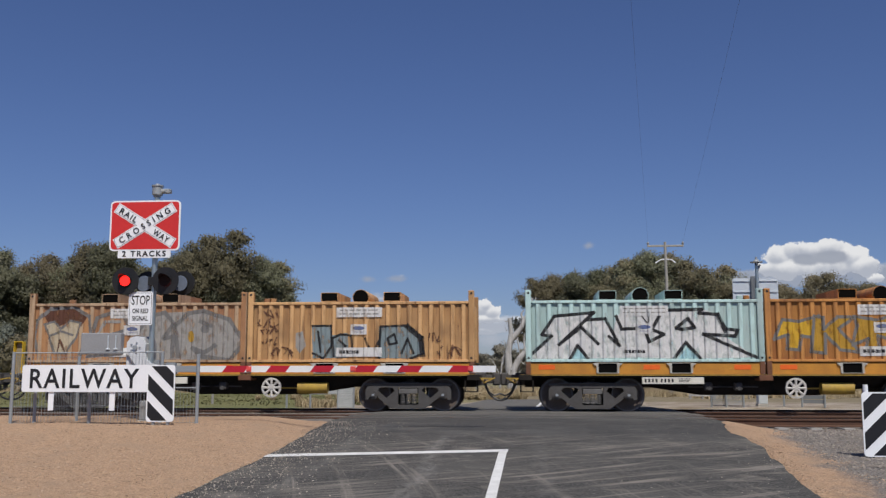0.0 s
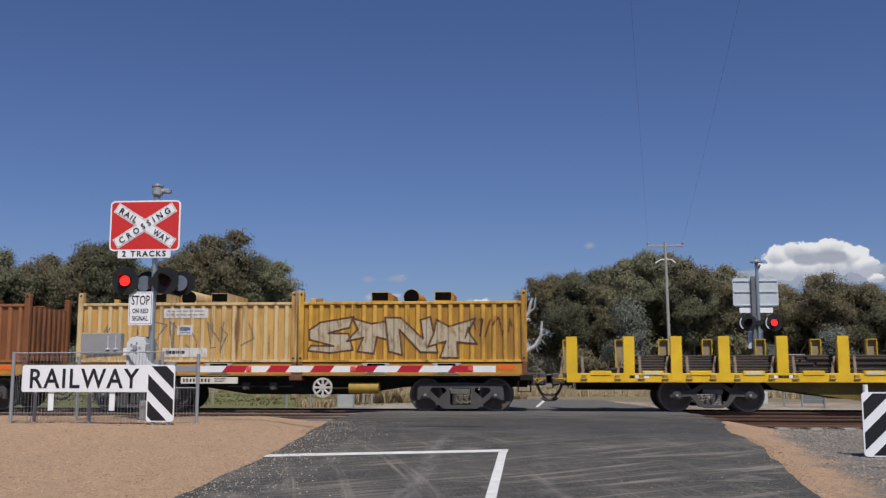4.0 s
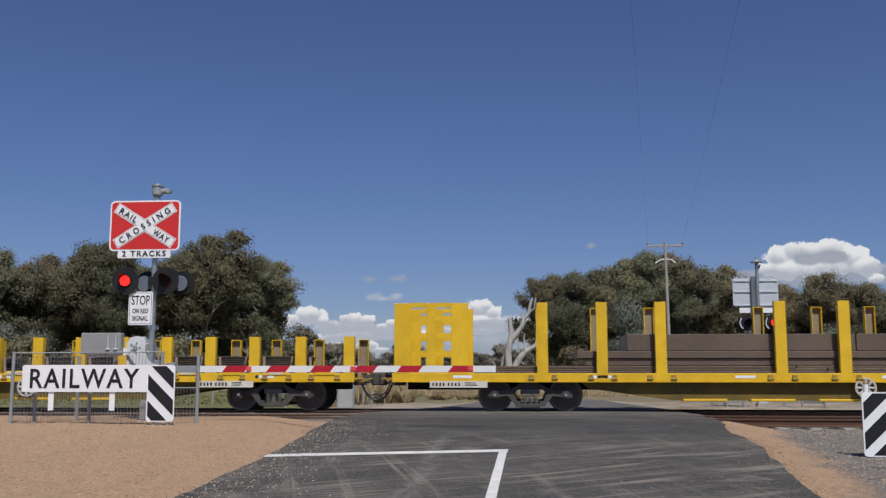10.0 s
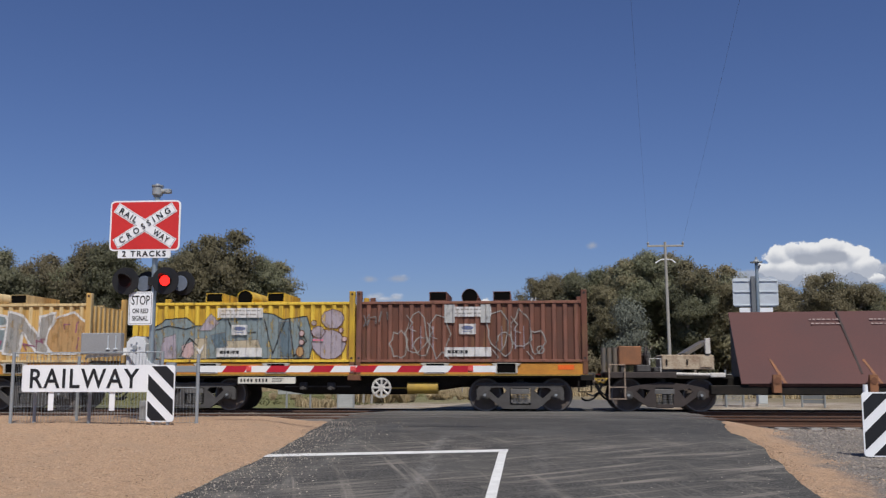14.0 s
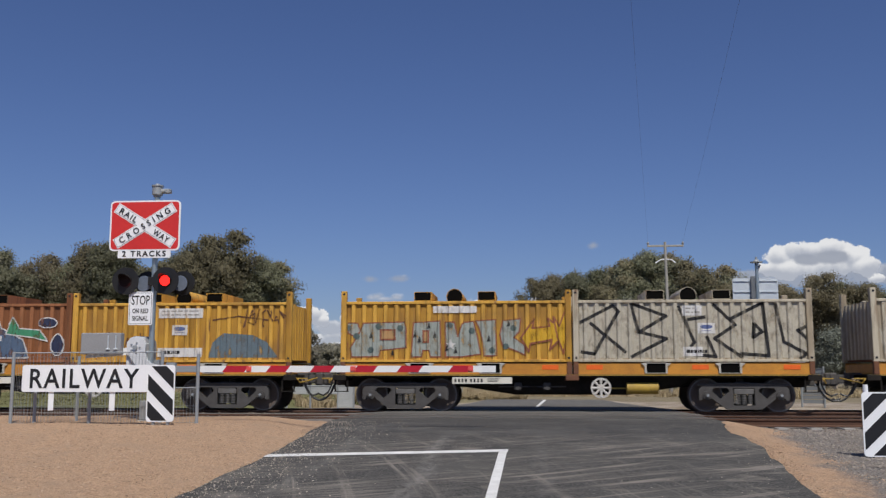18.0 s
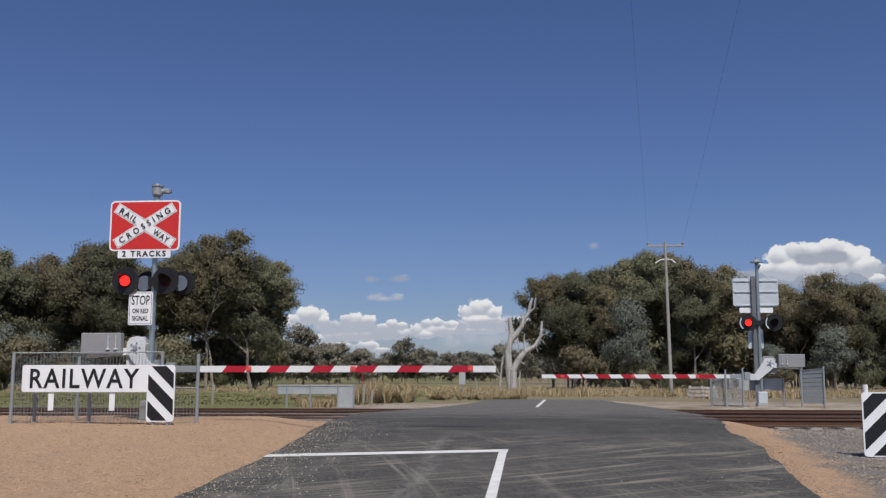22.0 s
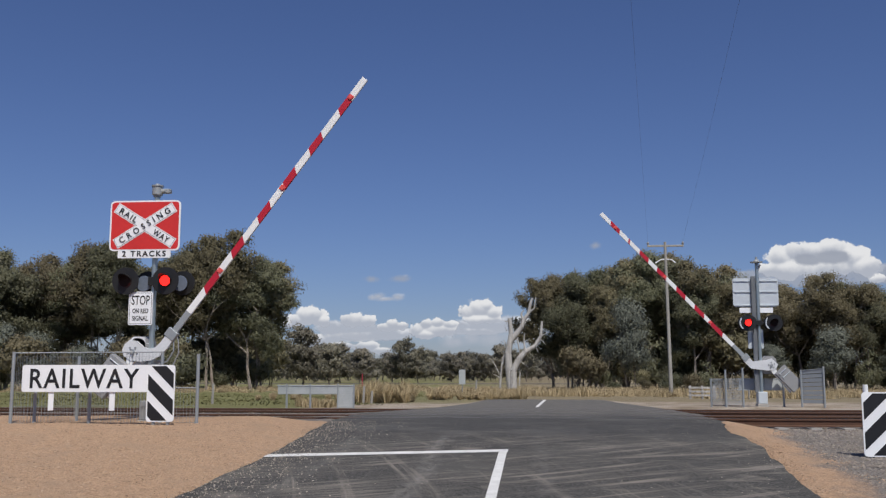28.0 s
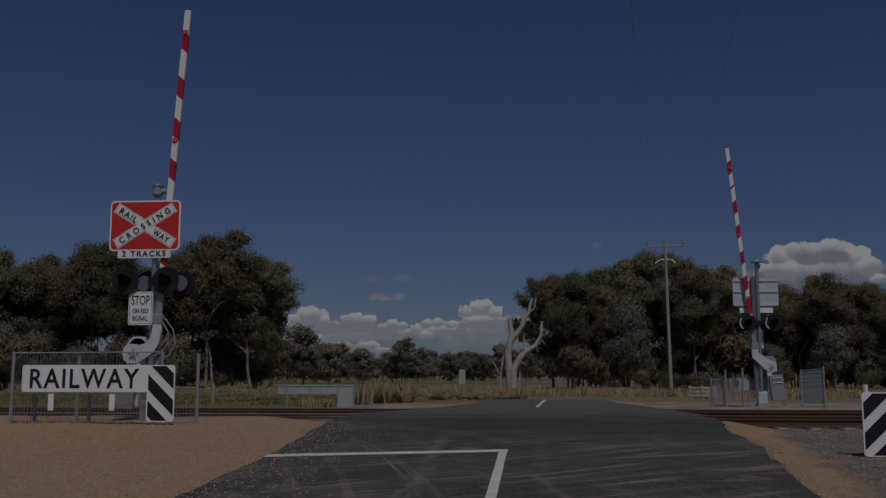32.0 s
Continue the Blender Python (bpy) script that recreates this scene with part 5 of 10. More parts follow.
def container(s, wall, rack, words):
    """Open low container with tall corner posts, on a base frame with fork pockets; three ducts lie across its top."""
    root = thing("low_container", pose(s, FAR_TRACK, 0), words, "container", "train containers")
    wm = WALLS[wall]
    rm = ORANGE_RACK if rack == "orange" else AQUA_RACK
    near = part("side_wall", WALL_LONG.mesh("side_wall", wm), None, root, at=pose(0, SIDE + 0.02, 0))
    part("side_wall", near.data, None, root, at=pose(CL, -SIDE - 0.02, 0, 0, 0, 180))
    end = WALL_END.mesh("end_wall", wm)
    part("end_wall", end, None, root, at=pose(0.03, 0, 0, 0, 0, -90))
    part("end_wall", end, None, root, at=pose(CL - 0.03, 0, 0, 0, 0, 90))
    part("floor", Geo().box(0.1, CL - 0.1, SIDE + 0.1, -SIDE - 0.1, CBOT - 0.05, CBOT + 0.02), RUST, root)
    post = POST.mesh("corner_post", wm)
    for x, y, t in ((0, SIDE, 0), (CL, SIDE, 90), (CL, -SIDE, 180), (0, -SIDE, 270)):
        p = part("corner_post", post, None, root, at=pose(x, y, 0, 0, 0, t))
        for z in (3.07, 1.38):
            part("post_hole", HOLE, None, p, at=pose(0.075, 0, z) if t in (0, 180) else pose(0, 0.075, z, 0, 0, -90))
    for y in (SIDE, -SIDE - 0.09):
        part("top_rail", Geo().box(0.15, CL - 0.15, y + 0.005, y + 0.085, CTOP - 0.075, CTOP, 0.01), wm, root)
        part("bottom_rail", Geo().box(0.15, CL - 0.15, y, y + 0.09, CBOT - 0.06, CBOT + 0.005, 0.006), wm, root)
    # base frame with fork pockets
    base = part("base_frame", Geo().box(0.06, CL - 0.06, SIDE + 0.035, SIDE + 0.075, RBOT, RTOP - 0.02, 0.004).box(0.06, CL - 0.06, -SIDE - 0.075, -SIDE - 0.035, RBOT, RTOP - 0.02, 0.004).box(0.06, CL - 0.06, SIDE + 0.1, -SIDE - 0.1, RBOT + 0.02, RTOP - 0.06), rm, root, "painted base frame")
    part("base_lip", Geo().box(0.03, CL - 0.03, SIDE + 0.01, SIDE + 0.09, RBOT - 0.006, RBOT + 0.02), rm, base)
    for x in (2.1, CL - 2.1):
        part("fork_pocket", POCKET, None, base, "pale fork-lift pocket", at=pose(x, SIDE + 0.02, (RBOT + RTOP) / 2))
        part("pocket_hole", PHOLE, None, base, at=pose(x, SIDE + 0.02, (RBOT + RTOP) / 2))
    for x in (0.35, CL / 2, CL - 0.75):
        part("reflector", Geo().box(x - 0.02, x + 0.4, SIDE + 0.028, SIDE + 0.033, 1.08, 1.2), REFLECT_ORANGE if rack == "orange" else REFLECT_RED, base, "small reflector strip")
    for x in (0.0, CL - 0.13):
        part("corner_casting", Geo().box(x, x + 0.13, SIDE, SIDE + 0.13, RBOT, RTOP + 0.02, 0.012), RUST, base)
    # ducts across the top
    # black plugs near the mouths, in place of the ducts' own shade
    dark = SHADE_BLACK
    for x in (2.15, 3.85):
        d = Geo()
        for a, b, z0, z1 in ((-0.23, -0.218, 0, 0.24), (0.218, 0.23, 0, 0.24), (-0.218, 0.218, 0, 0.012), (-0.218, 0.218, 0.228, 0.24)):
            d.box(a, b, -0.95, 0.95, z0, z1)
        du = part("square_duct", d, wm, root, "square duct across the top", at=pose(x, 0, CTOP + 0.03, 0, 0, 0))
        part("duct_shade", Geo().box(-0.217, 0.217, -0.935, 0.935, 0.013, 0.227), dark, du)
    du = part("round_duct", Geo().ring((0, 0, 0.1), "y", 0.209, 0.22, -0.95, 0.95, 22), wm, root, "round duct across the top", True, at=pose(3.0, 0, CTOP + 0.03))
    part("duct_shade", Geo().rod((0, -0.935, 0.1), (0, 0.935, 0.1), 0.208, 22), dark, du)
    part("cross_bearer", Geo().box(0.2, CL - 0.2, -0.06, 0.06, CTOP - 0.06, CTOP + 0.02).box(0.3, 0.36, SIDE + 0.1, -SIDE - 0.1, CTOP - 0.06, CTOP), wm, root)
    part("roof_tarp", Geo().box(0.16, CL - 0.16, SIDE + 0.09, -SIDE - 0.09, CTOP - 0.07, CTOP - 0.02), wm, root, "closed top")
    TRAIN.append((root, s))
    return root


# black discs and plates painted as the shade inside holes and pockets
HOLE = Geo().rod((0, -0.004, 0), (0, 0.002, 0), 0.032, 10).mesh("post_hole", SIGN_BLACK)
POCKET = Geo().prism([(-0.29, -0.13), (-0.24, -0.13), (-0.24, 0.13), (-0.38, 0.13), (-0.35, 0.09), (-0.29, 0.05)], "y", -0.03, 0.02).prism([(0.29, -0.13), (0.24, -0.13), (0.24, 0.13), (0.38, 0.13), (0.35, 0.09), (0.29, 0.05)], "y", -0.03, 0.02).box(-0.3, 0.3, -0.03, 0.02, 0.118, 0.135, 0.004).box(-0.27, 0.27, -0.03, 0.02, -0.135, -0.118, 0.004).mesh("fork_pocket", POCKET_PALE)
PHOLE = Geo().box(-0.235, 0.235, -0.002, 0.012, -0.118, 0.118).mesh("pocket_hole", SHADE_BLACK)


def stanchion_wagon(s, L, post_x, top, bogies, load, bulk=False, word="yellow flat wagon with steel stanchions", plate_at=None):
    """Yellow flat wagon; s: its left end, post_x: stanchions from that end."""
    root = thing("flat_wagon", pose(s, FAR_TRACK, 0), word, "wagon", "train")
    part("side_sill", Geo().box(0, L, SIDE, SIDE + 0.12, 0.77, 0.985, 0.01), YELLOW, root, "yellow side sill")
    part("sill_lip", Geo().box(0, L, SIDE - 0.03, SIDE + 0.12, 0.755, 0.775), YELLOW, root)
    part("side_sill", Geo().box(0, L, -SIDE - 0.12, -SIDE, 0.77, 0.985, 0.01), YELLOW, root)
    part("deck", Geo().box(0.02, L - 0.02, SIDE + 0.12, -SIDE - 0.12, 0.9, 0.965), UNDER_BLACK, root)
    a, b = bogies
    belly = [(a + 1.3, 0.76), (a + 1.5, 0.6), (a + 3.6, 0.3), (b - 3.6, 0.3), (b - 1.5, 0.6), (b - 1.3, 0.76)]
    part("belly", Geo().prism(belly, "y", -1.06, -1.02), YELLOW_DIRT_SHADE, root, "yellow belly girder darkened for dirt and deck shade")
    part("belly", Geo().prism(belly, "y", 1.02, 1.06), YELLOW_DIRT_SHADE, root)
    n = max(3, int((b - a - 8) / 1.45))
    for i in range(n):
        x = a + 3.9 + (b - a - 7.8) * i / n
        part("belly_flange", Geo().box(x, x + 1.1, -1.12, -0.7, 0.275, 0.335, 0.01), YELLOW, root)
    part("centre_sill", Geo().box(0.3, L - 0.3, -0.25, 0.25, 0.55, 0.9), UNDER_BLACK, root)
    part("handwheel", HANDWHEEL, None, root, "white spoked handbrake wheel", at=pose(L * 0.52, SIDE - 0.02, 0.62))
    for k, x in enumerate(post_x):
        for y, s2 in ((SIDE - 0.004, 1), (-SIDE + 0.004, -1)):
            st = Geo()
            yy = (y, y + s2 * 0.02)
            st.box(x - 0.14, x + 0.14, min(yy), max(yy), 0.8, top)
            for q in (-0.14, 0.12):
                yy2 = (y + s2 * 0.021, y + s2 * 0.16)
                st.box(x + q, x + q + 0.02, min(yy2), max(yy2), 0.803, top - 0.021)
            st.box(x - 0.14, x + 0.14, min(y + s2 * 0.021, y + s2 * 0.16), max(y + s2 * 0.021, y + s2 * 0.16), top - 0.02, top - 0.001)
            p = part("stanchion", st, YELLOW, root, "yellow U-shaped steel stanchion")
            if s2 < 0:
                part("stanchion_lining", Geo().box(x - 0.11, x + 0.11, -SIDE - 0.045, -SIDE - 0.025, 1.0, top - 0.06), LINING, p)
        for q in (-0.3, 0.3):
            part("winch", Geo().box(x + q - 0.06, x + q + 0.06, SIDE - 0.04, SIDE + 0.02, 0.79, 0.95, 0.01).rod((x + q - 0.08, SIDE - 0.03, 0.84), (x + q + 0.08, SIDE - 0.03, 0.84), 0.028, 8), BRIGHT_YELLOW, root, "load-binder winch")
        if k < len(post_x) - 1 and not bulk:
            mid = (x + post_x[k + 1]) / 2
            part("stake_pocket", Geo().box(mid - 0.27, mid + 0.27, SIDE - 0.02, SIDE + 0.14, 0.93, 1.05, 0.012), YELLOW, root, "raised yellow deck block")
            if k % 2:
                part("deck_pad", Geo().box(mid - 0.22, mid + 0.2, SIDE - 0.026, SIDE - 0.0205, 0.95, 1.03), PAD, root, "cream pad on the deck block")
        if not bulk:
            for q in (-1, 1):
                part("tie_strap", Geo().prism([(x + q * 0.25, 0.94), (x + q * 0.32, 0.94), (x + q * 0.24 + 0.05, 1.42), (x + q * 0.24 - 0.01, 1.42)], "y", SIDE + 0.02, SIDE + 0.06), STRAP_PALE, root, "dusty tie strap")
    for i in range(int(L / 3.6)):
        part("side_label", Geo().box(1.6 + 3.6 * i, 2.1 + 3.6 * i, SIDE - 0.004, SIDE - 0.001, 0.86, 0.93), SHEET_WHITE, root, "small pale label")
    for x in bogies:
        bogie(root, x, truss=True)
    ends(root, 0, L)
    number_plate(root, plate_at or (1.0 if bulk else L - 4.2), 0.66 if plate_at else 0.7, 1.5)
    if bulk:
        for x0, x1 in ((0.05, 2.0), (L - 2.0, L - 0.05)):
            out = x0 if x0 < 1 else x1 - 0.04
            bh = part("bulkhead", Geo().box(x0, x1, -0.3, 0.3, 0.985, 1.0), YELLOW, root, "yellow latticed bulkhead box")
            for y in (SIDE, -SIDE - 0.06):
                for a, b in ((x0, x0 + 0.45), (x0 + 0.84, x0 + 1.1), (x1 - 0.45, x1)):
                    part("bulkhead_post", Geo().box(a, b, y, y + 0.06, 0.98, top, 0.006), YELLOW, bh)
                for z in (0.98, 1.44, 1.9, 2.36, top - 0.12):
                    part("bulkhead_bar", Geo().box(x0 + 0.45, x0 + 0.84, y + 0.01, y + 0.05, z, z + 0.13), YELLOW, bh)
                    part("bulkhead_bar", Geo().box(x0 + 1.1, x1 - 0.45, y + 0.01, y + 0.05, z, z + 0.13), YELLOW, bh)
            for y in (-0.8, -0.1, 0.6):
                part("bulkhead_post", Geo().box(out, out + 0.04, y, y + 0.2, 0.98, top - 0.002, 0.006), YELLOW, bh)
            for z in (1.2, 1.9, top - 0.12):
                part("bulkhead_bar", Geo().box(out + 0.005, out + 0.035, SIDE + 0.06, -SIDE - 0.06, z, z + 0.1), YELLOW, bh)
    TRAIN.append((root, s))
    # the load
    for k, (x0, x1, z0, z1, y0, y1) in enumerate(load):
        ld = thing("steel_load", pose(s, FAR_TRACK, 0), "dark rolled steel sections lying on the wagon", "steel load", "train loads")
        rr, layers = random.Random(k + int(L)), max(1, round((z1 - z0) / ((0.2, 0.5)[k - 1] if bulk and k else 0.065)))
        for j in range(layers):
            h = (z1 - z0) / layers
            za = z0 + h * j
            cut = x0 + (x1 - x0) * rr.uniform(0.4, 0.6)
            for a, b in ((x0 + rr.uniform(0, 0.3), cut - 0.02), (cut + 0.02, x1 - rr.uniform(0, 0.3))):
                part("steel_bar", Geo().box(a, b, y0 + rr.uniform(0, 0.06), y1 - 0.02, za, za + h - 0.008, 0.01), SLAB_BROWN if bulk else SLAB, ld)
        TRAIN.append((ld, s))
    return root


def plate_wagon(s, L, maroon):
    """Low wagon carrying wide steel plates on a tilted rack."""
    root = thing("plate_wagon", pose(s, FAR_TRACK, 0), "rusty low wagon with tilted rack for wide steel plates", "wagon", "train")
    b0, b1 = 1.45, L - 1.55
    m = WORN_RUST if not maroon else RUST_BOGIE
    for x0, x1 in ((0.0, 1.75), (L - 1.75, L)):
        part("end_platform", Geo().box(x0, x1, SIDE + 0.05, -SIDE - 0.05, 0.86, 1.02, 0.015), m, root, "rusty end platform")
        e = 0.0 if x0 < 1 else L - 0.5
        lad = Geo()
        for q in (0.02, 0.42):
            lad.box(e + q, e + q + 0.03, SIDE - 0.02, SIDE + 0.02, 0.32, 1.12)
        for z in (0.32, 0.62):
            lad.box(e + 0.02, e + 0.47, SIDE - 0.02, SIDE + 0.06, z, z + 0.025)
        part("ladder", lad, STRAP_PALE, root, "pale dusty shunter ladder")
        part("handrail", Geo().path([(e + 0.05, SIDE + 0.05, 1.0), (e + 0.05, SIDE + 0.05, 1.2), (e + 0.45, SIDE + 0.05, 1.2), (e + 0.45, SIDE + 0.05, 1.0)], 0.014), STRAP_PALE, root)
        part("valve_gear", Geo().box(x0 + 0.75, x0 + 1.1, SIDE + 0.05, SIDE + 0.4, 1.02, 1.2, 0.02).box(x0 + 1.2, x0 + 1.9, SIDE + 0.2, 0.3, 1.02, 1.14, 0.02), STEEL_DARK, root, "grimy valve gear")
    if maroon:
        chest = part("equipment_chest", Geo().box(1.4, 2.72, SIDE + 0.15, 0.1, 1.08, 1.46, 0.02), CHEST_CREAM, root, "rusty cream equipment chest")
        part("chest_door", Geo().box(2.36, 2.66, SIDE + 0.125, SIDE + 0.149, 1.14, 1.42, 0.006), CHEST_CREAM, chest)
        part("chest_latch", Geo().box(1.5, 1.54, SIDE + 0.12, SIDE + 0.149, 1.2, 1.34).box(2.02, 2.06, SIDE + 0.12, SIDE + 0.149, 1.2, 1.34), UNDER_BLACK, chest)
        part("white_pipe", Geo().rod((1.7, SIDE + 0.1, 0.97), (2.95, SIDE + 0.1, 0.94), 0.04, 10).box(2.6, 2.98, SIDE + 0.04, SIDE + 0.2, 0.88, 1.0, 0.02), HAND_WHITE, root, "chalky white pipe and bracket")
        part("tool_box", Geo().box(0.36, 0.95, -0.5, 0.2, 1.2, 1.7, 0.02), WORN_RUST, root, "small rusty box on a stand")
        part("box_stand", Geo().box(0.42, 0.5, -0.45, 0.15, 1.02, 1.2).box(0.82, 0.9, -0.45, 0.15, 1.02, 1.2), STEEL_DARK, root)
        for x in (-0.05, 0.1, 0.25):
            part("brake_cylinder", Geo().rod((x, -0.55, 1.02), (x, -0.55, 1.66), 0.065, 12), GRIME, root, "upright grey cylinder", True)
        part("hand_frame", Geo().path([(1.08, SIDE + 0.1, 1.02), (1.08, SIDE + 0.1, 1.36), (1.36, SIDE + 0.1, 1.36), (1.36, SIDE + 0.1, 1.02)], 0.016), HAND_WHITE, root, "white square handrail")
        part("end_stop_plate", Geo().prism([(2.0, 1.5), (2.62, 1.86), (2.62, 1.76), (2.12, 1.47)], "y", -0.9, 0.4), GRIME, root, "grey sloping stop plate")
        part("white_post", Geo().box(2.5, 2.63, SIDE + 0.1, SIDE + 0.2, 1.48, 1.88, 0.01), HAND_WHITE, root, "white marker post")
    else:
        part("tool_box", Geo().box(2.05, 2.8, SIDE + 0.3, 0.2, 0.95, 1.6, 0.02), WORN_RUST, root, "rusty box on the platform")
    part("end_deck", Geo().box(1.7, 3.2, SIDE + 0.25, -SIDE - 0.25, 0.84, 0.95, 0.01).box(L - 3.2, L - 1.7, SIDE + 0.25, -SIDE - 0.25, 0.84, 0.95, 0.01), UNDER_BLACK, root)
    if maroon:
        part("end_stop", Geo().prism([(L - 3.05, 0.95), (L - 3.05, 1.85), (L - 2.0, 1.15), (L - 2.0, 0.95)], "y", SIDE + 0.35, 0.3), STRAP_RUST, root, "rusty triangular end stop")
    else:
        part("tool_box", Geo().box(L - 2.95, L - 2.15, SIDE + 0.3, 0.2, 0.95, 1.68, 0.02), WORN_RUST, root, "rusty box on the platform")
    part("handwheel", HW.mesh("handwheel", RUST_BOGIE, True), None, root, "rusty handbrake wheel", at=pose(1.1, -0.3, 1.45, 0, 0, 78))
    part("handbrake_stand", Geo().box(1.0, 1.2, -0.32, -0.1, 1.02, 1.55, 0.02), STEEL_DARK, root)
    part("centre_sill", Geo().prism([(0.2, 0.62), (0.2, 0.9), (L - 0.2, 0.9), (L - 0.2, 0.62), (L - 3.2, 0.55), (L - 4.0, 0.42), (4.0, 0.42), (3.2, 0.55)], "y", -0.4, 0.4), UNDER_BLACK, root)
    for x in (b0, b1):
        bogie(root, x, rusty=True)
    ends(root, 0, L)
    TRAIN.append((root, s))
    if maroon:
        # one wide stack of plates leaning away, held by brackets at its foot
        x0, x1 = 4.5, L - 3.1
        zb, zt, yb, yt = 0.68, 2.72, SIDE + 0.02, 1.3
        nrm = Vector((0, -(zt - zb), (yt - yb))).normalized() * 0.06
        ld = thing("steel_plate_stack", pose(s, FAR_TRACK, 0), "maroon-brown steel plates leaning on the rack", "steel load", "train loads")
        for i in range(3):
            d = nrm * (1 - i * 0.8)
            q = Geo()
            a0, a1 = x0 - 1.15 + 0.2 * i, x1 + 0.2 - 0.05 * i
            f1 = [(a0, yb, zb), (a1 + 0.1, yb, zb), (a1 - 0.1, yt, zt), (a0 + 0.25, yt, zt - 0.08)]
            v = [tuple(Vector(p) + d) for p in f1] + [tuple(Vector(p) + d - nrm * 0.7) for p in f1]
            q.add(v, [(0, 1, 2, 3), (7, 6, 5, 4), (0, 4, 5, 1), (1, 5, 6, 2), (2, 6, 7, 3), (3, 7, 4, 0)])
            part("steel_plate", q, PLATE_MAROON, ld)
        n1 = nrm * 1.08
        at = lambda x, k: tuple(Vector((x, yb + (yt - yb) * k, zb + (zt - zb) * k)) + n1)
        n2 = nrm.normalized() * 0.006
        quad = lambda pts: Geo().add([tuple(Vector(p)) for p in pts] + [tuple(Vector(p) + n2) for p in pts], [(0, 1, 2, 3), (7, 6, 5, 4), (0, 4, 5, 1), (1, 5, 6, 2), (2, 6, 7, 3), (3, 7, 4, 0)])
        for i, x in enumerate((x0 + 1.9, x0 + 4.6, x0 + 6.3, x0 + 8.2, x0 + 10.4, x0 + 12.0)):
            sh = 0.1
            part("rust_run", quad([at(x, 0.12), at(x + 0.05, 0.12), at(x + sh + 0.05, 0.98), at(x + sh, 0.98)]), RUST_BOGIE, ld, "dark binding strap")
        rr = random.Random(5)
        for x in (x0 + 1.2, x0 + 2.8, x0 + 4.2, x0 + 5.6, x0 + 7.3, x0 + 9.0, x0 + 10.6, x0 + 11.8):
            for k in (0.78, 0.84) if x < x0 + 8 else (0.8, 0.45):
                xx = x
                while xx < x + 0.75:
                    w = 0.04 + 0.07 * rr.random()
                    part("chalk_mark", quad([at(xx, k), at(xx + w, k), at(xx + w, k + 0.014), at(xx, k + 0.014)]), CHALK, ld)
                    xx += w + 0.04
        for i in range(6):
            x = x0 - 0.4 + i * 2.35
            part("rack_bracket", Geo().prism([(yb - 0.2, 0.5), (yb - 0.02, 0.5), (yb + 0.02, 0.7), (yb - 0.12, 0.95), (yb - 0.2, 0.95)], "x", x, x + 0.2), WORN_RUST, root, "rusty foot bracket")
            part("bracket_cap", Geo().rod((x + 0.1, yb - 0.215, 0.8), (x + 0.1, yb - 0.201, 0.8), 0.085, 12), RUST, root, "rusty round bracket cap")
            part("rust_run", quad([at(x + 0.3, 0.0), at(x + 0.38, 0.0), at(x + 0.2, 0.3), at(x + 0.14, 0.3)]), WORN_RUST, ld, "orange rust run on the plates")
        part("rack_sill", Geo().box(2.6, L - 2.6, SIDE + 0.05, SIDE + 0.35, 0.44, 0.68, 0.02), UNDER_BLACK, root, "black low side sill")
        for x in (3.6, L - 3.4):
            part("rack_frame", Geo().prism([(SIDE + 0.2, 0.5), (1.1, 0.5), (1.1, 2.3), (0.95, 2.3)], "x", x, x + 0.2), STEEL_DARK, root, "rusty triangular rack frame")
        TRAIN.append((ld, s))
    else:
        x0, x1 = 2.95, L - 2.95
        ld = thing("steel_plate_stack", pose(s, FAR_TRACK, 0), "black wide steel plates strapped over a timber bearer", "steel load", "train loads")
        part("steel_plate", Geo().prism([(SIDE + 0.2, 1.97), (SIDE + 0.08, 2.58), (SIDE + 0.1, 2.64), (SIDE + 0.3, 2.72), (0.9, 2.72), (0.9, 1.97)], "x", x0, x1), PLATE_BLACK, ld, "black upper plates", True)
        part("steel_plate", Geo().box(x0, x1 - 3.2, SIDE + 0.12, 0.9, 2.724, 2.77, 0.01), SLAB, ld, "thin bluish top sheet")
        # grey strip along the top curve, added as its sunlit rim
        part("plate_sun_strip", Geo().box(x0 + 0.02, x1 - 0.02, SIDE + 0.06, SIDE + 0.12, 2.56, 2.61, 0.008), SLAB, ld, "grey strip painted as sun on the plate edge")
        part("steel_plate", Geo().box(x0 + 0.25, x1 - 0.03, SIDE + 0.26, 0.9, 1.05, 1.79, 0.02), PLATE_BLACK, ld)
        part("timber_bearer", Geo().box(x0, x1 - 0.08, SIDE + 0.02, SIDE + 0.3, 1.8, 1.96, 0.012), BEARER, ld, "sunlit timber bearer")
        for i in range(8):
            x = x0 + 0.25 + i * 1.93 + (0, 0.1, 0.05, 0.26, -0.21, -0.21, -0.14, 0)[i]
            part("strap", Geo().prism([(SIDE + 0.0, 1.86), (SIDE + 0.03, 1.86), (SIDE + 0.08, 2.58), (SIDE + 0.3, 2.77), (SIDE + 0.3, 2.79), (SIDE + 0.08, 2.7), (SIDE + 0.02, 2.58)], "x", x, x + 0.09), STRAP_RUST, ld, "rust-brown strap")
            part("lug", Geo().box(x + 0.7, x + 0.8, SIDE + 0.12, SIDE + 0.2, 2.08, 2.13).box(x + 0.73, x + 0.77, SIDE + 0.1, SIDE + 0.2, 2.08, 2.2).box(x + 0.4, x + 0.5, SIDE + 0.2, SIDE + 0.27, 1.6, 1.67), GREY_PAINT, ld, "pale lug")
        part("deck_sill", Geo().box(1.8, L - 1.8, SIDE, SIDE + 0.1, 1.0, 1.05, 0.01), BEARER, root, "rusty deck edge")
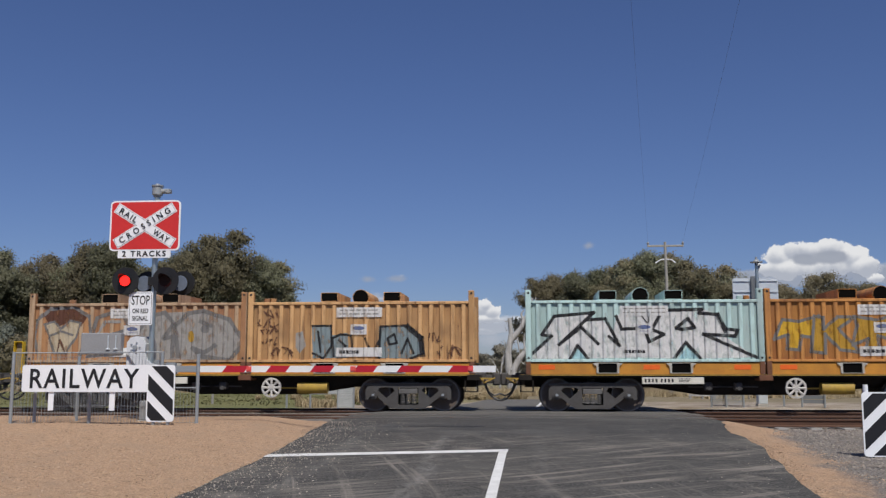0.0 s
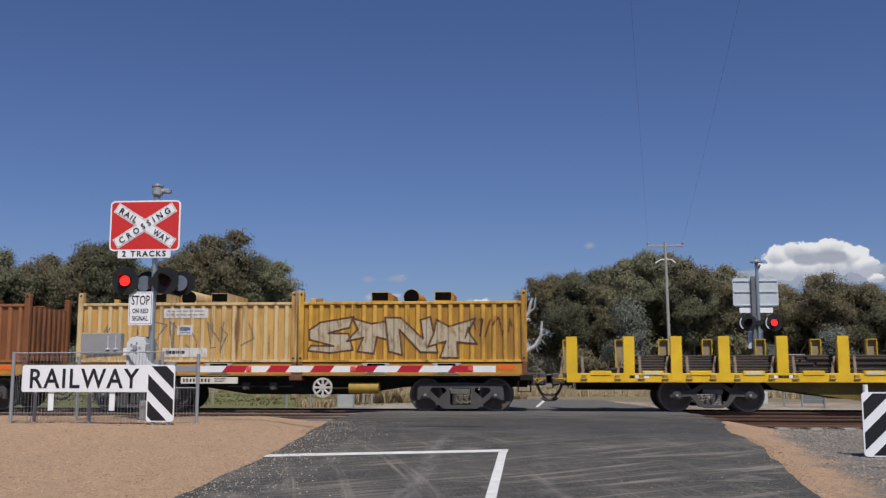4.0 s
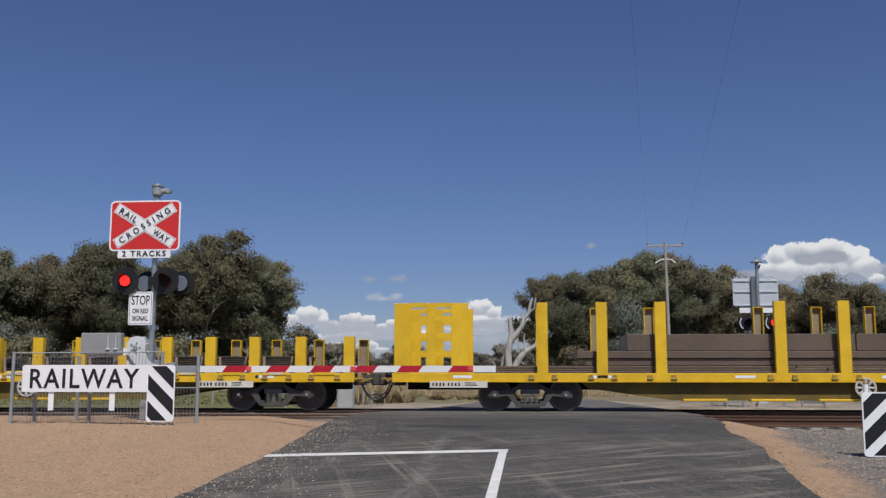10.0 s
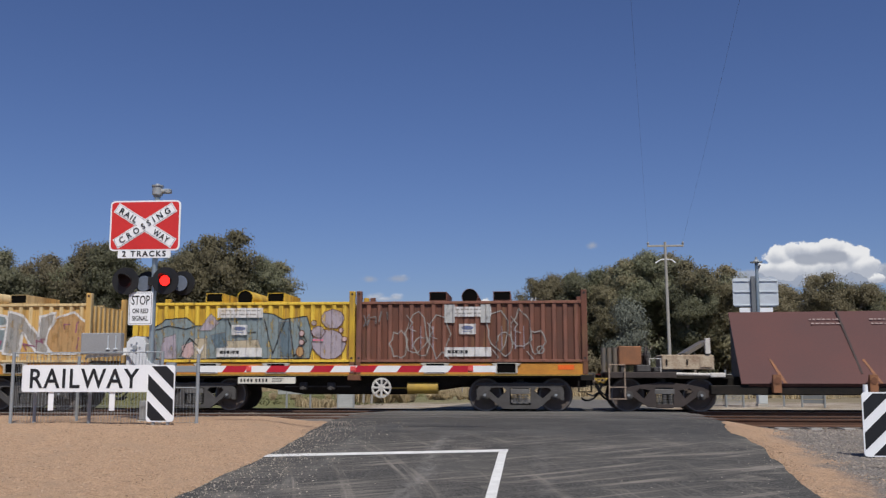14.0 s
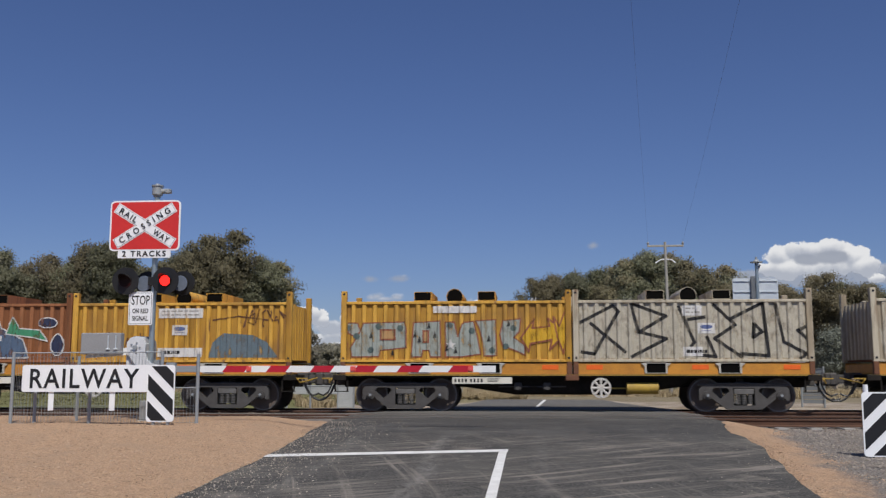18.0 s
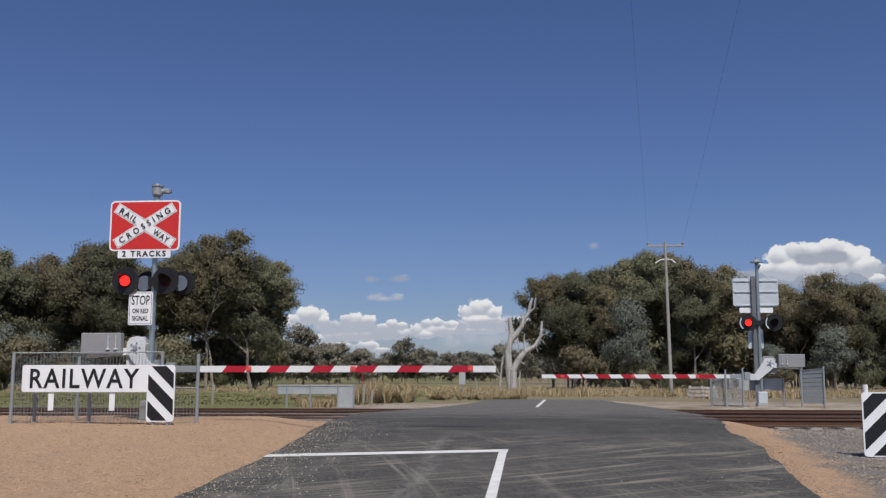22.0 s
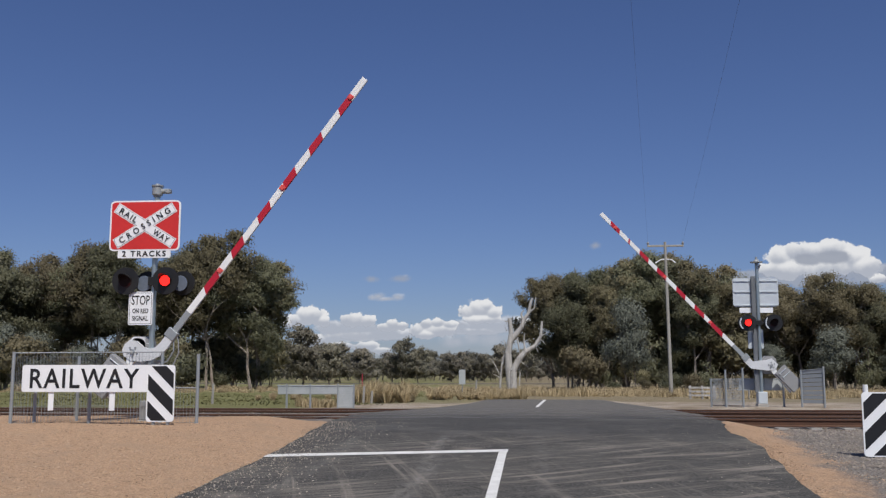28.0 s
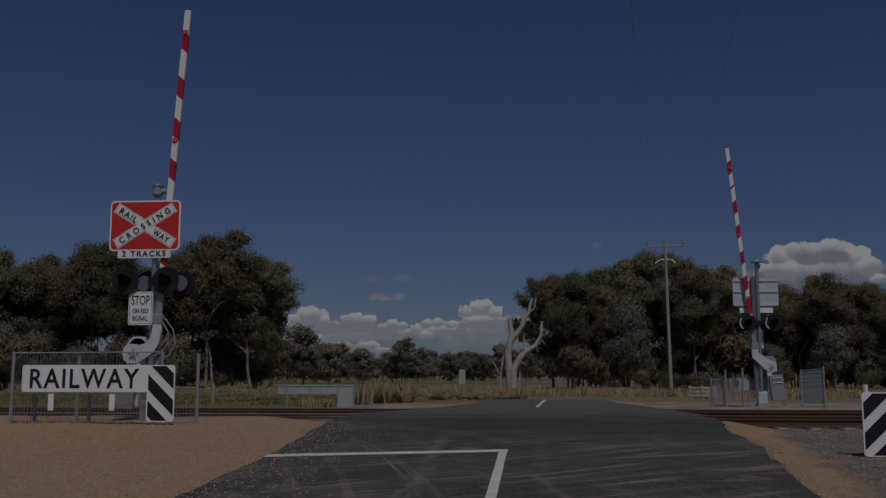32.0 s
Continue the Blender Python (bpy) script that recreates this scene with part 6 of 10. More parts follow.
        part("deck", Geo().box(1.8, L - 1.8, SIDE + 0.1, -SIDE - 0.1, 0.94, 1.05), UNDER_BLACK, root)
        # hanging side panels between forked ribs, one bay open to the brake gear
        e = L - 2.6
        edges = [e] + [e - 2.05 - 1.95 * k for k in range(7)] + [2.6]
        for k, (xb, xa) in enumerate(zip(edges, edges[1:])):
            xa, xb = xa + 0.04, xb - 0.04
            if k == 3:
                # black backing sheet gives the open bay its shade
                part("gear_void", Geo().box(xa, xb, SIDE + 0.45, SIDE + 0.5, 0.32, 0.94), SHADE_BLACK, root, "black sheet painted as the open bay's shade")
                part("brake_cylinder", Geo().rod((xa + 0.2, SIDE + 0.3, 0.62), (xa + 0.85, SIDE + 0.3, 0.62), 0.12, 12).rod((xa + 0.85, SIDE + 0.3, 0.62), (xb - 0.2, SIDE + 0.3, 0.66), 0.025, 6), STEEL_DARK, root, "grimy brake cylinder")
                part("brake_lever", Geo().box(xb - 0.62, xb - 0.55, SIDE + 0.2, SIDE + 0.24, 0.36, 0.9).box(xb - 0.35, xb - 0.12, SIDE + 0.2, SIDE + 0.34, 0.4, 0.62, 0.02).path([(xb - 0.8, SIDE + 0.2, 0.85), (xb - 0.6, SIDE + 0.16, 0.6), (xb - 0.3, SIDE + 0.16, 0.72), (xb, SIDE + 0.2, 0.5)], 0.018), STEEL_DARK, root, "brake levers")
                part("hopper_panel", Geo().box(xa, xb, SIDE + 0.16, SIDE + 0.19, 0.78, 0.96), WORN_RUST, root, "rusty short upper panel")
            elif k in (0, 7):
                s0, s1 = (xa, xb) if k == 0 else (xb, xa)
                q = 0.8 if k == 0 else -0.5
                part("hopper_panel", Geo().prism([(s0, 0.98), (s1, 0.98), (s1, 0.56), (s1 - q, 0.32), (s0, 0.32)], "y", SIDE + 0.17, SIDE + 0.2), GRIME, root, "grey grimy side panel cut away at its end")
            else:
                part("hopper_panel", Geo().prism([(SIDE + 0.22, 0.98), (SIDE + 0.17, 0.66), (SIDE + 0.15, 0.32), (SIDE + 0.18, 0.32), (SIDE + 0.2, 0.66), (SIDE + 0.25, 0.98)], "x", xa, xb), GRIME, root, "grey grimy side panel")
            part("panel_rib", Geo().prism([(xa - 0.1, 0.3), (xa + 0.08, 0.3), (xa + 0.04, 0.62), (xa + 0.1, 0.98), (xa + 0.04, 0.98), (xa - 0.02, 0.72), (xa - 0.08, 0.98), (xa - 0.14, 0.98), (xa - 0.06, 0.62)], "y", SIDE + 0.05, SIDE + 0.16), UNDER_BLACK, root, "black forked rib")
            part("pipe", Geo().path([(xa, SIDE + 0.11, 0.77), (xa + 0.5, SIDE + 0.11, 0.72), (xb - 0.5, SIDE + 0.11, 0.72), (xb, SIDE + 0.11, 0.78)], 0.017), UNDER_BLACK, root, "sagging black brake pipe")
            part("panel_lip", Geo().box(xa, xb - (0.8 if k == 0 else 0), SIDE + 0.13, SIDE + 0.22, 0.295, 0.315), UNDER_BLACK, root)
        part("hose", Geo().path([(e - 2.3, SIDE + 0.1, 0.9), (e - 2.45, SIDE + 0.08, 0.7), (e - 2.35, SIDE + 0.08, 0.52), (e - 2.15, SIDE + 0.1, 0.46), (e - 2.0, SIDE + 0.1, 0.6)], 0.016), UNDER_BLACK, root, "hanging black hose")
        for z, n in ((0.9, 6), (0.8, 7)):
            for j in range(n):
                x = edges[3] + 0.28 + 0.13 * j
                part("stencil_mark", Geo().box(x, x + 0.085, SIDE + 0.14, SIDE + 0.165, z, z + 0.05), CHALK, root, "pale worn stencil bar")
        rr = random.Random(8)
        pts = [(6.1 + 0.2 * j, 0.58 + 0.12 * (j % 2) + rr.uniform(-0.06, 0.06)) for j in range(5)]
        part("graffiti", Geo().path([(x, SIDE + 0.15, z) for x, z in pts], 0.022, 5), GREY_PAINT, root, "pale painted scrawl")
        TRAIN.append((ld, s))
    return root


POSTS_23 = [0.14, 1.6, 2.8, 4.0, 5.45, 6.95, 8.45, 9.95, 11.55, 13.1, 14.65, 16.1, 17.6, 19.1, 20.3, 21.5, 22.9]
POSTS_19 = [0.1, 1.45, 2.7, 3.9, 5.15, 6.3, 7.55, 8.75, 9.95, 11.15, 12.35, 13.55, 14.75, 15.95, 17.2, 18.5]
POSTS_BULK = [3.93, 5.46, 6.96, 9.97, 11.55, 12.98, 15.87, 17.44, 18.9]
BARS = lambda L, top: [(1.0, L * 0.48, 0.985, 1.13, -1.0, 1.0), (L * 0.5, L - 0.8, 0.985, 1.15, -1.0, 1.0), (1.6, L * 0.46, 1.134, top, -0.9, 0.9), (L * 0.53, L - 1.5, 1.154, top + 0.05, -0.9, 0.9)]

stanchion_wagon(-37.9, 23.05, POSTS_23, 1.93, (3.72, 19.85), BARS(23.05, 1.5), plate_at=0.12)
stanchion_wagon(-82.78, 23.05, POSTS_23, 1.93, (3.72, 19.85), BARS(23.05, 1.46))
stanchion_wagon(-214.65, 23.05, POSTS_BULK, 2.82, (3.6, 19.85), [(1.9, 21.0, 0.985, 1.18, -1.0, 1.0), (4.8, 20.4, 1.184, 1.56, -1.0, 1.0), (5.85, 18.6, 1.564, 2.0, -0.95, 0.95)], True, "yellow flat wagon with tall stanchions and bulkheads")
for s in (-234.3, -253.93, -273.51):
    stanchion_wagon(s, 18.65, POSTS_19, 1.95, (2.15, 16.45), BARS(18.65, 1.4))
plate_wagon(-58.75, 19.9, False)
plate_wagon(-295.0, 20.6, True)
# ---- containers in train order; each pair rides on one wagon ----
PAIRS = [
    (0.00, "orange", ("teal", "pale teal low container with black and white star graffiti"), ("orange", "rust-orange low container with yellow block graffiti")),
    (-13.5, "orange", ("rusttan", "rusty tan low container with grey cartoon graffiti"), ("tan", "tan low container with grey letters and scrawls")),
    (-95.95, "orange", ("yellowtan", "sandy yellow low container with faded scrawls"), ("ochre", "ochre low container with cream block letters")),
    (-109.48, "orange", ("orange", "rust-orange low container with pink and white letters"), ("rust", "rust-brown low container with pale tags")),
    (-123.13, "orange", ("brown", "dark brown low container with pink BaNK graffiti and yellow panel"), ("sage", "sage green low container with pink letters and yellow panel")),
    (-136.62, "orange", ("maroon", "maroon low container with silver wild-style graffiti"), ("yellowtan", "sandy yellow low container with grey outline graffiti")),
    (-150.10, "aqua", ("white", "chalky white low container with aqua label panel"), ("stripe", "brown low container with ribs paler from rubbing and painted sun")),
    (-163.61, "aqua", ("white", "chalky white low container with rust stains"), ("aqua", "aqua low container with pale label panel")),
    (-177.09, "aqua", ("white", "chalky white low container with thin black tags"), ("steelaqua", "dull teal low container with white label panel")),
    (-190.52, "aqua", ("cream", "cream low container with pink and white letters"), ("steelaqua", "dull teal low container with aqua label panel")),
    (-307.66, "orange", ("yellow", "yellow low container with grey-teal bubble graffiti"), ("maroon", "maroon low container with thin pale outlines and silver patches")),
    (-321.01, "orange", ("tan", "tan low container with white letters on black"), ("yellowtan", "sandy yellow low container with pastel outline letters")),
    (-334.56, "orange", ("orange", "rust-orange low container with faded tags"), ("tan", "tan low container with white label panel")),
    (-348.10, "orange", ("yellow", "yellow low container with grey shaded letters"), ("pinktan", "pinkish tan low container")),
    (-361.58, "orange", ("rust", "rust-brown low container with blue-grey arrow graffiti"), ("pinktan", "pinkish tan low container with yellow panel")),
    (-375.16, "orange", ("beige", "silver-washed beige low container"), ("ochre", "ochre low container with white block letters")),
    (-388.76, "orange", ("ochre", "ochre low container with pale green letters outlined in red"), ("beige", "beige low container with black outline graffiti")),
    (-402.25, "orange", ("rust", "rust-brown low container with dark blue graffiti"), ("ochre", "ochre low container with dark blue patch and scrawls")),
]
LOADS = []
for s, rack, left, right in PAIRS:
    container_wagon(s - 0.04, rack == "orange" or s < -160)
    LOADS.append(container(s, left[0], rack, left[1]))
    LOADS.append(container(s + 6.1, right[0], rack, right[1]))
# ---- wall art, labels and panels on the containers ----
def worn_paint(name, col):
    """Spray paint that has weathered: blotchy, and chipped so that the wall shows through."""
    m = mat(name, col, 0.6, 0, tuple(v * 0.72 for v in col), 4, 35, bump=0.05)
    n, l = m.node_tree.nodes, m.node_tree.links
    tc, t, r = n.new("ShaderNodeTexCoord"), n.new("ShaderNodeTexNoise"), n.new("ShaderNodeMapRange")
    mp = n.new("ShaderNodeMapping")
    mp.inputs["Scale"].default_value = (1, 1, 0.45)
    t.inputs["Scale"].default_value, t.inputs["Detail"].default_value = 7, 8
    r.inputs["From Min"].default_value, r.inputs["From Max"].default_value = 0.3, 0.5
    r.inputs["To Min"].default_value, r.inputs["To Max"].default_value = 0.3, 0.92
    l.new(tc.outputs["Object"], mp.inputs["Vector"]), l.new(mp.outputs[0], t.inputs["Vector"]), l.new(t.outputs["Fac"], r.inputs["Value"])
    l.new(r.outputs[0], n["Principled BSDF"].inputs["Alpha"])
    return m


INK = {k: worn_paint("spray_" + k, c) for k, c in {
    "black": (0.018, 0.017, 0.018), "white": (0.74, 0.72, 0.69), "silver": (0.52, 0.52, 0.5), "grey": (0.2, 0.19, 0.18), "palegrey": (0.36, 0.34, 0.31),
    "pink": (0.55, 0.1, 0.24), "palepink": (0.6, 0.42, 0.4), "teal": (0.05, 0.25, 0.21), "blue": (0.1, 0.15, 0.23), "slate": (0.14, 0.19, 0.22), "navy": (0.035, 0.045, 0.09),
    "cream": (0.55, 0.46, 0.32), "yellow": (0.68, 0.4, 0.03), "darkyellow": (0.5, 0.28, 0.03), "red": (0.5, 0.05, 0.05), "green": (0.07, 0.3, 0.16), "aqua": (0.42, 0.66, 0.7), "lightaqua": (0.62, 0.72, 0.71), "ivory": (0.78, 0.73, 0.65),
    "mauve": (0.3, 0.1, 0.17), "rustdark": (0.12, 0.05, 0.03), "bluegrey": (0.23, 0.285, 0.295), "tanpaint": (0.5, 0.3, 0.13), "logo": (0.12, 0.16, 0.33), "sky": (0.2, 0.38, 0.5), "lilac": (0.42, 0.36, 0.4), "maroonred": (0.25, 0.05, 0.05), "pinkbright": (0.75, 0.2, 0.3), "skyblue": (0.16, 0.42, 0.6), "beigewash": (0.52, 0.47, 0.37), "celadon": (0.36, 0.39, 0.35), "rustred": (0.3, 0.1, 0.055), "spruce": (0.1, 0.14, 0.13)}.items()}


class Wall:
    """Collects spray paint for one corrugated wall, colour by colour; each stroke lies a hair above the last."""

    def __init__(self, root):
        self.root, self.by, self.lift, self.shape_no = root, {}, 0.0022, 0

    def fill(self, ink, poly, name="graffiti"):
        self.lift += 0.00022
        g = self.by.setdefault((name, ink, self.shape_no if name == "graffiti" else 0), Geo())
        xs = sorted({round(p[0], 4) for p in poly})
        lo, hi = max(xs[0], 0.17), min(xs[-1], CL - 0.17)
        if hi - lo < 0.004:
            return
        cuts = sorted({lo, hi, *[x for x in xs if lo < x < hi], *corr_breaks(lo, hi)})
        edges = [(a, b) if a[0] < b[0] else (b, a) for a, b in zip(poly, poly[1:] + poly[:1]) if abs(a[0] - b[0]) > 1e-5]
        zc = lambda z: min(max(z, CBOT + 0.012), CTOP - 0.08)
        for a, b in zip(cuts, cuts[1:]):
            if b - a < 1e-4:
                continue
            mid = (a + b) / 2
            hit = sorted((p[1] + (q[1] - p[1]) * (mid - p[0]) / (q[0] - p[0]), p, q) for p, q in edges if p[0] <= mid <= q[0])
            for (_, p, q), (_, u, v) in zip(hit[::2], hit[1::2]):
                at = lambda e, f, x: zc(e[1] + (f[1] - e[1]) * (x - e[0]) / (f[0] - e[0]))
                ya, yb = SIDE + 0.02 + corr(a) - self.lift, SIDE + 0.02 + corr(b) - self.lift
                z = at(p, q, a), at(p, q, b), at(u, v, b), at(u, v, a)
                if z[3] - z[0] + z[2] - z[1] < 0.004:
                    continue
                g.add([(a, ya, z[0]), (b, yb, z[1]), (b, yb, z[2]), (a, ya, z[3])], [(0, 1, 2, 3)])

    def line(self, ink, w, pts, closed=False):
        pts = list(pts) + ([pts[0]] if closed else [])
        for a, b in zip(pts, pts[1:]):
            d = Vector((b[0] - a[0], b[1] - a[1]))
            if d.length < 1e-4:
                continue
            d.normalize()
            n = Vector((-d.y, d.x)) * w / 2
            e = d * w * 0.4
            a2, b2 = Vector(a) - e, Vector(b) + e
            self.fill(ink, [tuple(a2 + n), tuple(b2 + n), tuple(b2 - n), tuple(a2 - n)])

    def shape(self, ink, outline, w, pts):
        self.shape_no += 1
        if ink:
            self.fill(ink, pts)
        if outline:
            self.line(outline, w, pts, True)

    def rect(self, ink, x0, x1, z0, z1, name="panel"):
        self.fill(ink, [(x0, z0), (x1, z0), (x1, z1), (x0, z1)], name)

    def done(self):
        for (name, ink, no), g in self.by.items():
            if g.f:
                part(name, g, INK[ink], self.root, ("faded %s spray paint" if name == "graffiti" else "%s painted panel") % ink)


GLYPHS = [
    [(0, 0), (.3, 0), (.34, .42), (.62, 0), (1, 0), (.62, .55), (.95, 1), (.55, 1), (.3, .62), (.3, 1), (0, 1)],
    [(0, 0), (1, .05), (.95, .3), (.35, .3), (.4, .45), (.8, .45), (.8, .62), (.35, .62), (.3, .75), (1, .72), (.9, 1), (0, 1)],
    [(0, 0), (.25, 0), (.35, .4), (.65, .4), (.75, 0), (1, 0), (.72, 1), (.28, 1)],
    [(0, 0), (.28, 0), (.28, .6), (.7, 0), (1, 0), (1, 1), (.72, 1), (.72, .42), (.3, 1), (0, 1)],
    [(0, .1), (.5, 0), (1, .2), (.95, .55), (.4, .7), (.95, .75), (.9, 1), (.2, 1), (0, .65), (.1, .45), (.6, .32), (.05, .3)],
    [(.1, .05), (.5, -.05), (.9, .05), (1, .35), (.95, .8), (.6, 1.02), (.2, .95), (0, .6), (0, .25)],
    [(.1, 0), (.45, 0), (.45, .5), (.8, .15), (1.05, .3), (.7, .65), (1.0, 1.0), (.1, .95), (-.05, .7), (.12, .6)],
    [(0, .25), (.35, .4), (.3, 0), (.62, 0), (.66, .42), (1.02, .3), (.85, .7), (1, 1), (.5, .85), (.1, 1.02), (.16, .65)],
]


def wild(wl, seed, n, x0, x1, z0, z1, ink, outline, w=0.05, inks=(), marks=None, order=None):
    """A row of angular letter-like shapes that cannot be read."""
    r = random.Random(seed)
    cw = (x1 - x0) / n
    for i in range(n):
        gl = GLYPHS[(order[i] if order else r.randrange(len(GLYPHS)))]
        a, b = x0 + cw * (i - 0.06), x0 + cw * (i + 1.1)
        c, d = z0 + r.uniform(-0.03, 0.1), z1 - r.uniform(-0.02, 0.12)
        sh = r.uniform(-0.12, 0.12)
        pts = [(a + (b - a) * (u + sh * (v - 0.5)) + r.uniform(-0.09, 0.09), c + (d - c) * v + r.uniform(-0.08, 0.08)) for u, v in gl]
        wl.shape(r.choice(inks) if inks else ink, outline, w, pts)
        if marks:
            for k in range(3):
                u, v = r.uniform(a + 0.1, b - 0.2), r.uniform(c + 0.1, d - 0.3)
                wl.line(marks, w * 0.6, [(u, v), (u + r.uniform(-0.1, 0.2), v + r.uniform(0.1, 0.3)), (u + r.uniform(0.0, 0.3), v + r.uniform(0.0, 0.35))])


def scrawl(wl, seed, x0, x1, z0, z1, ink, w=0.025, n=5):
    wl.shape_no += 1
    r = random.Random(seed)
    x = x0
    cw = (x1 - x0) / n
    for i in range(n):
        pts = [(x + cw * r.uniform(-0.05, 1.0), z0 + (z1 - z0) * r.random()) for k in range(r.choice((3, 4, 5)))]
        wl.line(ink, w, pts)
        x += cw


def blob(wl, ink, outline, w, cx, cz, rx, rz, n=16, wob=0.08, seed=0):
    r = random.Random(seed)
    wl.shape(ink, outline, w, [(cx + rx * math.cos(i * math.tau / n) * (1 + r.uniform(-wob, wob)), cz + rz * math.sin(i * math.tau / n) * (1 + r.uniform(-wob, wob))) for i in range(n)])


def labels(wl, x=2.4, style="white", w=1.22):
    """The owner's notices: a strip above, a small emblem, a strip below, all as plain bars."""
    if style != "white":
        wl.rect(style, x - 0.08, x + w + 0.1, CBOT + 0.02, CTOP - 0.08)
    bar = "red" if style != "white" else "palegrey"
    if style == "white":
        wl.rect("white", x, x + w, 2.46, 2.72)
        wl.rect("white", x, x + w, 1.42, 1.66)
    for j in range(2):
        k = x + 0.08
        r = random.Random(int(x * 50) + j)
        while k < x + w - 0.15:
            q = r.uniform(0.05, 0.17)
            wl.rect(bar, k, min(k + q, x + w - 0.05), 2.63 - 0.1 * j, 2.665 - 0.1 * j, "notice_bar")
            k += q + 0.035
    wl.rect("white", x + 0.38, x + 0.82, 2.0, 2.27)
    blob(wl, "logo", None, 0, x + 0.6, 2.17, 0.16, 0.055, 12, 0.02)
    wl.rect("logo", x + 0.48, x + 0.72, 2.06, 2.075, "notice_bar")
    k = x + 0.08
    for q in (0.09, 0.07, 0.07, 0.03, 0.06, 0.03, 0.07):
        wl.rect("black", k, k + q, 1.5, 1.585, "notice_bar")
        k += q + 0.018
    if style != "white":
        wl.rect("yellow" if style == "aqua" else "cream", k + 0.04, x + w, 1.49, 1.6)


def art_star(wl):
    wl.shape("white", None, 0, [(0.06, 1.36), (0.65, 1.93), (0.41, 1.97), (0.75, 2.46), (1.58, 2.52), (1.79, 2.55), (1.69, 2.39), (1.96, 2.39), (2.27, 2.08), (2.34, 2.46), (2.48, 2.53), (4.55, 2.62), (4.90, 2.50), (5.10, 2.11), (5.41, 2.08), (5.35, 1.91), (5.03, 1.96), (5.86, 1.39), (4.48, 1.36), (4.10, 1.76), (3.79, 1.36), (2.86, 1.39), (1.58, 1.36), (1.34, 1.69), (1.17, 1.36)])
    wl.shape("aqua", None, 0, [(1.18, 1.36), (1.34, 1.60), (1.55, 1.36)])
    wl.shape("aqua", None, 0, [(3.90, 1.36), (4.12, 1.65), (4.38, 1.36)])
    wl.shape_no += 1
    wl.line("black", 0.085, [(0.06, 1.39), (0.67, 1.94), (0.42, 1.98), (0.75, 2.46), (1.77, 2.55), (0.86, 1.72), (1.44, 2.17), (1.87, 1.74)])
    wl.shape_no += 1
    wl.line("black", 0.085, [(1.15, 1.36), (1.34, 1.70), (1.60, 1.36)])
    wl.shape_no += 1
    wl.line("black", 0.085, [(1.55, 2.36), (2.06, 2.39), (2.22, 2.08), (2.41, 1.69), (2.15, 1.93)])
    wl.shape_no += 1
    wl.line("black", 0.085, [(2.34, 2.45), (2.48, 2.12), (3.10, 2.14)])
    wl.shape_no += 1
    wl.line("black", 0.085, [(3.45, 2.46), (3.25, 2.11), (3.55, 1.98), (3.17, 1.79), (3.10, 2.00)])
    wl.shape_no += 1
    wl.line("black", 0.085, [(3.58, 2.60), (4.53, 2.62), (4.45, 2.52), (4.93, 2.49), (5.12, 2.11), (5.41, 2.08), (5.35, 1.93), (4.55, 1.98), (5.86, 1.39)])
    wl.shape_no += 1
    wl.line("black", 0.085, [(3.86, 2.14), (4.17, 2.39), (4.33, 2.15), (4.01, 2.11), (3.86, 2.14)])
    wl.shape_no += 1
    wl.line("black", 0.085, [(3.79, 1.36), (4.10, 1.77), (4.46, 1.36)])
    wl.shape_no += 1
    wl.line("black", 0.085, [(4.90, 2.46), (5.10, 2.04)])
    wl.line("black", 0.03, [(3.00, 2.46), (3.17, 2.22)])
    wl.line("black", 0.03, [(3.17, 2.50), (3.17, 2.29)])
    labels(wl, 2.45)


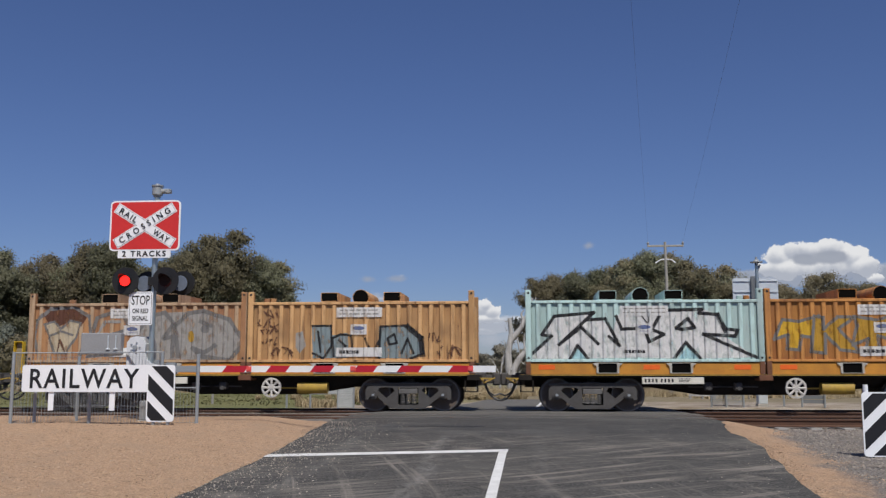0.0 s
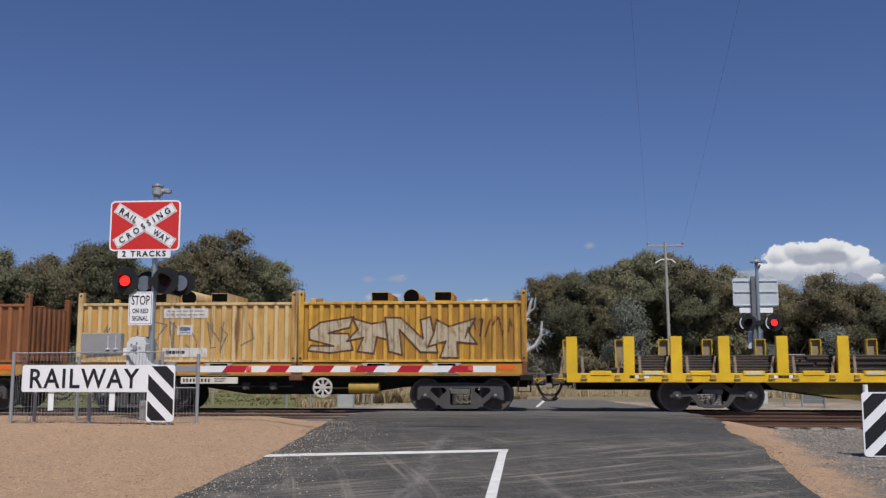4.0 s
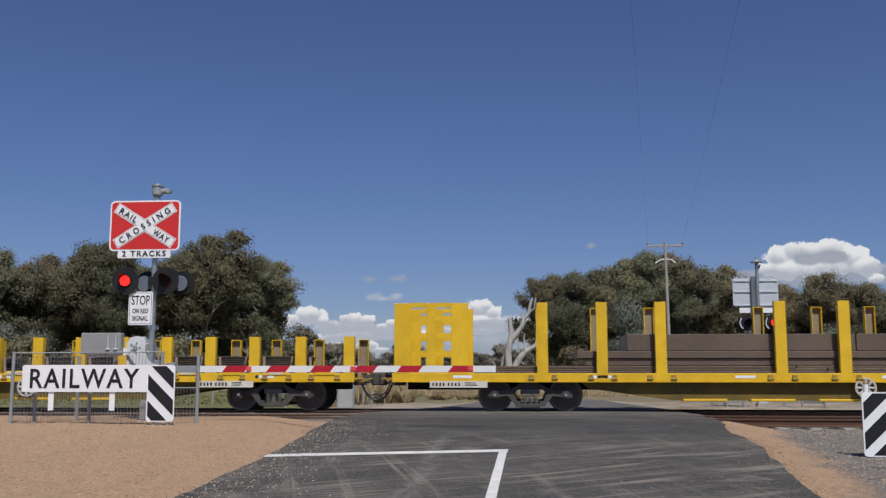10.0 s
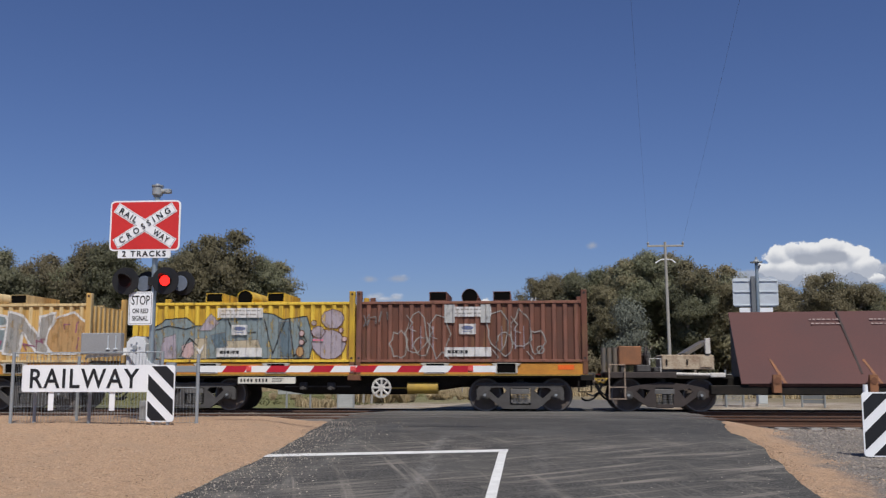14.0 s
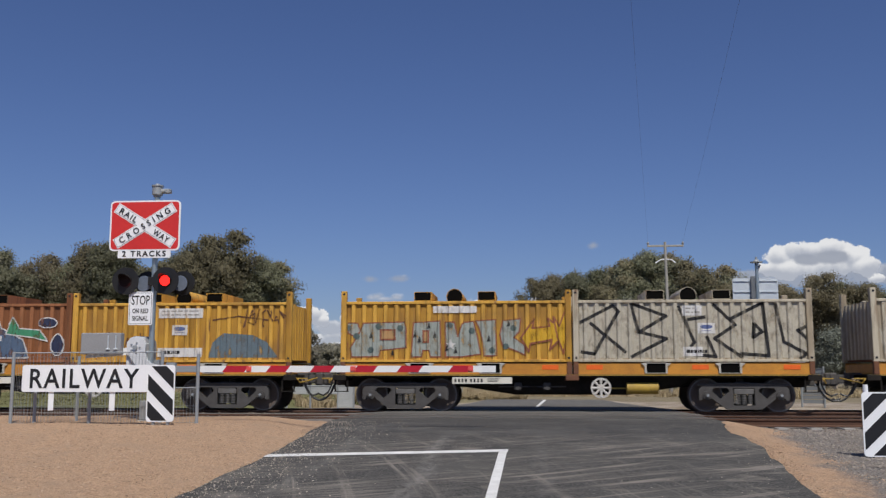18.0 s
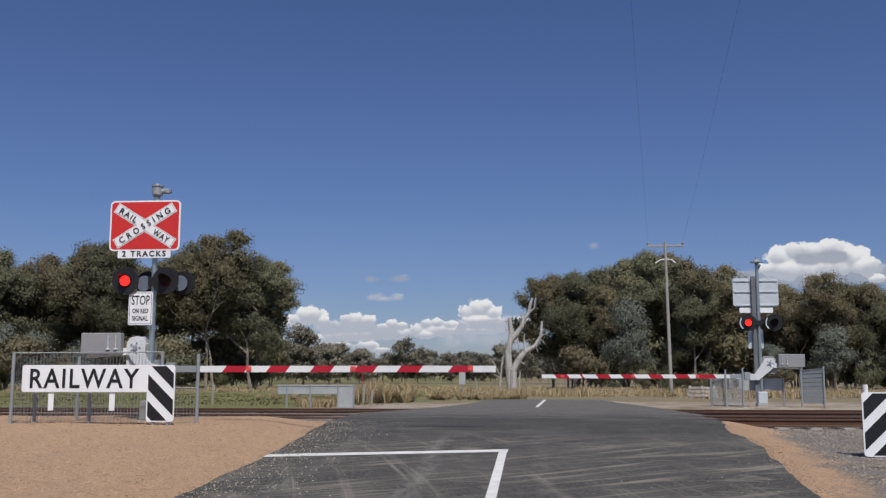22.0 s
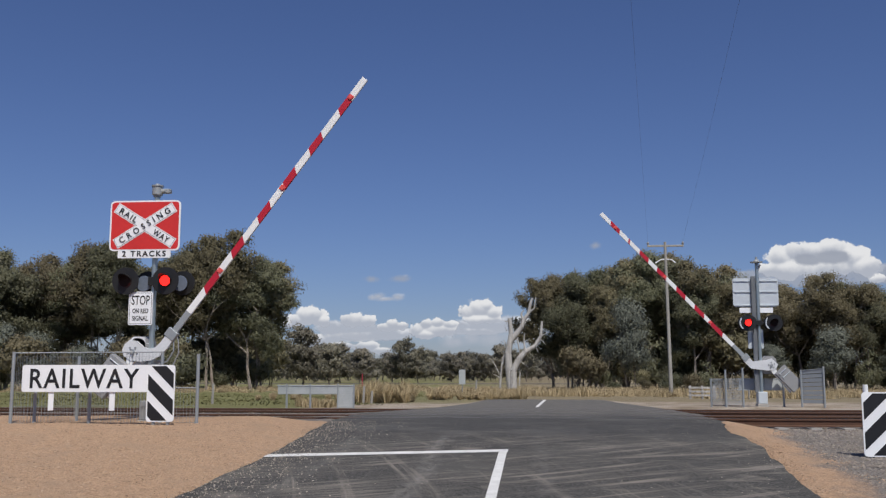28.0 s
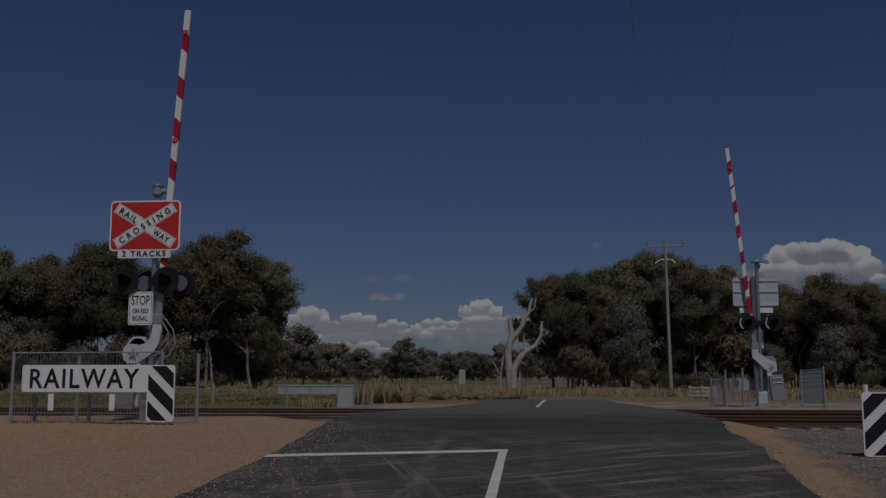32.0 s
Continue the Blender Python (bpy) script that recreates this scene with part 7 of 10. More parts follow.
def art_faces(wl):
    wl.shape("rustdark", None, 0, [(0.41, 2.53), (0.70, 2.75), (1.28, 2.77), (1.61, 2.49), (1.49, 2.25), (1.16, 2.41), (0.87, 2.25), (0.51, 2.37)])
    wl.shape("cream", "grey", 0.06, [(0.43, 2.31), (0.70, 2.38), (0.91, 2.18), (1.16, 2.41), (1.46, 2.34), (1.34, 1.96), (1.07, 1.53), (0.74, 1.53), (0.60, 1.94)])
    wl.line("grey", 0.1, [(0.26, 1.55), (0.15, 1.96), (0.21, 2.41), (0.58, 2.72), (1.24, 2.78), (1.69, 2.51), (1.75, 2.00), (1.49, 1.50)])
    wl.line("grey", 0.06, [(0.62, 2.00), (0.91, 2.12), (1.24, 2.02)])
    wl.line("rustdark", 0.05, [(0.83, 1.55), (0.91, 1.88), (1.03, 1.55)])
    wl.shape_no += 1
    wl.line("grey", 0.1, [(1.80, 2.04), (1.90, 2.47), (2.31, 2.62), (2.69, 2.51), (2.81, 2.16), (2.40, 2.04), (2.64, 1.43)])
    wl.line("palegrey", 0.08, [(1.98, 2.08), (2.15, 2.37), (2.56, 2.37)])
    wl.line("palepink", 0.05, [(2.40, 2.72), (2.64, 2.55)])
    wl.shape("palegrey", None, 0, [(3.10, 2.16), (3.39, 2.53), (3.88, 2.61), (5.04, 2.65), (5.62, 2.41), (6.01, 1.80), (5.62, 1.35), (3.22, 1.35)])
    wl.shape_no += 1
    wl.line("grey", 0.11, [(3.06, 2.04), (3.35, 2.51), (3.80, 2.61), (4.05, 2.33), (3.80, 1.92), (4.05, 1.96), (4.05, 1.43)])
    wl.shape_no += 1
    wl.line("grey", 0.11, [(4.21, 1.43), (4.09, 2.25), (4.46, 2.59), (4.88, 2.65), (5.58, 2.42), (6.02, 1.80), (5.62, 1.33), (4.88, 1.43), (4.59, 1.66)])
    wl.shape_no += 1
    wl.line("grey", 0.11, [(4.59, 1.66), (4.92, 1.53), (5.22, 1.73)])
    wl.shape_no += 1
    wl.line("grey", 0.11, [(4.79, 2.37), (5.08, 2.25)])
    blob(wl, "grey", None, 0, 4.92, 2.16, 0.12, 0.11, seed=0)
    blob(wl, "darkyellow", None, 0, 4.55, 1.96, 0.09, 0.16, seed=3)
    labels(wl, 2.3)


def art_tan(wl):
    wl.shape("bluegrey", None, 0, [(1.74, 2.23), (2.26, 2.24), (2.30, 1.98), (2.70, 2.05), (2.74, 1.39), (1.78, 1.38)])
    wl.shape("bluegrey", None, 0, [(3.54, 2.21), (4.30, 2.24), (4.64, 1.96), (4.74, 1.51), (4.30, 1.37), (3.54, 1.38)])
    wl.shape("palegrey", None, 0, [(1.30, 2.05), (1.50, 2.09), (1.58, 1.70), (1.42, 1.51), (1.30, 1.66)])
    wl.shape_no += 1
    wl.line("black", 0.06, [(1.76, 2.23), (2.26, 2.24), (2.27, 1.70), (2.06, 1.37), (1.78, 1.51)])
    wl.shape_no += 1
    wl.line("black", 0.06, [(1.90, 2.09), (1.98, 1.55)])
    wl.shape_no += 1
    wl.line("black", 0.06, [(2.34, 1.43), (2.30, 1.90), (2.50, 2.01), (2.78, 1.98), (2.86, 1.43)])
    wl.shape_no += 1
    wl.line("black", 0.06, [(2.46, 1.86), (2.66, 1.70), (2.50, 1.51)])
    wl.shape_no += 1
    wl.line("black", 0.06, [(3.54, 1.39), (3.58, 2.21), (4.30, 2.24), (4.66, 1.94), (4.74, 1.51), (4.38, 1.37)])
    wl.shape_no += 1
    wl.line("black", 0.06, [(3.78, 1.90), (3.94, 2.01), (4.02, 1.78), (3.82, 1.74), (3.78, 1.90)])
    wl.shape_no += 1
    wl.line("black", 0.06, [(4.14, 1.51), (4.30, 1.90), (4.46, 1.51)])
    wl.shape_no += 1
    wl.line("black", 0.06, [(3.18, 1.90), (3.34, 1.47), (3.54, 1.82)])
    wl.line("black", 0.14, [(4.30, 2.21), (4.66, 1.90), (4.70, 1.47)])
    for k, (x0, x1, z0, z1) in enumerate(((0.25, 0.85, 2.45, 2.72), (0.25, 0.85, 2.2, 2.45), (0.35, 0.85, 1.95, 2.2), (0.4, 0.8, 1.7, 1.95), (0.65, 1.25, 1.42, 1.68), (4.8, 5.2, 1.8, 2.05), (5.0, 5.75, 1.42, 1.75))):
        scrawl(wl, 70 + k, x0, x1, z0, z1, "rustdark", 0.03, 4)
    labels(wl, 2.4)


def art_silver(wl):
    wl.fill("blue", [(0.42, 1.33), (0.50, 2.49), (0.91, 2.72), (4.19, 2.69), (4.39, 2.25), (4.35, 1.33)])
    wl.fill("maroonred", [(4.37, 1.33), (4.39, 2.25), (4.60, 2.57), (5.01, 2.25), (4.93, 1.33)])
    wl.shape("silver", "black", 0.04, [(0.52, 1.92), (0.98, 2.54), (1.20, 2.33), (1.66, 2.51), (1.83, 2.25), (2.22, 2.42), (2.47, 2.29), (3.78, 2.44), (4.15, 2.23), (4.02, 1.33), (0.66, 1.33)])
    wl.shape_no += 1
    wl.line("black", 0.05, [(0.66, 1.55), (0.95, 2.25), (1.11, 1.88), (0.91, 1.51), (1.28, 1.72), (1.32, 2.25)])
    wl.shape_no += 1
    wl.line("black", 0.05, [(1.40, 1.43), (1.44, 2.08), (1.73, 2.33), (1.69, 1.92), (1.93, 2.12), (1.81, 1.47), (1.57, 1.72)])
    wl.shape_no += 1
    wl.line("black", 0.05, [(2.02, 1.47), (2.06, 2.25), (2.30, 1.84), (2.47, 2.25), (2.22, 1.51), (2.55, 1.64)])
    wl.shape_no += 1
    wl.line("black", 0.05, [(3.37, 2.25), (3.61, 1.84), (3.37, 1.47), (3.74, 1.64), (3.78, 2.25)])
    wl.shape_no += 1
    wl.line("black", 0.05, [(2.71, 2.16), (2.47, 1.80), (2.80, 1.72)])
    wl.shape_no += 1
    wl.line("black", 0.05, [(3.12, 2.37), (3.29, 2.00), (3.12, 1.64)])
    wl.shape_no += 1
    wl.line("black", 0.05, [(3.86, 1.43), (4.07, 2.08), (3.78, 1.96)])
    wl.shape_no += 1
    wl.line("black", 0.05, [(1.16, 1.33), (1.40, 1.64), (1.73, 1.33)])
    wl.line("cream", 0.025, [(0.54, 1.96), (0.98, 2.59), (1.20, 2.38), (1.66, 2.55), (1.83, 2.29), (2.22, 2.47)])
    wl.shape_no += 1
    wl.line("white", 0.05, [(4.39, 2.33), (4.43, 2.75), (4.64, 2.73)])
    wl.shape_no += 1
    wl.line("white", 0.05, [(4.42, 2.55), (4.56, 2.59)])
    wl.shape_no += 1
    wl.line("white", 0.05, [(4.68, 2.41), (4.89, 2.65), (4.68, 2.61), (4.70, 2.39), (4.89, 2.42)])
    wl.shape_no += 1
    wl.line("white", 0.05, [(5.01, 2.45), (5.05, 2.69), (5.24, 2.69), (5.24, 2.47), (5.02, 2.45)])
    wl.shape_no += 1
    wl.line("white", 0.05, [(5.34, 2.37), (5.34, 2.72), (5.58, 2.73), (5.38, 2.57), (5.66, 2.69)])
    wl.shape_no += 1
    wl.line("white", 0.035, [(4.68, 2.07), (5.13, 2.08), (4.93, 2.00), (4.89, 1.64)])
    wl.shape_no += 1
    wl.line("white", 0.035, [(4.43, 1.43), (4.60, 1.72), (4.68, 1.39)])
    wl.shape_no += 1
    wl.line("white", 0.035, [(4.80, 1.39), (4.89, 1.64), (5.09, 1.43), (5.13, 1.64)])
    wl.shape_no += 1
    wl.line("white", 0.035, [(5.25, 1.76), (5.42, 1.72), (5.25, 1.47), (5.50, 1.51)])
    wl.shape_no += 1
    wl.line("white", 0.035, [(5.50, 1.96), (5.62, 1.72), (5.70, 1.96)])
    wl.shape_no += 1
    wl.line("white", 0.035, [(5.75, 1.72), (5.93, 1.80), (5.83, 1.55), (5.93, 1.43)])
    wl.shape_no += 1
    wl.line("white", 0.035, [(4.39, 1.33), (5.01, 1.39)])
    labels(wl, 2.3)


def art_bank(wl):
    wl.rect("yellow", 1.97, 3.93, 1.75, 2.74)
    wl.fill("teal", [(0.90, 1.33), (1.10, 1.90), (1.24, 2.11), (1.97, 2.06), (3.48, 2.00), (4.17, 1.80), (4.41, 1.38), (3.62, 1.33)])
    wl.shape("pink", "white", 0.05, [(1.12, 2.11), (1.59, 2.16), (1.77, 1.90), (1.69, 1.76), (1.88, 1.65), (1.80, 1.41), (1.44, 1.36), (1.33, 1.73)])
    wl.shape("pink", "white", 0.05, [(1.88, 2.07), (2.35, 2.11), (2.43, 2.00), (2.32, 1.40), (2.13, 1.37), (1.84, 1.51), (1.88, 1.73), (2.10, 1.76), (1.88, 1.89)])
    wl.shape("pink", "white", 0.05, [(2.45, 2.07), (2.70, 2.11), (3.01, 1.78), (3.00, 2.07), (3.17, 2.03), (3.37, 1.41), (3.14, 1.40), (2.74, 1.70), (2.67, 1.37), (2.43, 1.41)])
    wl.shape("pink", "white", 0.05, [(3.44, 2.09), (3.67, 2.07), (3.70, 1.84), (3.84, 2.05), (4.12, 2.00), (3.91, 1.73), (4.09, 1.58), (4.03, 1.35), (3.76, 1.41), (3.66, 1.58), (3.62, 1.38), (3.37, 1.42)])
    wl.shape("white", None, 0, [(1.45, 1.97), (1.59, 1.96), (1.58, 1.85), (1.48, 1.85)])
    wl.shape("white", None, 0, [(1.52, 1.67), (1.66, 1.66), (1.63, 1.53), (1.54, 1.53)])
    wl.shape("white", None, 0, [(2.05, 1.66), (2.17, 1.66), (2.16, 1.53), (2.05, 1.55)])
    wl.shape_no += 1
    wl.line("white", 0.035, [(0.30, 2.55), (0.24, 2.45), (0.30, 2.36), (0.37, 2.37)])
    wl.shape_no += 1
    wl.line("white", 0.035, [(0.46, 2.36), (0.46, 2.55), (0.56, 2.45), (0.56, 2.34)])
    wl.shape_no += 1
    wl.line("white", 0.035, [(0.63, 2.37), (0.67, 2.54), (0.72, 2.36)])
    wl.shape_no += 1
    wl.line("white", 0.035, [(0.79, 2.54), (0.88, 2.55), (0.81, 2.44), (0.89, 2.36)])
    wl.shape_no += 1
    wl.line("white", 0.035, [(0.45, 2.15), (0.45, 2.34), (0.54, 2.25), (0.54, 2.13)])
    wl.shape_no += 1
    wl.line("white", 0.035, [(0.61, 2.16), (0.66, 2.33), (0.71, 2.15)])
    wl.shape_no += 1
    wl.line("white", 0.035, [(0.78, 2.33), (0.86, 2.34), (0.79, 2.23), (0.88, 2.15)])
    wl.shape_no += 1
    wl.line("white", 0.035, [(0.94, 2.34), (0.89, 2.25), (0.94, 2.15), (1.01, 2.16)])
    wl.shape_no += 1
    wl.line("white", 0.035, [(0.30, 1.96), (0.34, 2.12), (0.39, 1.94)])
    wl.shape_no += 1
    wl.line("white", 0.035, [(0.46, 2.12), (0.54, 2.13), (0.48, 2.02), (0.56, 1.94)])
    wl.shape_no += 1
    wl.line("white", 0.035, [(0.63, 2.13), (0.57, 2.04), (0.63, 1.94), (0.70, 1.96)])
    wl.shape_no += 1
    wl.line("white", 0.035, [(0.79, 1.94), (0.79, 2.13), (0.89, 2.04), (0.89, 1.93)])
    wl.shape_no += 1
    wl.line("white", 0.035, [(0.37, 1.85), (0.45, 1.86), (0.38, 1.75), (0.46, 1.67)])
    wl.shape_no += 1
    wl.line("white", 0.035, [(0.53, 1.86), (0.48, 1.76), (0.53, 1.67), (0.60, 1.68)])
    wl.shape_no += 1
    wl.line("white", 0.035, [(0.70, 1.67), (0.70, 1.86), (0.79, 1.76), (0.79, 1.65)])
    wl.shape_no += 1
    wl.line("white", 0.035, [(0.86, 1.68), (0.90, 1.85), (0.96, 1.67)])
    wl.rect("white", 2.35, 3.52, 2.42, 2.66)
    for k in range(6):
        wl.rect("palegrey", 2.42 + 0.17 * k, 2.54 + 0.17 * k, 2.54, 2.58, "notice_bar")


def art_bubble(wl):
    wl.shape("bluegrey", "black", 0.03, [(0.50, 1.37), (0.54, 2.16), (0.91, 2.42), (1.48, 2.47), (1.73, 2.25), (2.22, 2.25), (2.55, 2.55), (3.12, 2.65), (3.86, 2.55), (4.11, 2.41), (4.76, 2.49), (4.97, 1.84), (4.86, 1.37)])
    wl.shape("lilac", "grey", 0.02, [(0.75, 1.37), (0.83, 1.92), (1.20, 2.04), (1.24, 1.37)])
    wl.shape("palepink", "grey", 0.02, [(1.36, 1.72), (1.65, 1.84), (1.73, 1.51), (1.57, 1.37), (1.36, 1.43)])
    wl.shape("cream", "grey", 0.02, [(2.55, 1.84), (3.45, 1.88), (3.57, 1.55), (2.63, 1.51)])
    wl.shape("slate", "grey", 0.02, [(2.14, 2.00), (2.55, 2.08), (2.63, 1.72), (2.30, 1.60)])
    wl.shape("lilac", "grey", 0.02, [(1.81, 2.12), (2.14, 2.57), (2.39, 2.33), (2.14, 2.12)])
    wl.shape("slate", "grey", 0.02, [(4.02, 2.33), (4.31, 2.37), (4.39, 1.43), (4.07, 1.43)])
    wl.shape("cream", "grey", 0.02, [(1.71, 1.37), (1.73, 1.92), (2.06, 1.92), (2.07, 1.37)])
    wl.shape_no += 1
    wl.line("black", 0.03, [(0.58, 2.12), (0.99, 2.25), (1.48, 2.16), (1.73, 2.25)])
    wl.shape_no += 1
    wl.line("black", 0.03, [(2.63, 2.41), (2.80, 2.00), (3.37, 2.08)])
    wl.shape_no += 1
    wl.line("black", 0.03, [(3.61, 2.41), (3.86, 1.51), (4.19, 2.41)])
    wl.shape_no += 1
    wl.line("black", 0.03, [(4.31, 2.41), (4.43, 1.43), (4.76, 1.84), (4.52, 2.25)])
    wl.shape_no += 1
    wl.line("black", 0.03, [(1.32, 1.43), (1.57, 1.92), (1.81, 1.72)])
    blob(wl, "lilac", "rustdark", 0.02, 5.46, 2.41, 0.30, 0.26, seed=1045)
    blob(wl, "lilac", "rustdark", 0.02, 5.38, 1.76, 0.44, 0.39, seed=1035)
    blob(wl, "lilac", "rustdark", 0.02, 5.09, 2.08, 0.18, 0.16, seed=1000)
    blob(wl, "palepink", "rustdark", 0.02, 5.70, 2.12, 0.07, 0.07, seed=1075)
    blob(wl, "palepink", "rustdark", 0.02, 5.79, 1.88, 0.07, 0.07, seed=1085)
    blob(wl, "lilac", "rustdark", 0.02, 4.97, 2.31, 0.07, 0.07, seed=985)
    blob(wl, "palepink", "rustdark", 0.02, 4.64, 2.04, 0.07, 0.08, seed=945)
    blob(wl, "palepink", "rustdark", 0.02, 4.64, 1.80, 0.07, 0.07, seed=945)
    blob(wl, "tanpaint", "rustdark", 0.02, 4.60, 1.55, 0.11, 0.14, seed=940)
    wl.line("white", 0.03, [(1.77, 1.68), (1.88, 1.58), (1.99, 1.74), (1.88, 1.51), (1.77, 1.68)])
    wl.line("pinkbright", 0.05, [(4.97, 1.86), (5.21, 1.86)])
    labels(wl, 2.35)


def art_block(wl):
    wl.rect("yellow", 2.3, 4.1, CBOT + 0.02, CTOP - 0.08)
    wl.fill("palegrey", [(0.07, 1.33), (0.08, 2.41), (0.65, 2.57), (1.31, 2.41), (2.29, 2.45), (2.33, 1.33)])
    wl.fill("palepink", [(0.65, 2.49), (0.90, 2.69), (1.47, 2.69), (1.55, 2.45)])
    wl.shape("white", "black", 0.055, [(0.20, 2.44), (0.56, 2.41), (0.57, 2.03), (0.86, 2.00), (0.90, 2.36), (1.21, 2.41), (1.27, 1.38), (0.90, 1.38), (0.86, 1.71), (0.59, 1.71), (0.54, 1.38), (0.24, 1.50)])
    wl.shape("white", "black", 0.055, [(1.47, 2.36), (2.16, 2.41), (2.12, 2.25), (1.73, 2.12), (2.16, 1.95), (2.16, 1.38), (1.52, 1.38), (1.47, 1.63), (1.84, 1.68), (1.52, 1.84)])
    wl.shape("white", "black", 0.055, [(2.41, 2.41), (2.57, 2.41), (2.69, 1.99), (3.18, 1.99), (3.18, 1.47), (2.41, 1.42)])
    wl.shape("white", "black", 0.055, [(3.02, 2.41), (3.59, 2.45), (3.64, 2.20), (4.05, 2.16), (4.00, 1.79), (3.64, 1.84), (3.62, 1.50), (3.23, 1.50), (3.22, 2.15), (3.02, 2.20)])
    labels(wl, 2.4)


def art_arrow(wl):
    wl.shape("bluegrey", None, 0, [(0.42, 1.34), (0.33, 2.48), (0.56, 2.71), (1.38, 2.71), (1.79, 2.73), (2.28, 2.41), (3.71, 2.64), (4.10, 2.57), (4.58, 2.45), (4.60, 2.16), (5.05, 1.89), (4.53, 1.36)])
    wl.fill("rustdark", [(0.84, 2.71), (0.91, 2.48), (1.35, 2.38), (1.38, 2.69)])
    wl.fill("rustdark", [(1.80, 2.73), (1.93, 2.52), (2.26, 2.38), (2.31, 2.69)])
    wl.shape_no += 1
    wl.line("palepink", 0.05, [(0.37, 1.39), (0.29, 1.71), (0.33, 2.48), (0.54, 2.71), (0.81, 2.71), (0.91, 2.47), (1.37, 2.37), (1.38, 2.69), (1.77, 2.72), (1.93, 2.51), (2.29, 2.37)])
    wl.shape_no += 1
    wl.line("palepink", 0.05, [(3.64, 2.71), (3.90, 2.50), (4.32, 2.60), (4.65, 2.41), (4.60, 2.13), (5.09, 1.91), (4.53, 1.36)])
    wl.shape_no += 1
    wl.line("skyblue", 0.045, [(0.88, 1.93), (1.07, 1.74), (1.58, 1.81), (1.87, 1.98), (1.77, 1.72)])
    wl.shape_no += 1
    wl.line("skyblue", 0.045, [(3.52, 2.10), (3.69, 1.92)])
    wl.shape_no += 1
    wl.line("skyblue", 0.045, [(0.40, 2.41), (0.58, 1.71), (0.68, 1.38)])
    wl.shape_no += 1
    wl.line("skyblue", 0.045, [(3.71, 2.59), (4.52, 2.34), (4.98, 1.89), (4.52, 1.43)])
    wl.shape_no += 1
    wl.line("skyblue", 0.045, [(1.58, 2.62), (1.68, 2.13)])
    wl.shape_no += 1
    wl.line("skyblue", 0.045, [(4.10, 1.92), (4.31, 1.71)])
    scrawl(wl, 37, 4.75, 5.75, 2.35, 2.6, "palegrey", 0.025, 7)
    scrawl(wl, 38, 5.0, 5.7, 1.45, 1.75, "palegrey", 0.035, 4)
    scrawl(wl, 39, 4.9, 5.6, 1.8, 2.2, "palepink", 0.025, 4)
    labels(wl, 2.35)


def art_outline(wl):
    wl.fill("beigewash", [(0.05, 2.82), (6.02, 2.82), (6.06, 1.38), (0.08, 1.38)])
    wl.shape_no += 1
    wl.line("black", 0.085, [(0.05, 2.22), (1.04, 2.73), (1.17, 2.57), (0.54, 1.48), (0.23, 1.53)])
    wl.shape_no += 1
    wl.line("black", 0.085, [(0.46, 2.27), (1.33, 1.53)])
    wl.shape_no += 1
    wl.line("black", 0.085, [(1.50, 2.78), (2.39, 2.45), (1.70, 2.04), (2.39, 1.87), (1.50, 1.41)])
    wl.shape_no += 1
    wl.line("black", 0.085, [(1.50, 2.78), (1.68, 2.04)])
    wl.shape_no += 1
    wl.line("black", 0.085, [(2.72, 2.68), (3.09, 1.78), (2.86, 1.48), (3.62, 1.41), (3.41, 1.90)])
    wl.shape_no += 1
    wl.line("black", 0.085, [(3.60, 2.73), (4.13, 2.22), (3.60, 1.87), (4.25, 1.41)])
    wl.shape_no += 1
    wl.line("black", 0.085, [(3.99, 2.36), (4.83, 2.78), (4.94, 1.43), (4.25, 1.48)])
    wl.shape_no += 1
    wl.line("black", 0.085, [(4.60, 2.24), (4.80, 2.04), (4.57, 1.90), (4.60, 2.24)])
    wl.shape_no += 1
    wl.line("black", 0.085, [(5.15, 2.73), (5.33, 1.78), (5.99, 1.41)])
    wl.shape_no += 1
    wl.line("black", 0.085, [(6.10, 2.27), (5.69, 2.07), (6.10, 1.66), (5.73, 1.36)])
    wl.shape_no += 1
    wl.line("black", 0.085, [(2.95, 2.36), (3.36, 2.42)])
    labels(wl, 2.8, "white", 0.5)


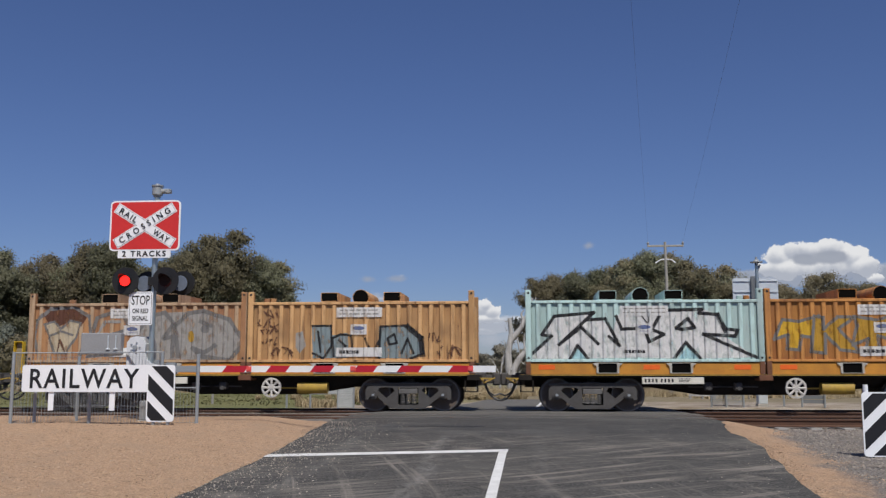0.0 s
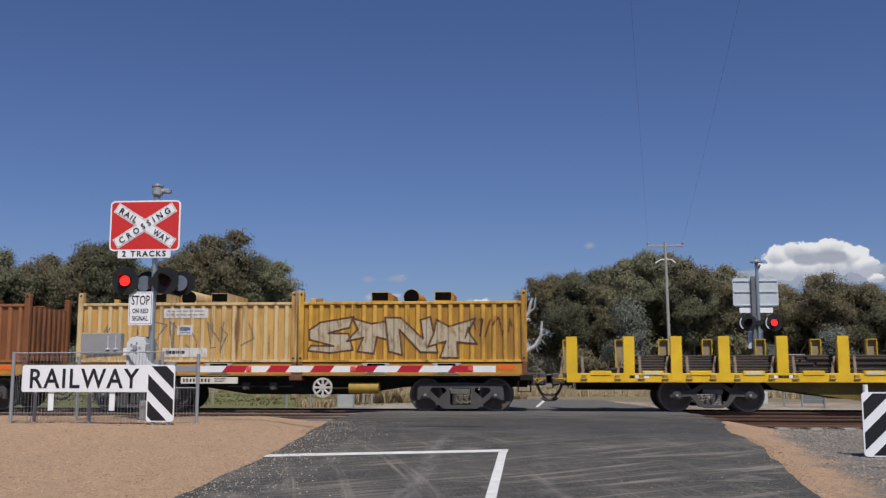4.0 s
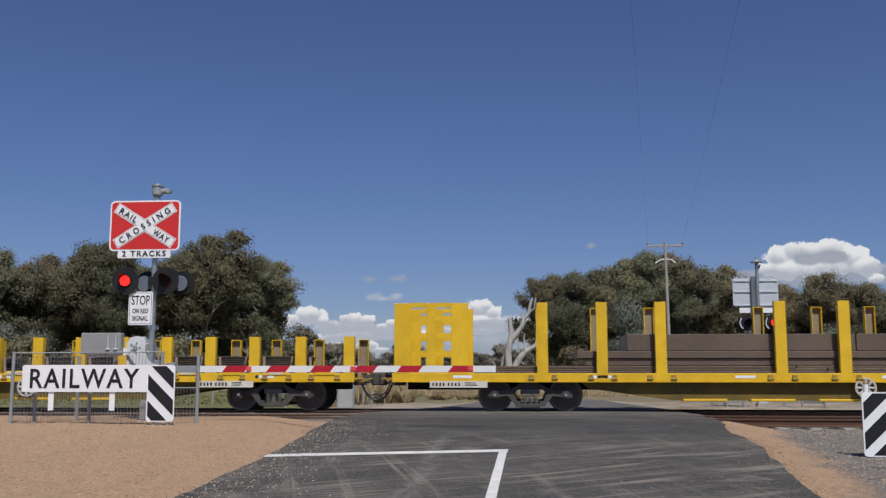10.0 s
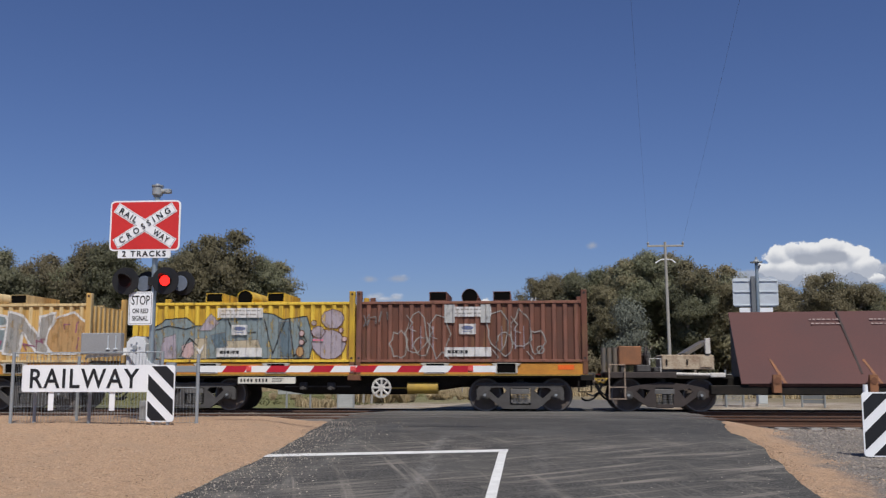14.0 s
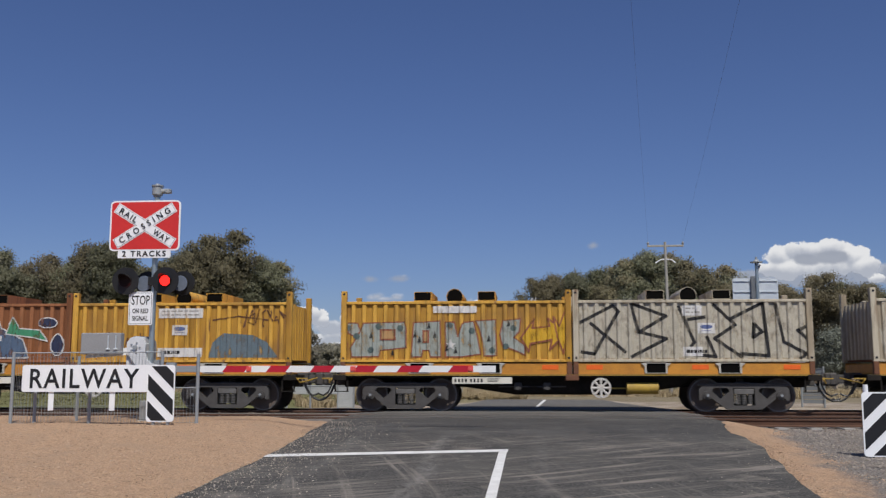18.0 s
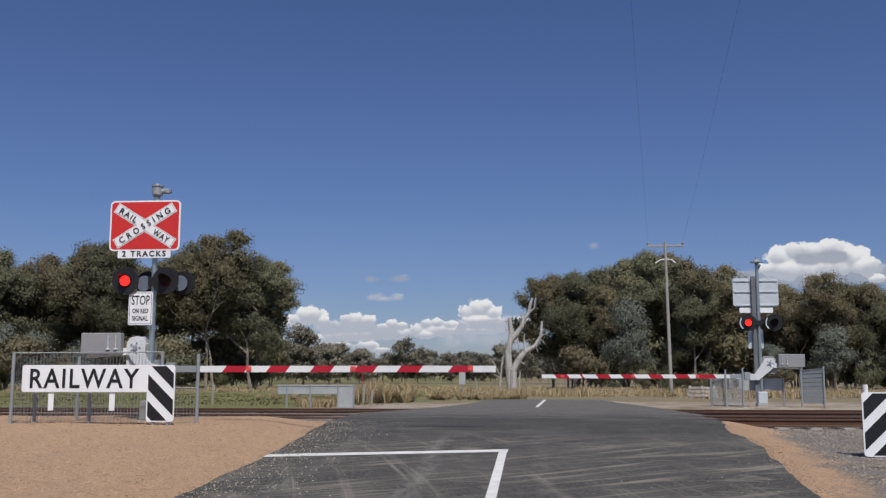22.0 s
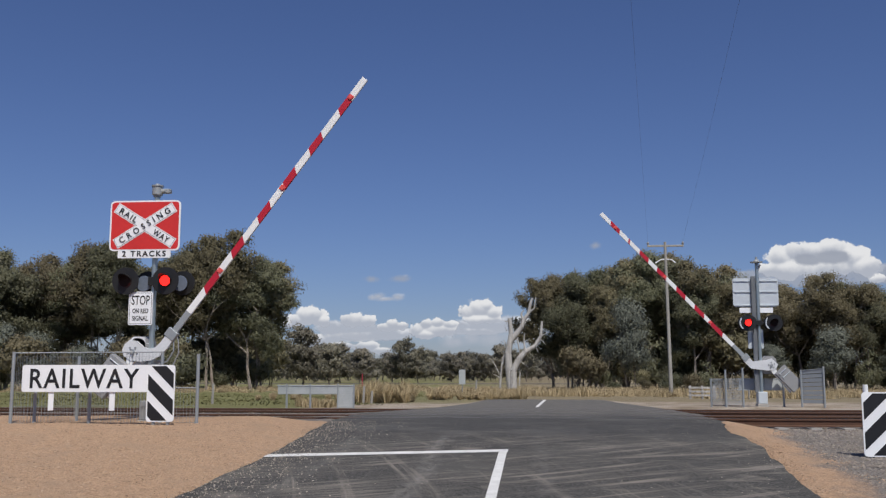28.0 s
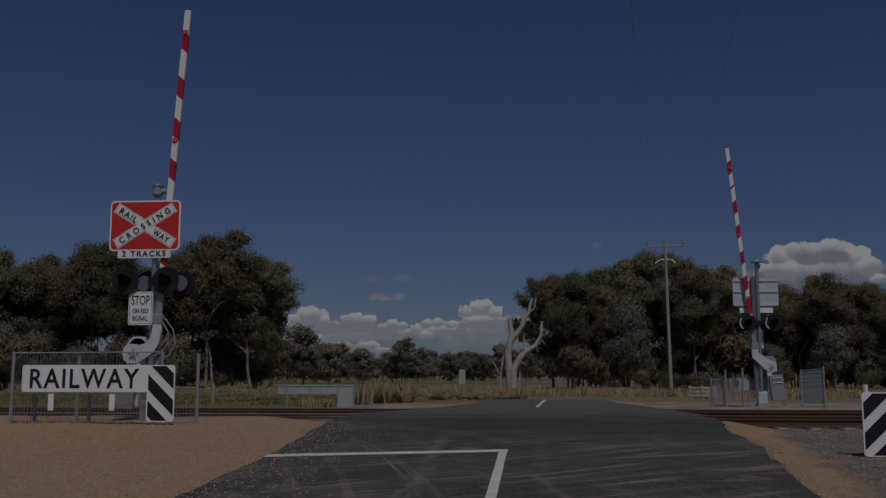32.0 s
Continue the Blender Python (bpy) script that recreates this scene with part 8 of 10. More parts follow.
def art_letters(wl):
    wl.shape("celadon", "rustred", 0.035, [(0.07, 2.22), (0.2, 2.31), (0.45, 2.3), (0.52, 2.06), (0.32, 1.97), (0.13, 2.07)])
    wl.shape("celadon", "rustred", 0.035, [(0.6, 2.3), (1.69, 2.33), (1.74, 2.16), (1.74, 1.65), (1.05, 1.58), (1.01, 1.42), (0.3, 1.41), (0.25, 1.65), (0.45, 1.97)])
    wl.shape("celadon", "rustred", 0.035, [(1.93, 2.31), (2.64, 2.35), (2.66, 1.41), (2.38, 1.41), (2.34, 1.58), (2.18, 1.58), (2.15, 1.41), (1.87, 1.41)])
    wl.shape("celadon", "rustred", 0.035, [(2.77, 2.32), (3.01, 2.32), (3.1, 1.94), (3.21, 2.26), (3.27, 2.31), (3.52, 2.34), (3.62, 1.92), (3.7, 1.48), (3.21, 1.41), (2.78, 1.41)])
    wl.shape("celadon", "rustred", 0.035, [(3.57, 2.35), (4.1, 2.38), (4.12, 1.44), (3.79, 1.43), (3.74, 1.87), (3.66, 2.16)])
    wl.shape("celadon", "rustred", 0.035, [(4.28, 2.35), (4.75, 2.4), (4.72, 2.07), (4.57, 1.91), (4.85, 1.72), (4.85, 1.46), (4.26, 1.72), (4.2, 1.99)])
    wl.shape_no += 1
    wl.shape("tanpaint", "rustred", 0.045, [(1.06, 2.12), (1.44, 2.12), (1.44, 1.87), (1.06, 1.87)])
    wl.shape("tanpaint", "rustred", 0.045, [(2.19, 2.09), (2.33, 2.09), (2.33, 1.8), (2.19, 1.8)])
    for x, z in ((0.19, 2.18), (0.42, 1.96), (1.01, 2.22), (1.58, 2.17), (2.89, 2.23), (4.56, 2.16), (4.36, 1.68), (4.0, 1.58), (3.47, 2.09), (0.8, 1.6)):
        blob(wl, "spruce", None, 0.0, x, z, 0.08, 0.08)
    for x, z in ((0.8, 1.99), (1.97, 2.01), (2.34, 2.23), (2.49, 1.99), (2.81, 1.65), (3.91, 1.89), (1.37, 1.53), (2.09, 1.87), (3.04, 1.58), (4.43, 2.28)):
        wl.fill("black", [(x - 0.05, z - 0.08), (x + 0.05, z - 0.07), (x + 0.01, z + 0.1)])
    wl.shape("white", None, 0.0, [(2.82, 1.62), (2.86, 1.71), (2.78, 1.77), (2.88, 1.78), (2.92, 1.88), (2.96, 1.77), (3.06, 1.76), (2.98, 1.7), (3.0, 1.6), (2.92, 1.66)])
    wl.shape("yellow", "rustred", 0.05, [(4.75, 1.9), (5.1, 2.4), (5.05, 2.15), (5.5, 2.2), (5.45, 2.4), (5.95, 2.05), (5.5, 1.6), (5.55, 1.85), (5.0, 1.75), (4.95, 1.55)])
    wl.shape("yellow", "rustred", 0.04, [(5.6, 2.45), (5.75, 2.2), (5.9, 2.6), (5.98, 2.1), (5.85, 1.5), (5.7, 1.9)])
    wl.line("rustred", 0.03, [(0.12, 1.45), (0.18, 1.75), (0.12, 2.0), (0.22, 2.1)])
    wl.rect("white", 2.45, 3.6, 2.56, 2.74)


def art_mauve(wl):
    wl.fill("mauve", [(0.04, 1.35), (0.07, 2.12), (0.60, 2.32), (1.33, 2.23), (2.29, 2.15), (2.29, 1.35)])
    wl.fill("mauve", [(3.72, 1.35), (3.72, 2.15), (4.53, 2.35), (5.41, 2.12), (6.03, 1.62), (6.03, 1.35)])
    wl.shape("white", "black", 0.06, [(0.28, 1.38), (0.39, 2.09), (0.60, 2.16), (0.80, 1.67), (0.98, 2.12), (1.12, 1.38)])
    wl.shape("white", "black", 0.06, [(1.15, 1.38), (1.06, 2.03), (1.36, 2.18), (1.59, 1.73), (1.62, 1.38)])
    wl.shape("white", "black", 0.06, [(1.65, 1.38), (1.62, 1.91), (1.85, 2.15), (2.26, 2.03), (2.29, 1.38), (2.00, 1.41), (1.94, 1.82), (1.85, 1.38)])
    wl.shape("palegrey", "black", 0.06, [(3.75, 1.73), (3.78, 2.07), (4.21, 2.16), (4.39, 1.94), (3.98, 1.70), (4.36, 1.47), (3.75, 1.41)])
    wl.shape("palegrey", "black", 0.06, [(4.42, 1.38), (4.56, 1.91), (5.26, 1.82), (5.67, 2.00), (5.87, 1.59), (5.26, 1.38)])
    wl.shape_no += 1
    wl.line("white", 0.06, [(4.45, 2.29), (4.68, 1.97), (5.41, 2.00), (5.87, 1.56)])
    wl.shape_no += 1
    wl.line("palepink", 0.04, [(0.16, 1.47), (0.10, 2.09), (0.57, 2.26)])
    wl.shape_no += 1
    wl.line("palepink", 0.04, [(4.68, 2.15), (5.48, 2.06), (5.96, 1.67)])
    scrawl(wl, 26, .1, .6, 2.3, 2.75, "grey", 0.03, 5)
    labels(wl, 2.4, "aqua")


def art_drips(wl):
    """Round outline letters in thin pale paint, with drips."""
    for x, z, rx, rz in ((1.15, 1.75, 0.22, 0.34), (1.6, 2.05, 0.3, 0.5), (1.75, 1.7, 0.2, 0.25), (2.2, 2.0, 0.28, 0.55), (3.75, 2.1, 0.3, 0.5), (3.9, 1.75, 0.22, 0.28), (4.35, 2.1, 0.26, 0.52), (4.75, 1.8, 0.2, 0.3), (4.85, 1.6, 0.09, 0.09)):
        blob(wl, None, "palegrey", 0.03, x, z, rx, rz, 14, 0.22, int(x * 100))
    for x, z in ((1.35, 2.5), (1.9, 2.3), (2.3, 1.55), (3.6, 1.6), (4.1, 2.45), (4.5, 1.55)):
        wl.shape_no += 1
        wl.line("palegrey", 0.028, [(x, z), (x + 0.16, z - 0.2), (x + 0.05, z - 0.34), (x + 0.24, z - 0.42)])
    for x in (1.5, 1.72, 2.05, 3.85, 4.2, 4.42):
        wl.line("lilac", 0.022, [(x, 2.2), (x, 1.62)])
    labels(wl, 2.35)
    wl.rect("silver", 2.35, 2.62, 2.3, 2.78)
    wl.rect("silver", 3.3, 3.55, 2.3, 2.78)
    scrawl(wl, 29, .2, .9, 2.2, 2.7, "grey", 0.03, 4)


ART = [
    art_star,
    lambda wl: (wild(wl, 11, 5, .3, 5.0, 1.5, 2.5, "darkyellow", "grey", 0.08, ("darkyellow", "palegrey", "yellow")), labels(wl, 2.3)),
    art_faces,
    art_tan,
    lambda wl: (scrawl(wl, 5, .5, 5, 1.5, 2.4, "grey", 0.03, 9), labels(wl, 2.4)),
    lambda wl: (wild(wl, 13, 4, .3, 4.6, 1.45, 2.5, "cream", "rustdark", 0.05, ("cream", "tanpaint")), scrawl(wl, 6, 4.4, 5.7, 1.9, 2.5, "rustdark", 0.03, 7)),
    lambda wl: (wild(wl, 14, 5, .5, 5.6, 1.42, 2.4, "mauve", "white", 0.07, ("mauve", "rustdark", "mauve"), "palepink", order=[0, 3, 1, 4, 2]), labels(wl, 2.5)),
    lambda wl: (scrawl(wl, 9, .4, 5.2, 1.5, 2.5, "palegrey", 0.035, 12), labels(wl, 2.4)),
    art_bank,
    lambda wl: (wild(wl, 15, 3, .6, 2.4, 1.42, 2.45, "palepink", "red", 0.03, marks="red"), wild(wl, 16, 3, 3.8, 5.8, 1.42, 2.5, "palepink", "red", 0.03, marks="red"), wl.rect("yellow", 2.35, 3.75, CBOT + 0.02, CTOP - 0.08), labels(wl, 2.45), scrawl(wl, 10, .15, .5, 1.5, 2.4, "cream", 0.03, 4)),
    art_silver,
    lambda wl: (wild(wl, 18, 4, .2, 2.6, 1.5, 2.45, None, "grey", 0.035, marks="tanpaint", order=[5, 4, 6, 1]), wild(wl, 19, 5, 3.0, 5.9, 1.4, 1.95, "palegrey", "grey", 0.05), labels(wl, 2.3)),
    lambda wl: labels(wl, 2.4, "aqua"),
    lambda wl: labels(wl, 2.4),
    lambda wl: (scrawl(wl, 20, .2, .9, 1.4, 2.0, "rustdark", 0.03, 3), wl.fill("palepink", [(2.7, 1.4), (2.85, 1.8), (3.1, 2.05), (3.3, 1.8), (3.5, 1.4)]), wl.fill("lilac", [(2.75, 2.25), (2.8, 2.4), (3.35, 2.42), (3.3, 2.2)]), scrawl(wl, 61, 2.5, 3.7, 2.1, 2.7, "rustdark", 0.02, 6), scrawl(wl, 21, 2.1, 3.4, 1.45, 2.0, "rustdark", 0.03, 5), wl.fill("palepink", [(.2, 1.4), (.3, 1.9), (.6, 2.05), (.8, 1.4)])),
    lambda wl: labels(wl, 2.4, "lightaqua"),
    lambda wl: (scrawl(wl, 22, .2, 2.3, 1.4, 1.95, "black", 0.024, 11), scrawl(wl, 23, 3.8, 5.8, 1.42, 2.0, "black", 0.024, 11), wl.rect("ivory", 2.35, 3.6, CBOT + 0.02, CTOP - 0.08), labels(wl, 2.4, "white", 0.9)),
    lambda wl: labels(wl, 2.4, "lightaqua"),
    art_mauve,
    lambda wl: labels(wl, 2.6, "aqua"),
    art_bubble,
    art_drips,
    lambda wl: (wl.fill("black", [(.3, 1.4), (.2, 1.7), (.8, 2.3), (1.5, 2.35), (2.0, 2.1), (3.5, 2.3), (5.5, 2.3), (5.6, 1.4)]), wild(wl, 30, 6, .5, 5.5, 1.4, 2.2, "white", "grey", 0.05, ("white", "lilac", "palegrey")), wl.rect("cream", 2.4, 3.0, 2.5, 2.7)),
    lambda wl: (wild(wl, 31, 5, .4, 6.0, 1.42, 2.6, "palegrey", "white", 0.06, ("palegrey", "tanpaint", "cream", "bluegrey"), "mauve", order=[0, 1, 4, 3, 5]),),
    lambda wl: (scrawl(wl, 33, .5, 5, 1.5, 2.4, "grey", 0.03, 9), labels(wl, 2.4)),
    lambda wl: (wild(wl, 34, 5, .6, 5.0, 1.45, 2.3, "palegrey", "grey", 0.05), labels(wl, 2.4)),
    lambda wl: (blob(wl, "grey", "white", 0.05, 1.15, 1.9, 0.55, 0.5), blob(wl, "palegrey", "black", 0.05, 1.15, 1.9, 0.13, 0.2), wild(wl, 35, 5, 1.7, 4.9, 1.4, 2.4, "palegrey", "black", 0.07, ("palegrey", "grey", "silver"), order=[3, 1, 6, 4, 0]), blob(wl, "palegrey", "black", 0.05, 5.2, 1.6, 0.25, 0.22), blob(wl, "palegrey", "black", 0.05, 5.65, 1.6, 0.22, 0.2), scrawl(wl, 36, 3.7, 5.8, 2.4, 2.7, "black", 0.03, 9), labels(wl, 2.4)),
    lambda wl: labels(wl, 2.4),
    art_arrow,
    lambda wl: (wl.rect("yellow", 2.1, 4.0, CBOT + 0.02, CTOP - 0.08), labels(wl, 2.45)),
    lambda wl: (wl.fill("beigewash", [(.3, 1.38), (.2, 2.1), (.5, 2.72), (4.6, 2.72), (5.7, 2.5), (5.85, 1.38)]), wl.fill("cream", [(2.2, 2.3), (2.6, 2.72), (3.4, 2.7), (3.0, 2.4)]), scrawl(wl, 39, 2.4, 5.2, 1.6, 2.4, "silver", 0.05, 9), wl.fill("sky", [(4.1, 1.95), (4.2, 2.15), (4.7, 2.15), (4.6, 1.95)])),
    art_block,
    art_letters,
    art_outline,
    lambda wl: (wild(wl, 43, 4, .2, 3.4, 1.4, 2.45, "navy", "white", 0.035, ("navy", "black", "slate"), "slate", order=[5, 0, 6, 2]), wl.shape("blue", "white", 0.035, [(3.35, 1.4), (3.3, 2.4), (4.0, 2.45), (4.1, 2.2), (4.7, 1.9), (4.9, 1.4)]), wl.shape("green", "white", 0.03, [(4.2, 2.05), (4.4, 2.5), (4.6, 2.2), (5.2, 2.15), (5.4, 1.85), (5.0, 1.95), (4.6, 2.0)]), blob(wl, "navy", "white", 0.03, 5.7, 1.75, 0.17, 0.3), blob(wl, "navy", "white", 0.03, 5.4, 2.35, 0.25, 0.14), wl.rect("white", 3.75, 3.9, 2.1, 2.25), wl.rect("white", 3.95, 4.12, 1.85, 2.0), labels(wl, 2.35)),
    lambda wl: (wl.fill("slate", [(3.8, 1.4), (3.9, 1.8), (4.2, 2.05), (5.0, 2.0), (5.4, 1.8), (5.7, 1.4)]), scrawl(wl, 44, .6, 2.2, 1.45, 2.1, "rustdark", 0.03, 10), wl.line("rustdark", 0.04, [(3.9, 2.4), (4.6, 2.5), (5.4, 2.4)]), scrawl(wl, 45, 4.7, 5.9, 2.2, 2.7, "rustdark", 0.035, 7), labels(wl, 2.4)),
]
for ob, paint in zip(LOADS, ART):
    wl = Wall(ob)
    paint(wl)
    wl.done()
# ---- trees ----
def gum_tree(name, height, spread, seed, leaf, label, clumps=70, low=0.28, leaf_size=0.3, per=70, trunk_r=0.22, stems=1, bare=0.3):
    """Eucalypt: leaning trunk, forking limbs, and a crown of many small hanging leaves in loose clumps."""
    r = random.Random(seed)
    root = thing(name, Matrix(), label, "tree", "trees")
    tips = []

    def limb(wood, p, d, length, rad, depth):
        pts, q = [p], p
        n = 4
        for i in range(n):
            d = (d + Vector((r.uniform(-0.22, 0.22), r.uniform(-0.22, 0.22), r.uniform(-0.05, 0.16)))).normalized()
            q = q + d * length / n
            pts.append(q)
        for i in range(n):
            wood.rod(pts[i], pts[i + 1], rad * (1 - 0.14 * i), 6, rad * (1 - 0.14 * (i + 1)), cap=False)
        if depth == 0:
            tips.append(q)
            tips.append(pts[2])
            return
        for k in range(r.choice((2, 3))):
            a = r.uniform(0, math.tau)
            o = Vector((math.cos(a), math.sin(a), r.uniform(-0.05, 0.5))) * r.uniform(0.55, 1.0)
            limb(wood, pts[r.choice((3, 4))], (d * 0.8 + o).normalized(), length * r.uniform(0.5, 0.75), rad * 0.52, depth - 1)

    for k in range(stems):
        base = Vector((r.uniform(-0.5, 0.5) * (stems > 1), r.uniform(-0.5, 0.5) * (stems > 1), -0.3))
        wood = Geo()
        limb(wood, base, Vector((r.uniform(-0.2, 0.2), r.uniform(-0.2, 0.2), 1)).normalized(), height * low + 0.6, trunk_r * (1 if stems == 1 else 0.7), 3)
        part("trunk", wood, BARK, root, "rough grey-brown trunk and limbs", True)
    # fill the crown's uneven envelope with clumps
    lumps = []
    for i in range(15):
        k = r.uniform(bare, 0.9)
        wide = spread * (0.62 if k < 0.72 else 0.38)
        a, q = r.uniform(0, math.tau), r.uniform(0.2, 1.0) * wide
        lumps.append((Vector((math.cos(a) * q, math.sin(a) * q, height * k)), r.uniform(0.17, 0.31) * spread))
    centres = list(tips)
    while len(centres) < clumps:
        c, rad = r.choice(lumps)
        v = Vector((r.gauss(0, 1), r.gauss(0, 1), r.gauss(0, 0.8))).normalized() * rad * r.uniform(0.5, 1.0)
        if (c + v).z > height * (bare - 0.14):
            centres.append(c + v)
    high = max(p.z for p in centres)
    mid = np.array([(p.x, p.y, p.z * (height - 0.5) / high) for p in centres])
    # leaves hang in round sprays; their shading follows the spray's roundness
    g = np.random.RandomState(seed)
    unit = lambda q: q / np.maximum(np.linalg.norm(q, axis=1, keepdims=True), 1e-6)
    n = len(mid) * per
    at = np.repeat(mid, per, axis=0)
    out = unit(g.normal(size=(n, 3)) * (1, 1, 0.75))
    at = at + out * (np.repeat(g.uniform(0.45, 1.35, len(mid)), per) * g.uniform(0.1, 1.0, n) ** 0.7)[:, None] * (1, 1, 0.8)
    face = unit(out + g.uniform(-0.6, 0.6, (n, 3)))
    u = unit(np.cross(face, g.uniform(-1, 1, (n, 3)) + (0.3, 0.3, 0.0))) * (leaf_size * g.uniform(0.6, 1.2, n))[:, None]
    w = unit(np.cross(u, face)) * leaf_size * 0.32
    tri = np.stack([at - u * 0.5 + w, at + u * 0.6, at - u * 0.5 - w], axis=1).reshape(-1, 3)
    axis = at - np.array((0, 0, height * 0.55))
    nrm = unit(out * 0.5 + unit(axis) * 0.45 + g.normal(size=(n, 3)) * 0.4)
    me = bpy.data.meshes.new("crown")
    me.from_pydata(tri.tolist(), [], np.arange(3 * n).reshape(-1, 3).tolist())
    me.normals_split_custom_set_from_vertices(np.repeat(nrm, 3, axis=0).tolist())
    me.materials.append(leaf)
    part("crown", me, None, root, "loose crown of small hanging leaves")
    return root


def plant(proto, x, y, scale=1.0, turn=0.0, sz=None, z=None):
    ob = copy_thing(proto, Matrix())
    ob.matrix_basis = Matrix.LocRotScale((x, y, ground_z(x, y) if z is None else z), Euler((0, 0, turn)), (scale, scale, sz or scale))
    return ob


KINDS = [
    gum_tree("gum_tree", 14, 5.2, 11, LEAF, "tall olive-green gum tree by the paddock", 300, 0.33, 0.2, 165, 0.2, bare=0.33),
    gum_tree("gum_tree", 13, 4.8, 12, LEAF_BROWN, "tall brownish-green gum tree with bare lower trunk", 250, 0.36, 0.2, 160, 0.18, stems=2, bare=0.42),
    gum_tree("gum_tree", 12.5, 5.4, 13, LEAF, "wide dark green gum tree", 300, 0.3, 0.2, 165, 0.2, stems=2, bare=0.3),
    gum_tree("gum_tree", 12, 4.4, 14, LEAF_BROWN, "olive-brown gum tree with thin crown", 210, 0.38, 0.2, 160, 0.17, stems=2, bare=0.4),
]
WATTLE = gum_tree("wattle_tree", 6.2, 2.6, 21, LEAF_GREY, "grey-green bushy wattle tree", 150, 0.2, 0.17, 150, 0.1, 2, bare=0.22)
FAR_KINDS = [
    gum_tree("far_tree", 9, 4.6, 31, LEAF_FAR_HAZE, "distant green tree across the paddock, haze in its leaf colour", 120, 0.3, 0.42, 70, 0.17, bare=0.24),
    gum_tree("far_tree", 8, 5.2, 32, LEAF_FAR_HAZE, "distant broad green tree across the paddock", 120, 0.26, 0.42, 70, 0.17, bare=0.22),
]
SHRUBS = [
    gum_tree("shrub", 4.2, 3.6, 41, LEAF, "dark green understorey shrub beneath the gums", 90, 0.12, 0.24, 90, 0.1, 3, bare=0.25),
    gum_tree("shrub", 3.6, 3.8, 42, LEAF_BROWN, "olive-brown understorey shrub beneath the gums", 90, 0.12, 0.24, 90, 0.1, 3, bare=0.25),
]
rt = random.Random(77)
HEIGHTS = [14, 13, 12.5, 12]
used = set()


def stand(rows, kinds, heights):
    """Plant a row of trees of given heights, (x, y, height)."""
    for i, (x, y, h) in enumerate(rows):
        k = rt.randrange(len(kinds))
        s = h / heights[k]
        a = rt.uniform(0, math.tau)
        y2 = y + rt.uniform(-3, 3)
        if (id(kinds), k) not in used:
            used.add((id(kinds), k))
            kinds[k].matrix_basis = Matrix.LocRotScale((x, y2, ground_z(x, y2)), Euler((0, 0, a)), (s, s, s))
        else:
            plant(kinds[k], x, y2, s, a)


WEST = [(-47.1, 85, 12.9), (-43.5, 85, 12.3), (-39.8, 85, 13.5), (-36.0, 85, 13.2), (-31.2, 85, 14.4), (-27.7, 85, 14.4), (-24.4, 86, 12.3), (-24.2, 89, 11.9), (-52, 84, 12.6), (-44.5, 88, 13.0)]
WEST_BACK = [(-52.4, 95, 12.2), (-46.5, 95, 12.6), (-41.3, 95, 13.2), (-35.5, 95, 14.3), (-60, 96, 13.0), (-66, 92, 12.0), (-58, 84, 12.5)]
EAST = [(2.5, 88, 10.4), (4.7, 89, 10.9), (3.9, 86, 10.0), (5.9, 85, 11.0), (7.8, 86, 11.5), (10.3, 85, 12.2), (12.6, 86, 12.3), (14.9, 85, 11.1), (16.6, 86, 11.2), (18.2, 88, 10.3), (9.2, 89, 12.2), (11.8, 88, 12.6), (6.6, 83, 9.0), (13.8, 83, 9.8)]
EAST_BACK = [(6.0, 95, 10.8), (8.6, 96, 12.0), (13.0, 95, 12.0), (18.5, 94, 10.5), (23, 95, 10.0), (28, 94, 9.6), (33, 95, 9.6), (38, 92, 9.5)]
EAST_FAR = [(19.4, 81, 9.0), (21.2, 82, 9.2), (22.8, 80, 9.7), (24.6, 81, 9.5), (26.4, 82, 9.0), (28.6, 80, 8.9), (30.8, 80, 9.1), (33.5, 79, 9), (37, 81, 9)]
for rows in (WEST, WEST_BACK, EAST, EAST_BACK, EAST_FAR):
    stand(rows, KINDS, HEIGHTS)
under = [(x, y, rt.uniform(3.6, 6.4) if x < 0 else rt.uniform(5.0, 7.5)) for x, y in [(x + rt.uniform(-1, 1), 99 + rt.uniform(-3, 3)) for x in np.arange(-68, -25, 2.0)] + [(x + rt.uniform(-1, 1), 99 + rt.uniform(-3, 3)) for x in np.arange(5.5, 42, 2.0)]]
under += [(x + rt.uniform(-1, 1), 88 + rt.uniform(-3, 3), rt.uniform(2.4, 5.2)) for x in np.arange(-62, -23.5, 2.2)] + [(x + rt.uniform(-1, 1), 86 + rt.uniform(-3, 3), rt.uniform(2.4, 5.0)) for x in np.arange(4.5, 40, 2.0)]
under += [(x + rt.uniform(-1, 1), 80.5 + rt.uniform(-1.5, 1), rt.uniform(2.2, 5.5)) for x in np.arange(-52, -27, 2.1)] + [(x + rt.uniform(-1, 1), 79 + rt.uniform(-1.5, 1), rt.uniform(1.4, 3.0)) for x in np.arange(6, 34, 2.6)]
stand([(float(x), float(y), float(h)) for x, y, h in under], SHRUBS, [4.2, 3.6])
WATTLE.matrix_basis = Matrix.LocRotScale((7.8, 73, ground_z(7.8, 73)), Euler((0, 0, 0.4)), (0.72, 0.72, 1.17))
for x, y, s in ((19.8, 80, 0.6), (23.6, 77, 0.8), (29.5, 79, 0.7), (-42.0, 80, 0.8), (-45.0, 79, 0.9), (-37.5, 79, 0.6)):
    plant(WATTLE, x, y, s, x, s * 1.05)
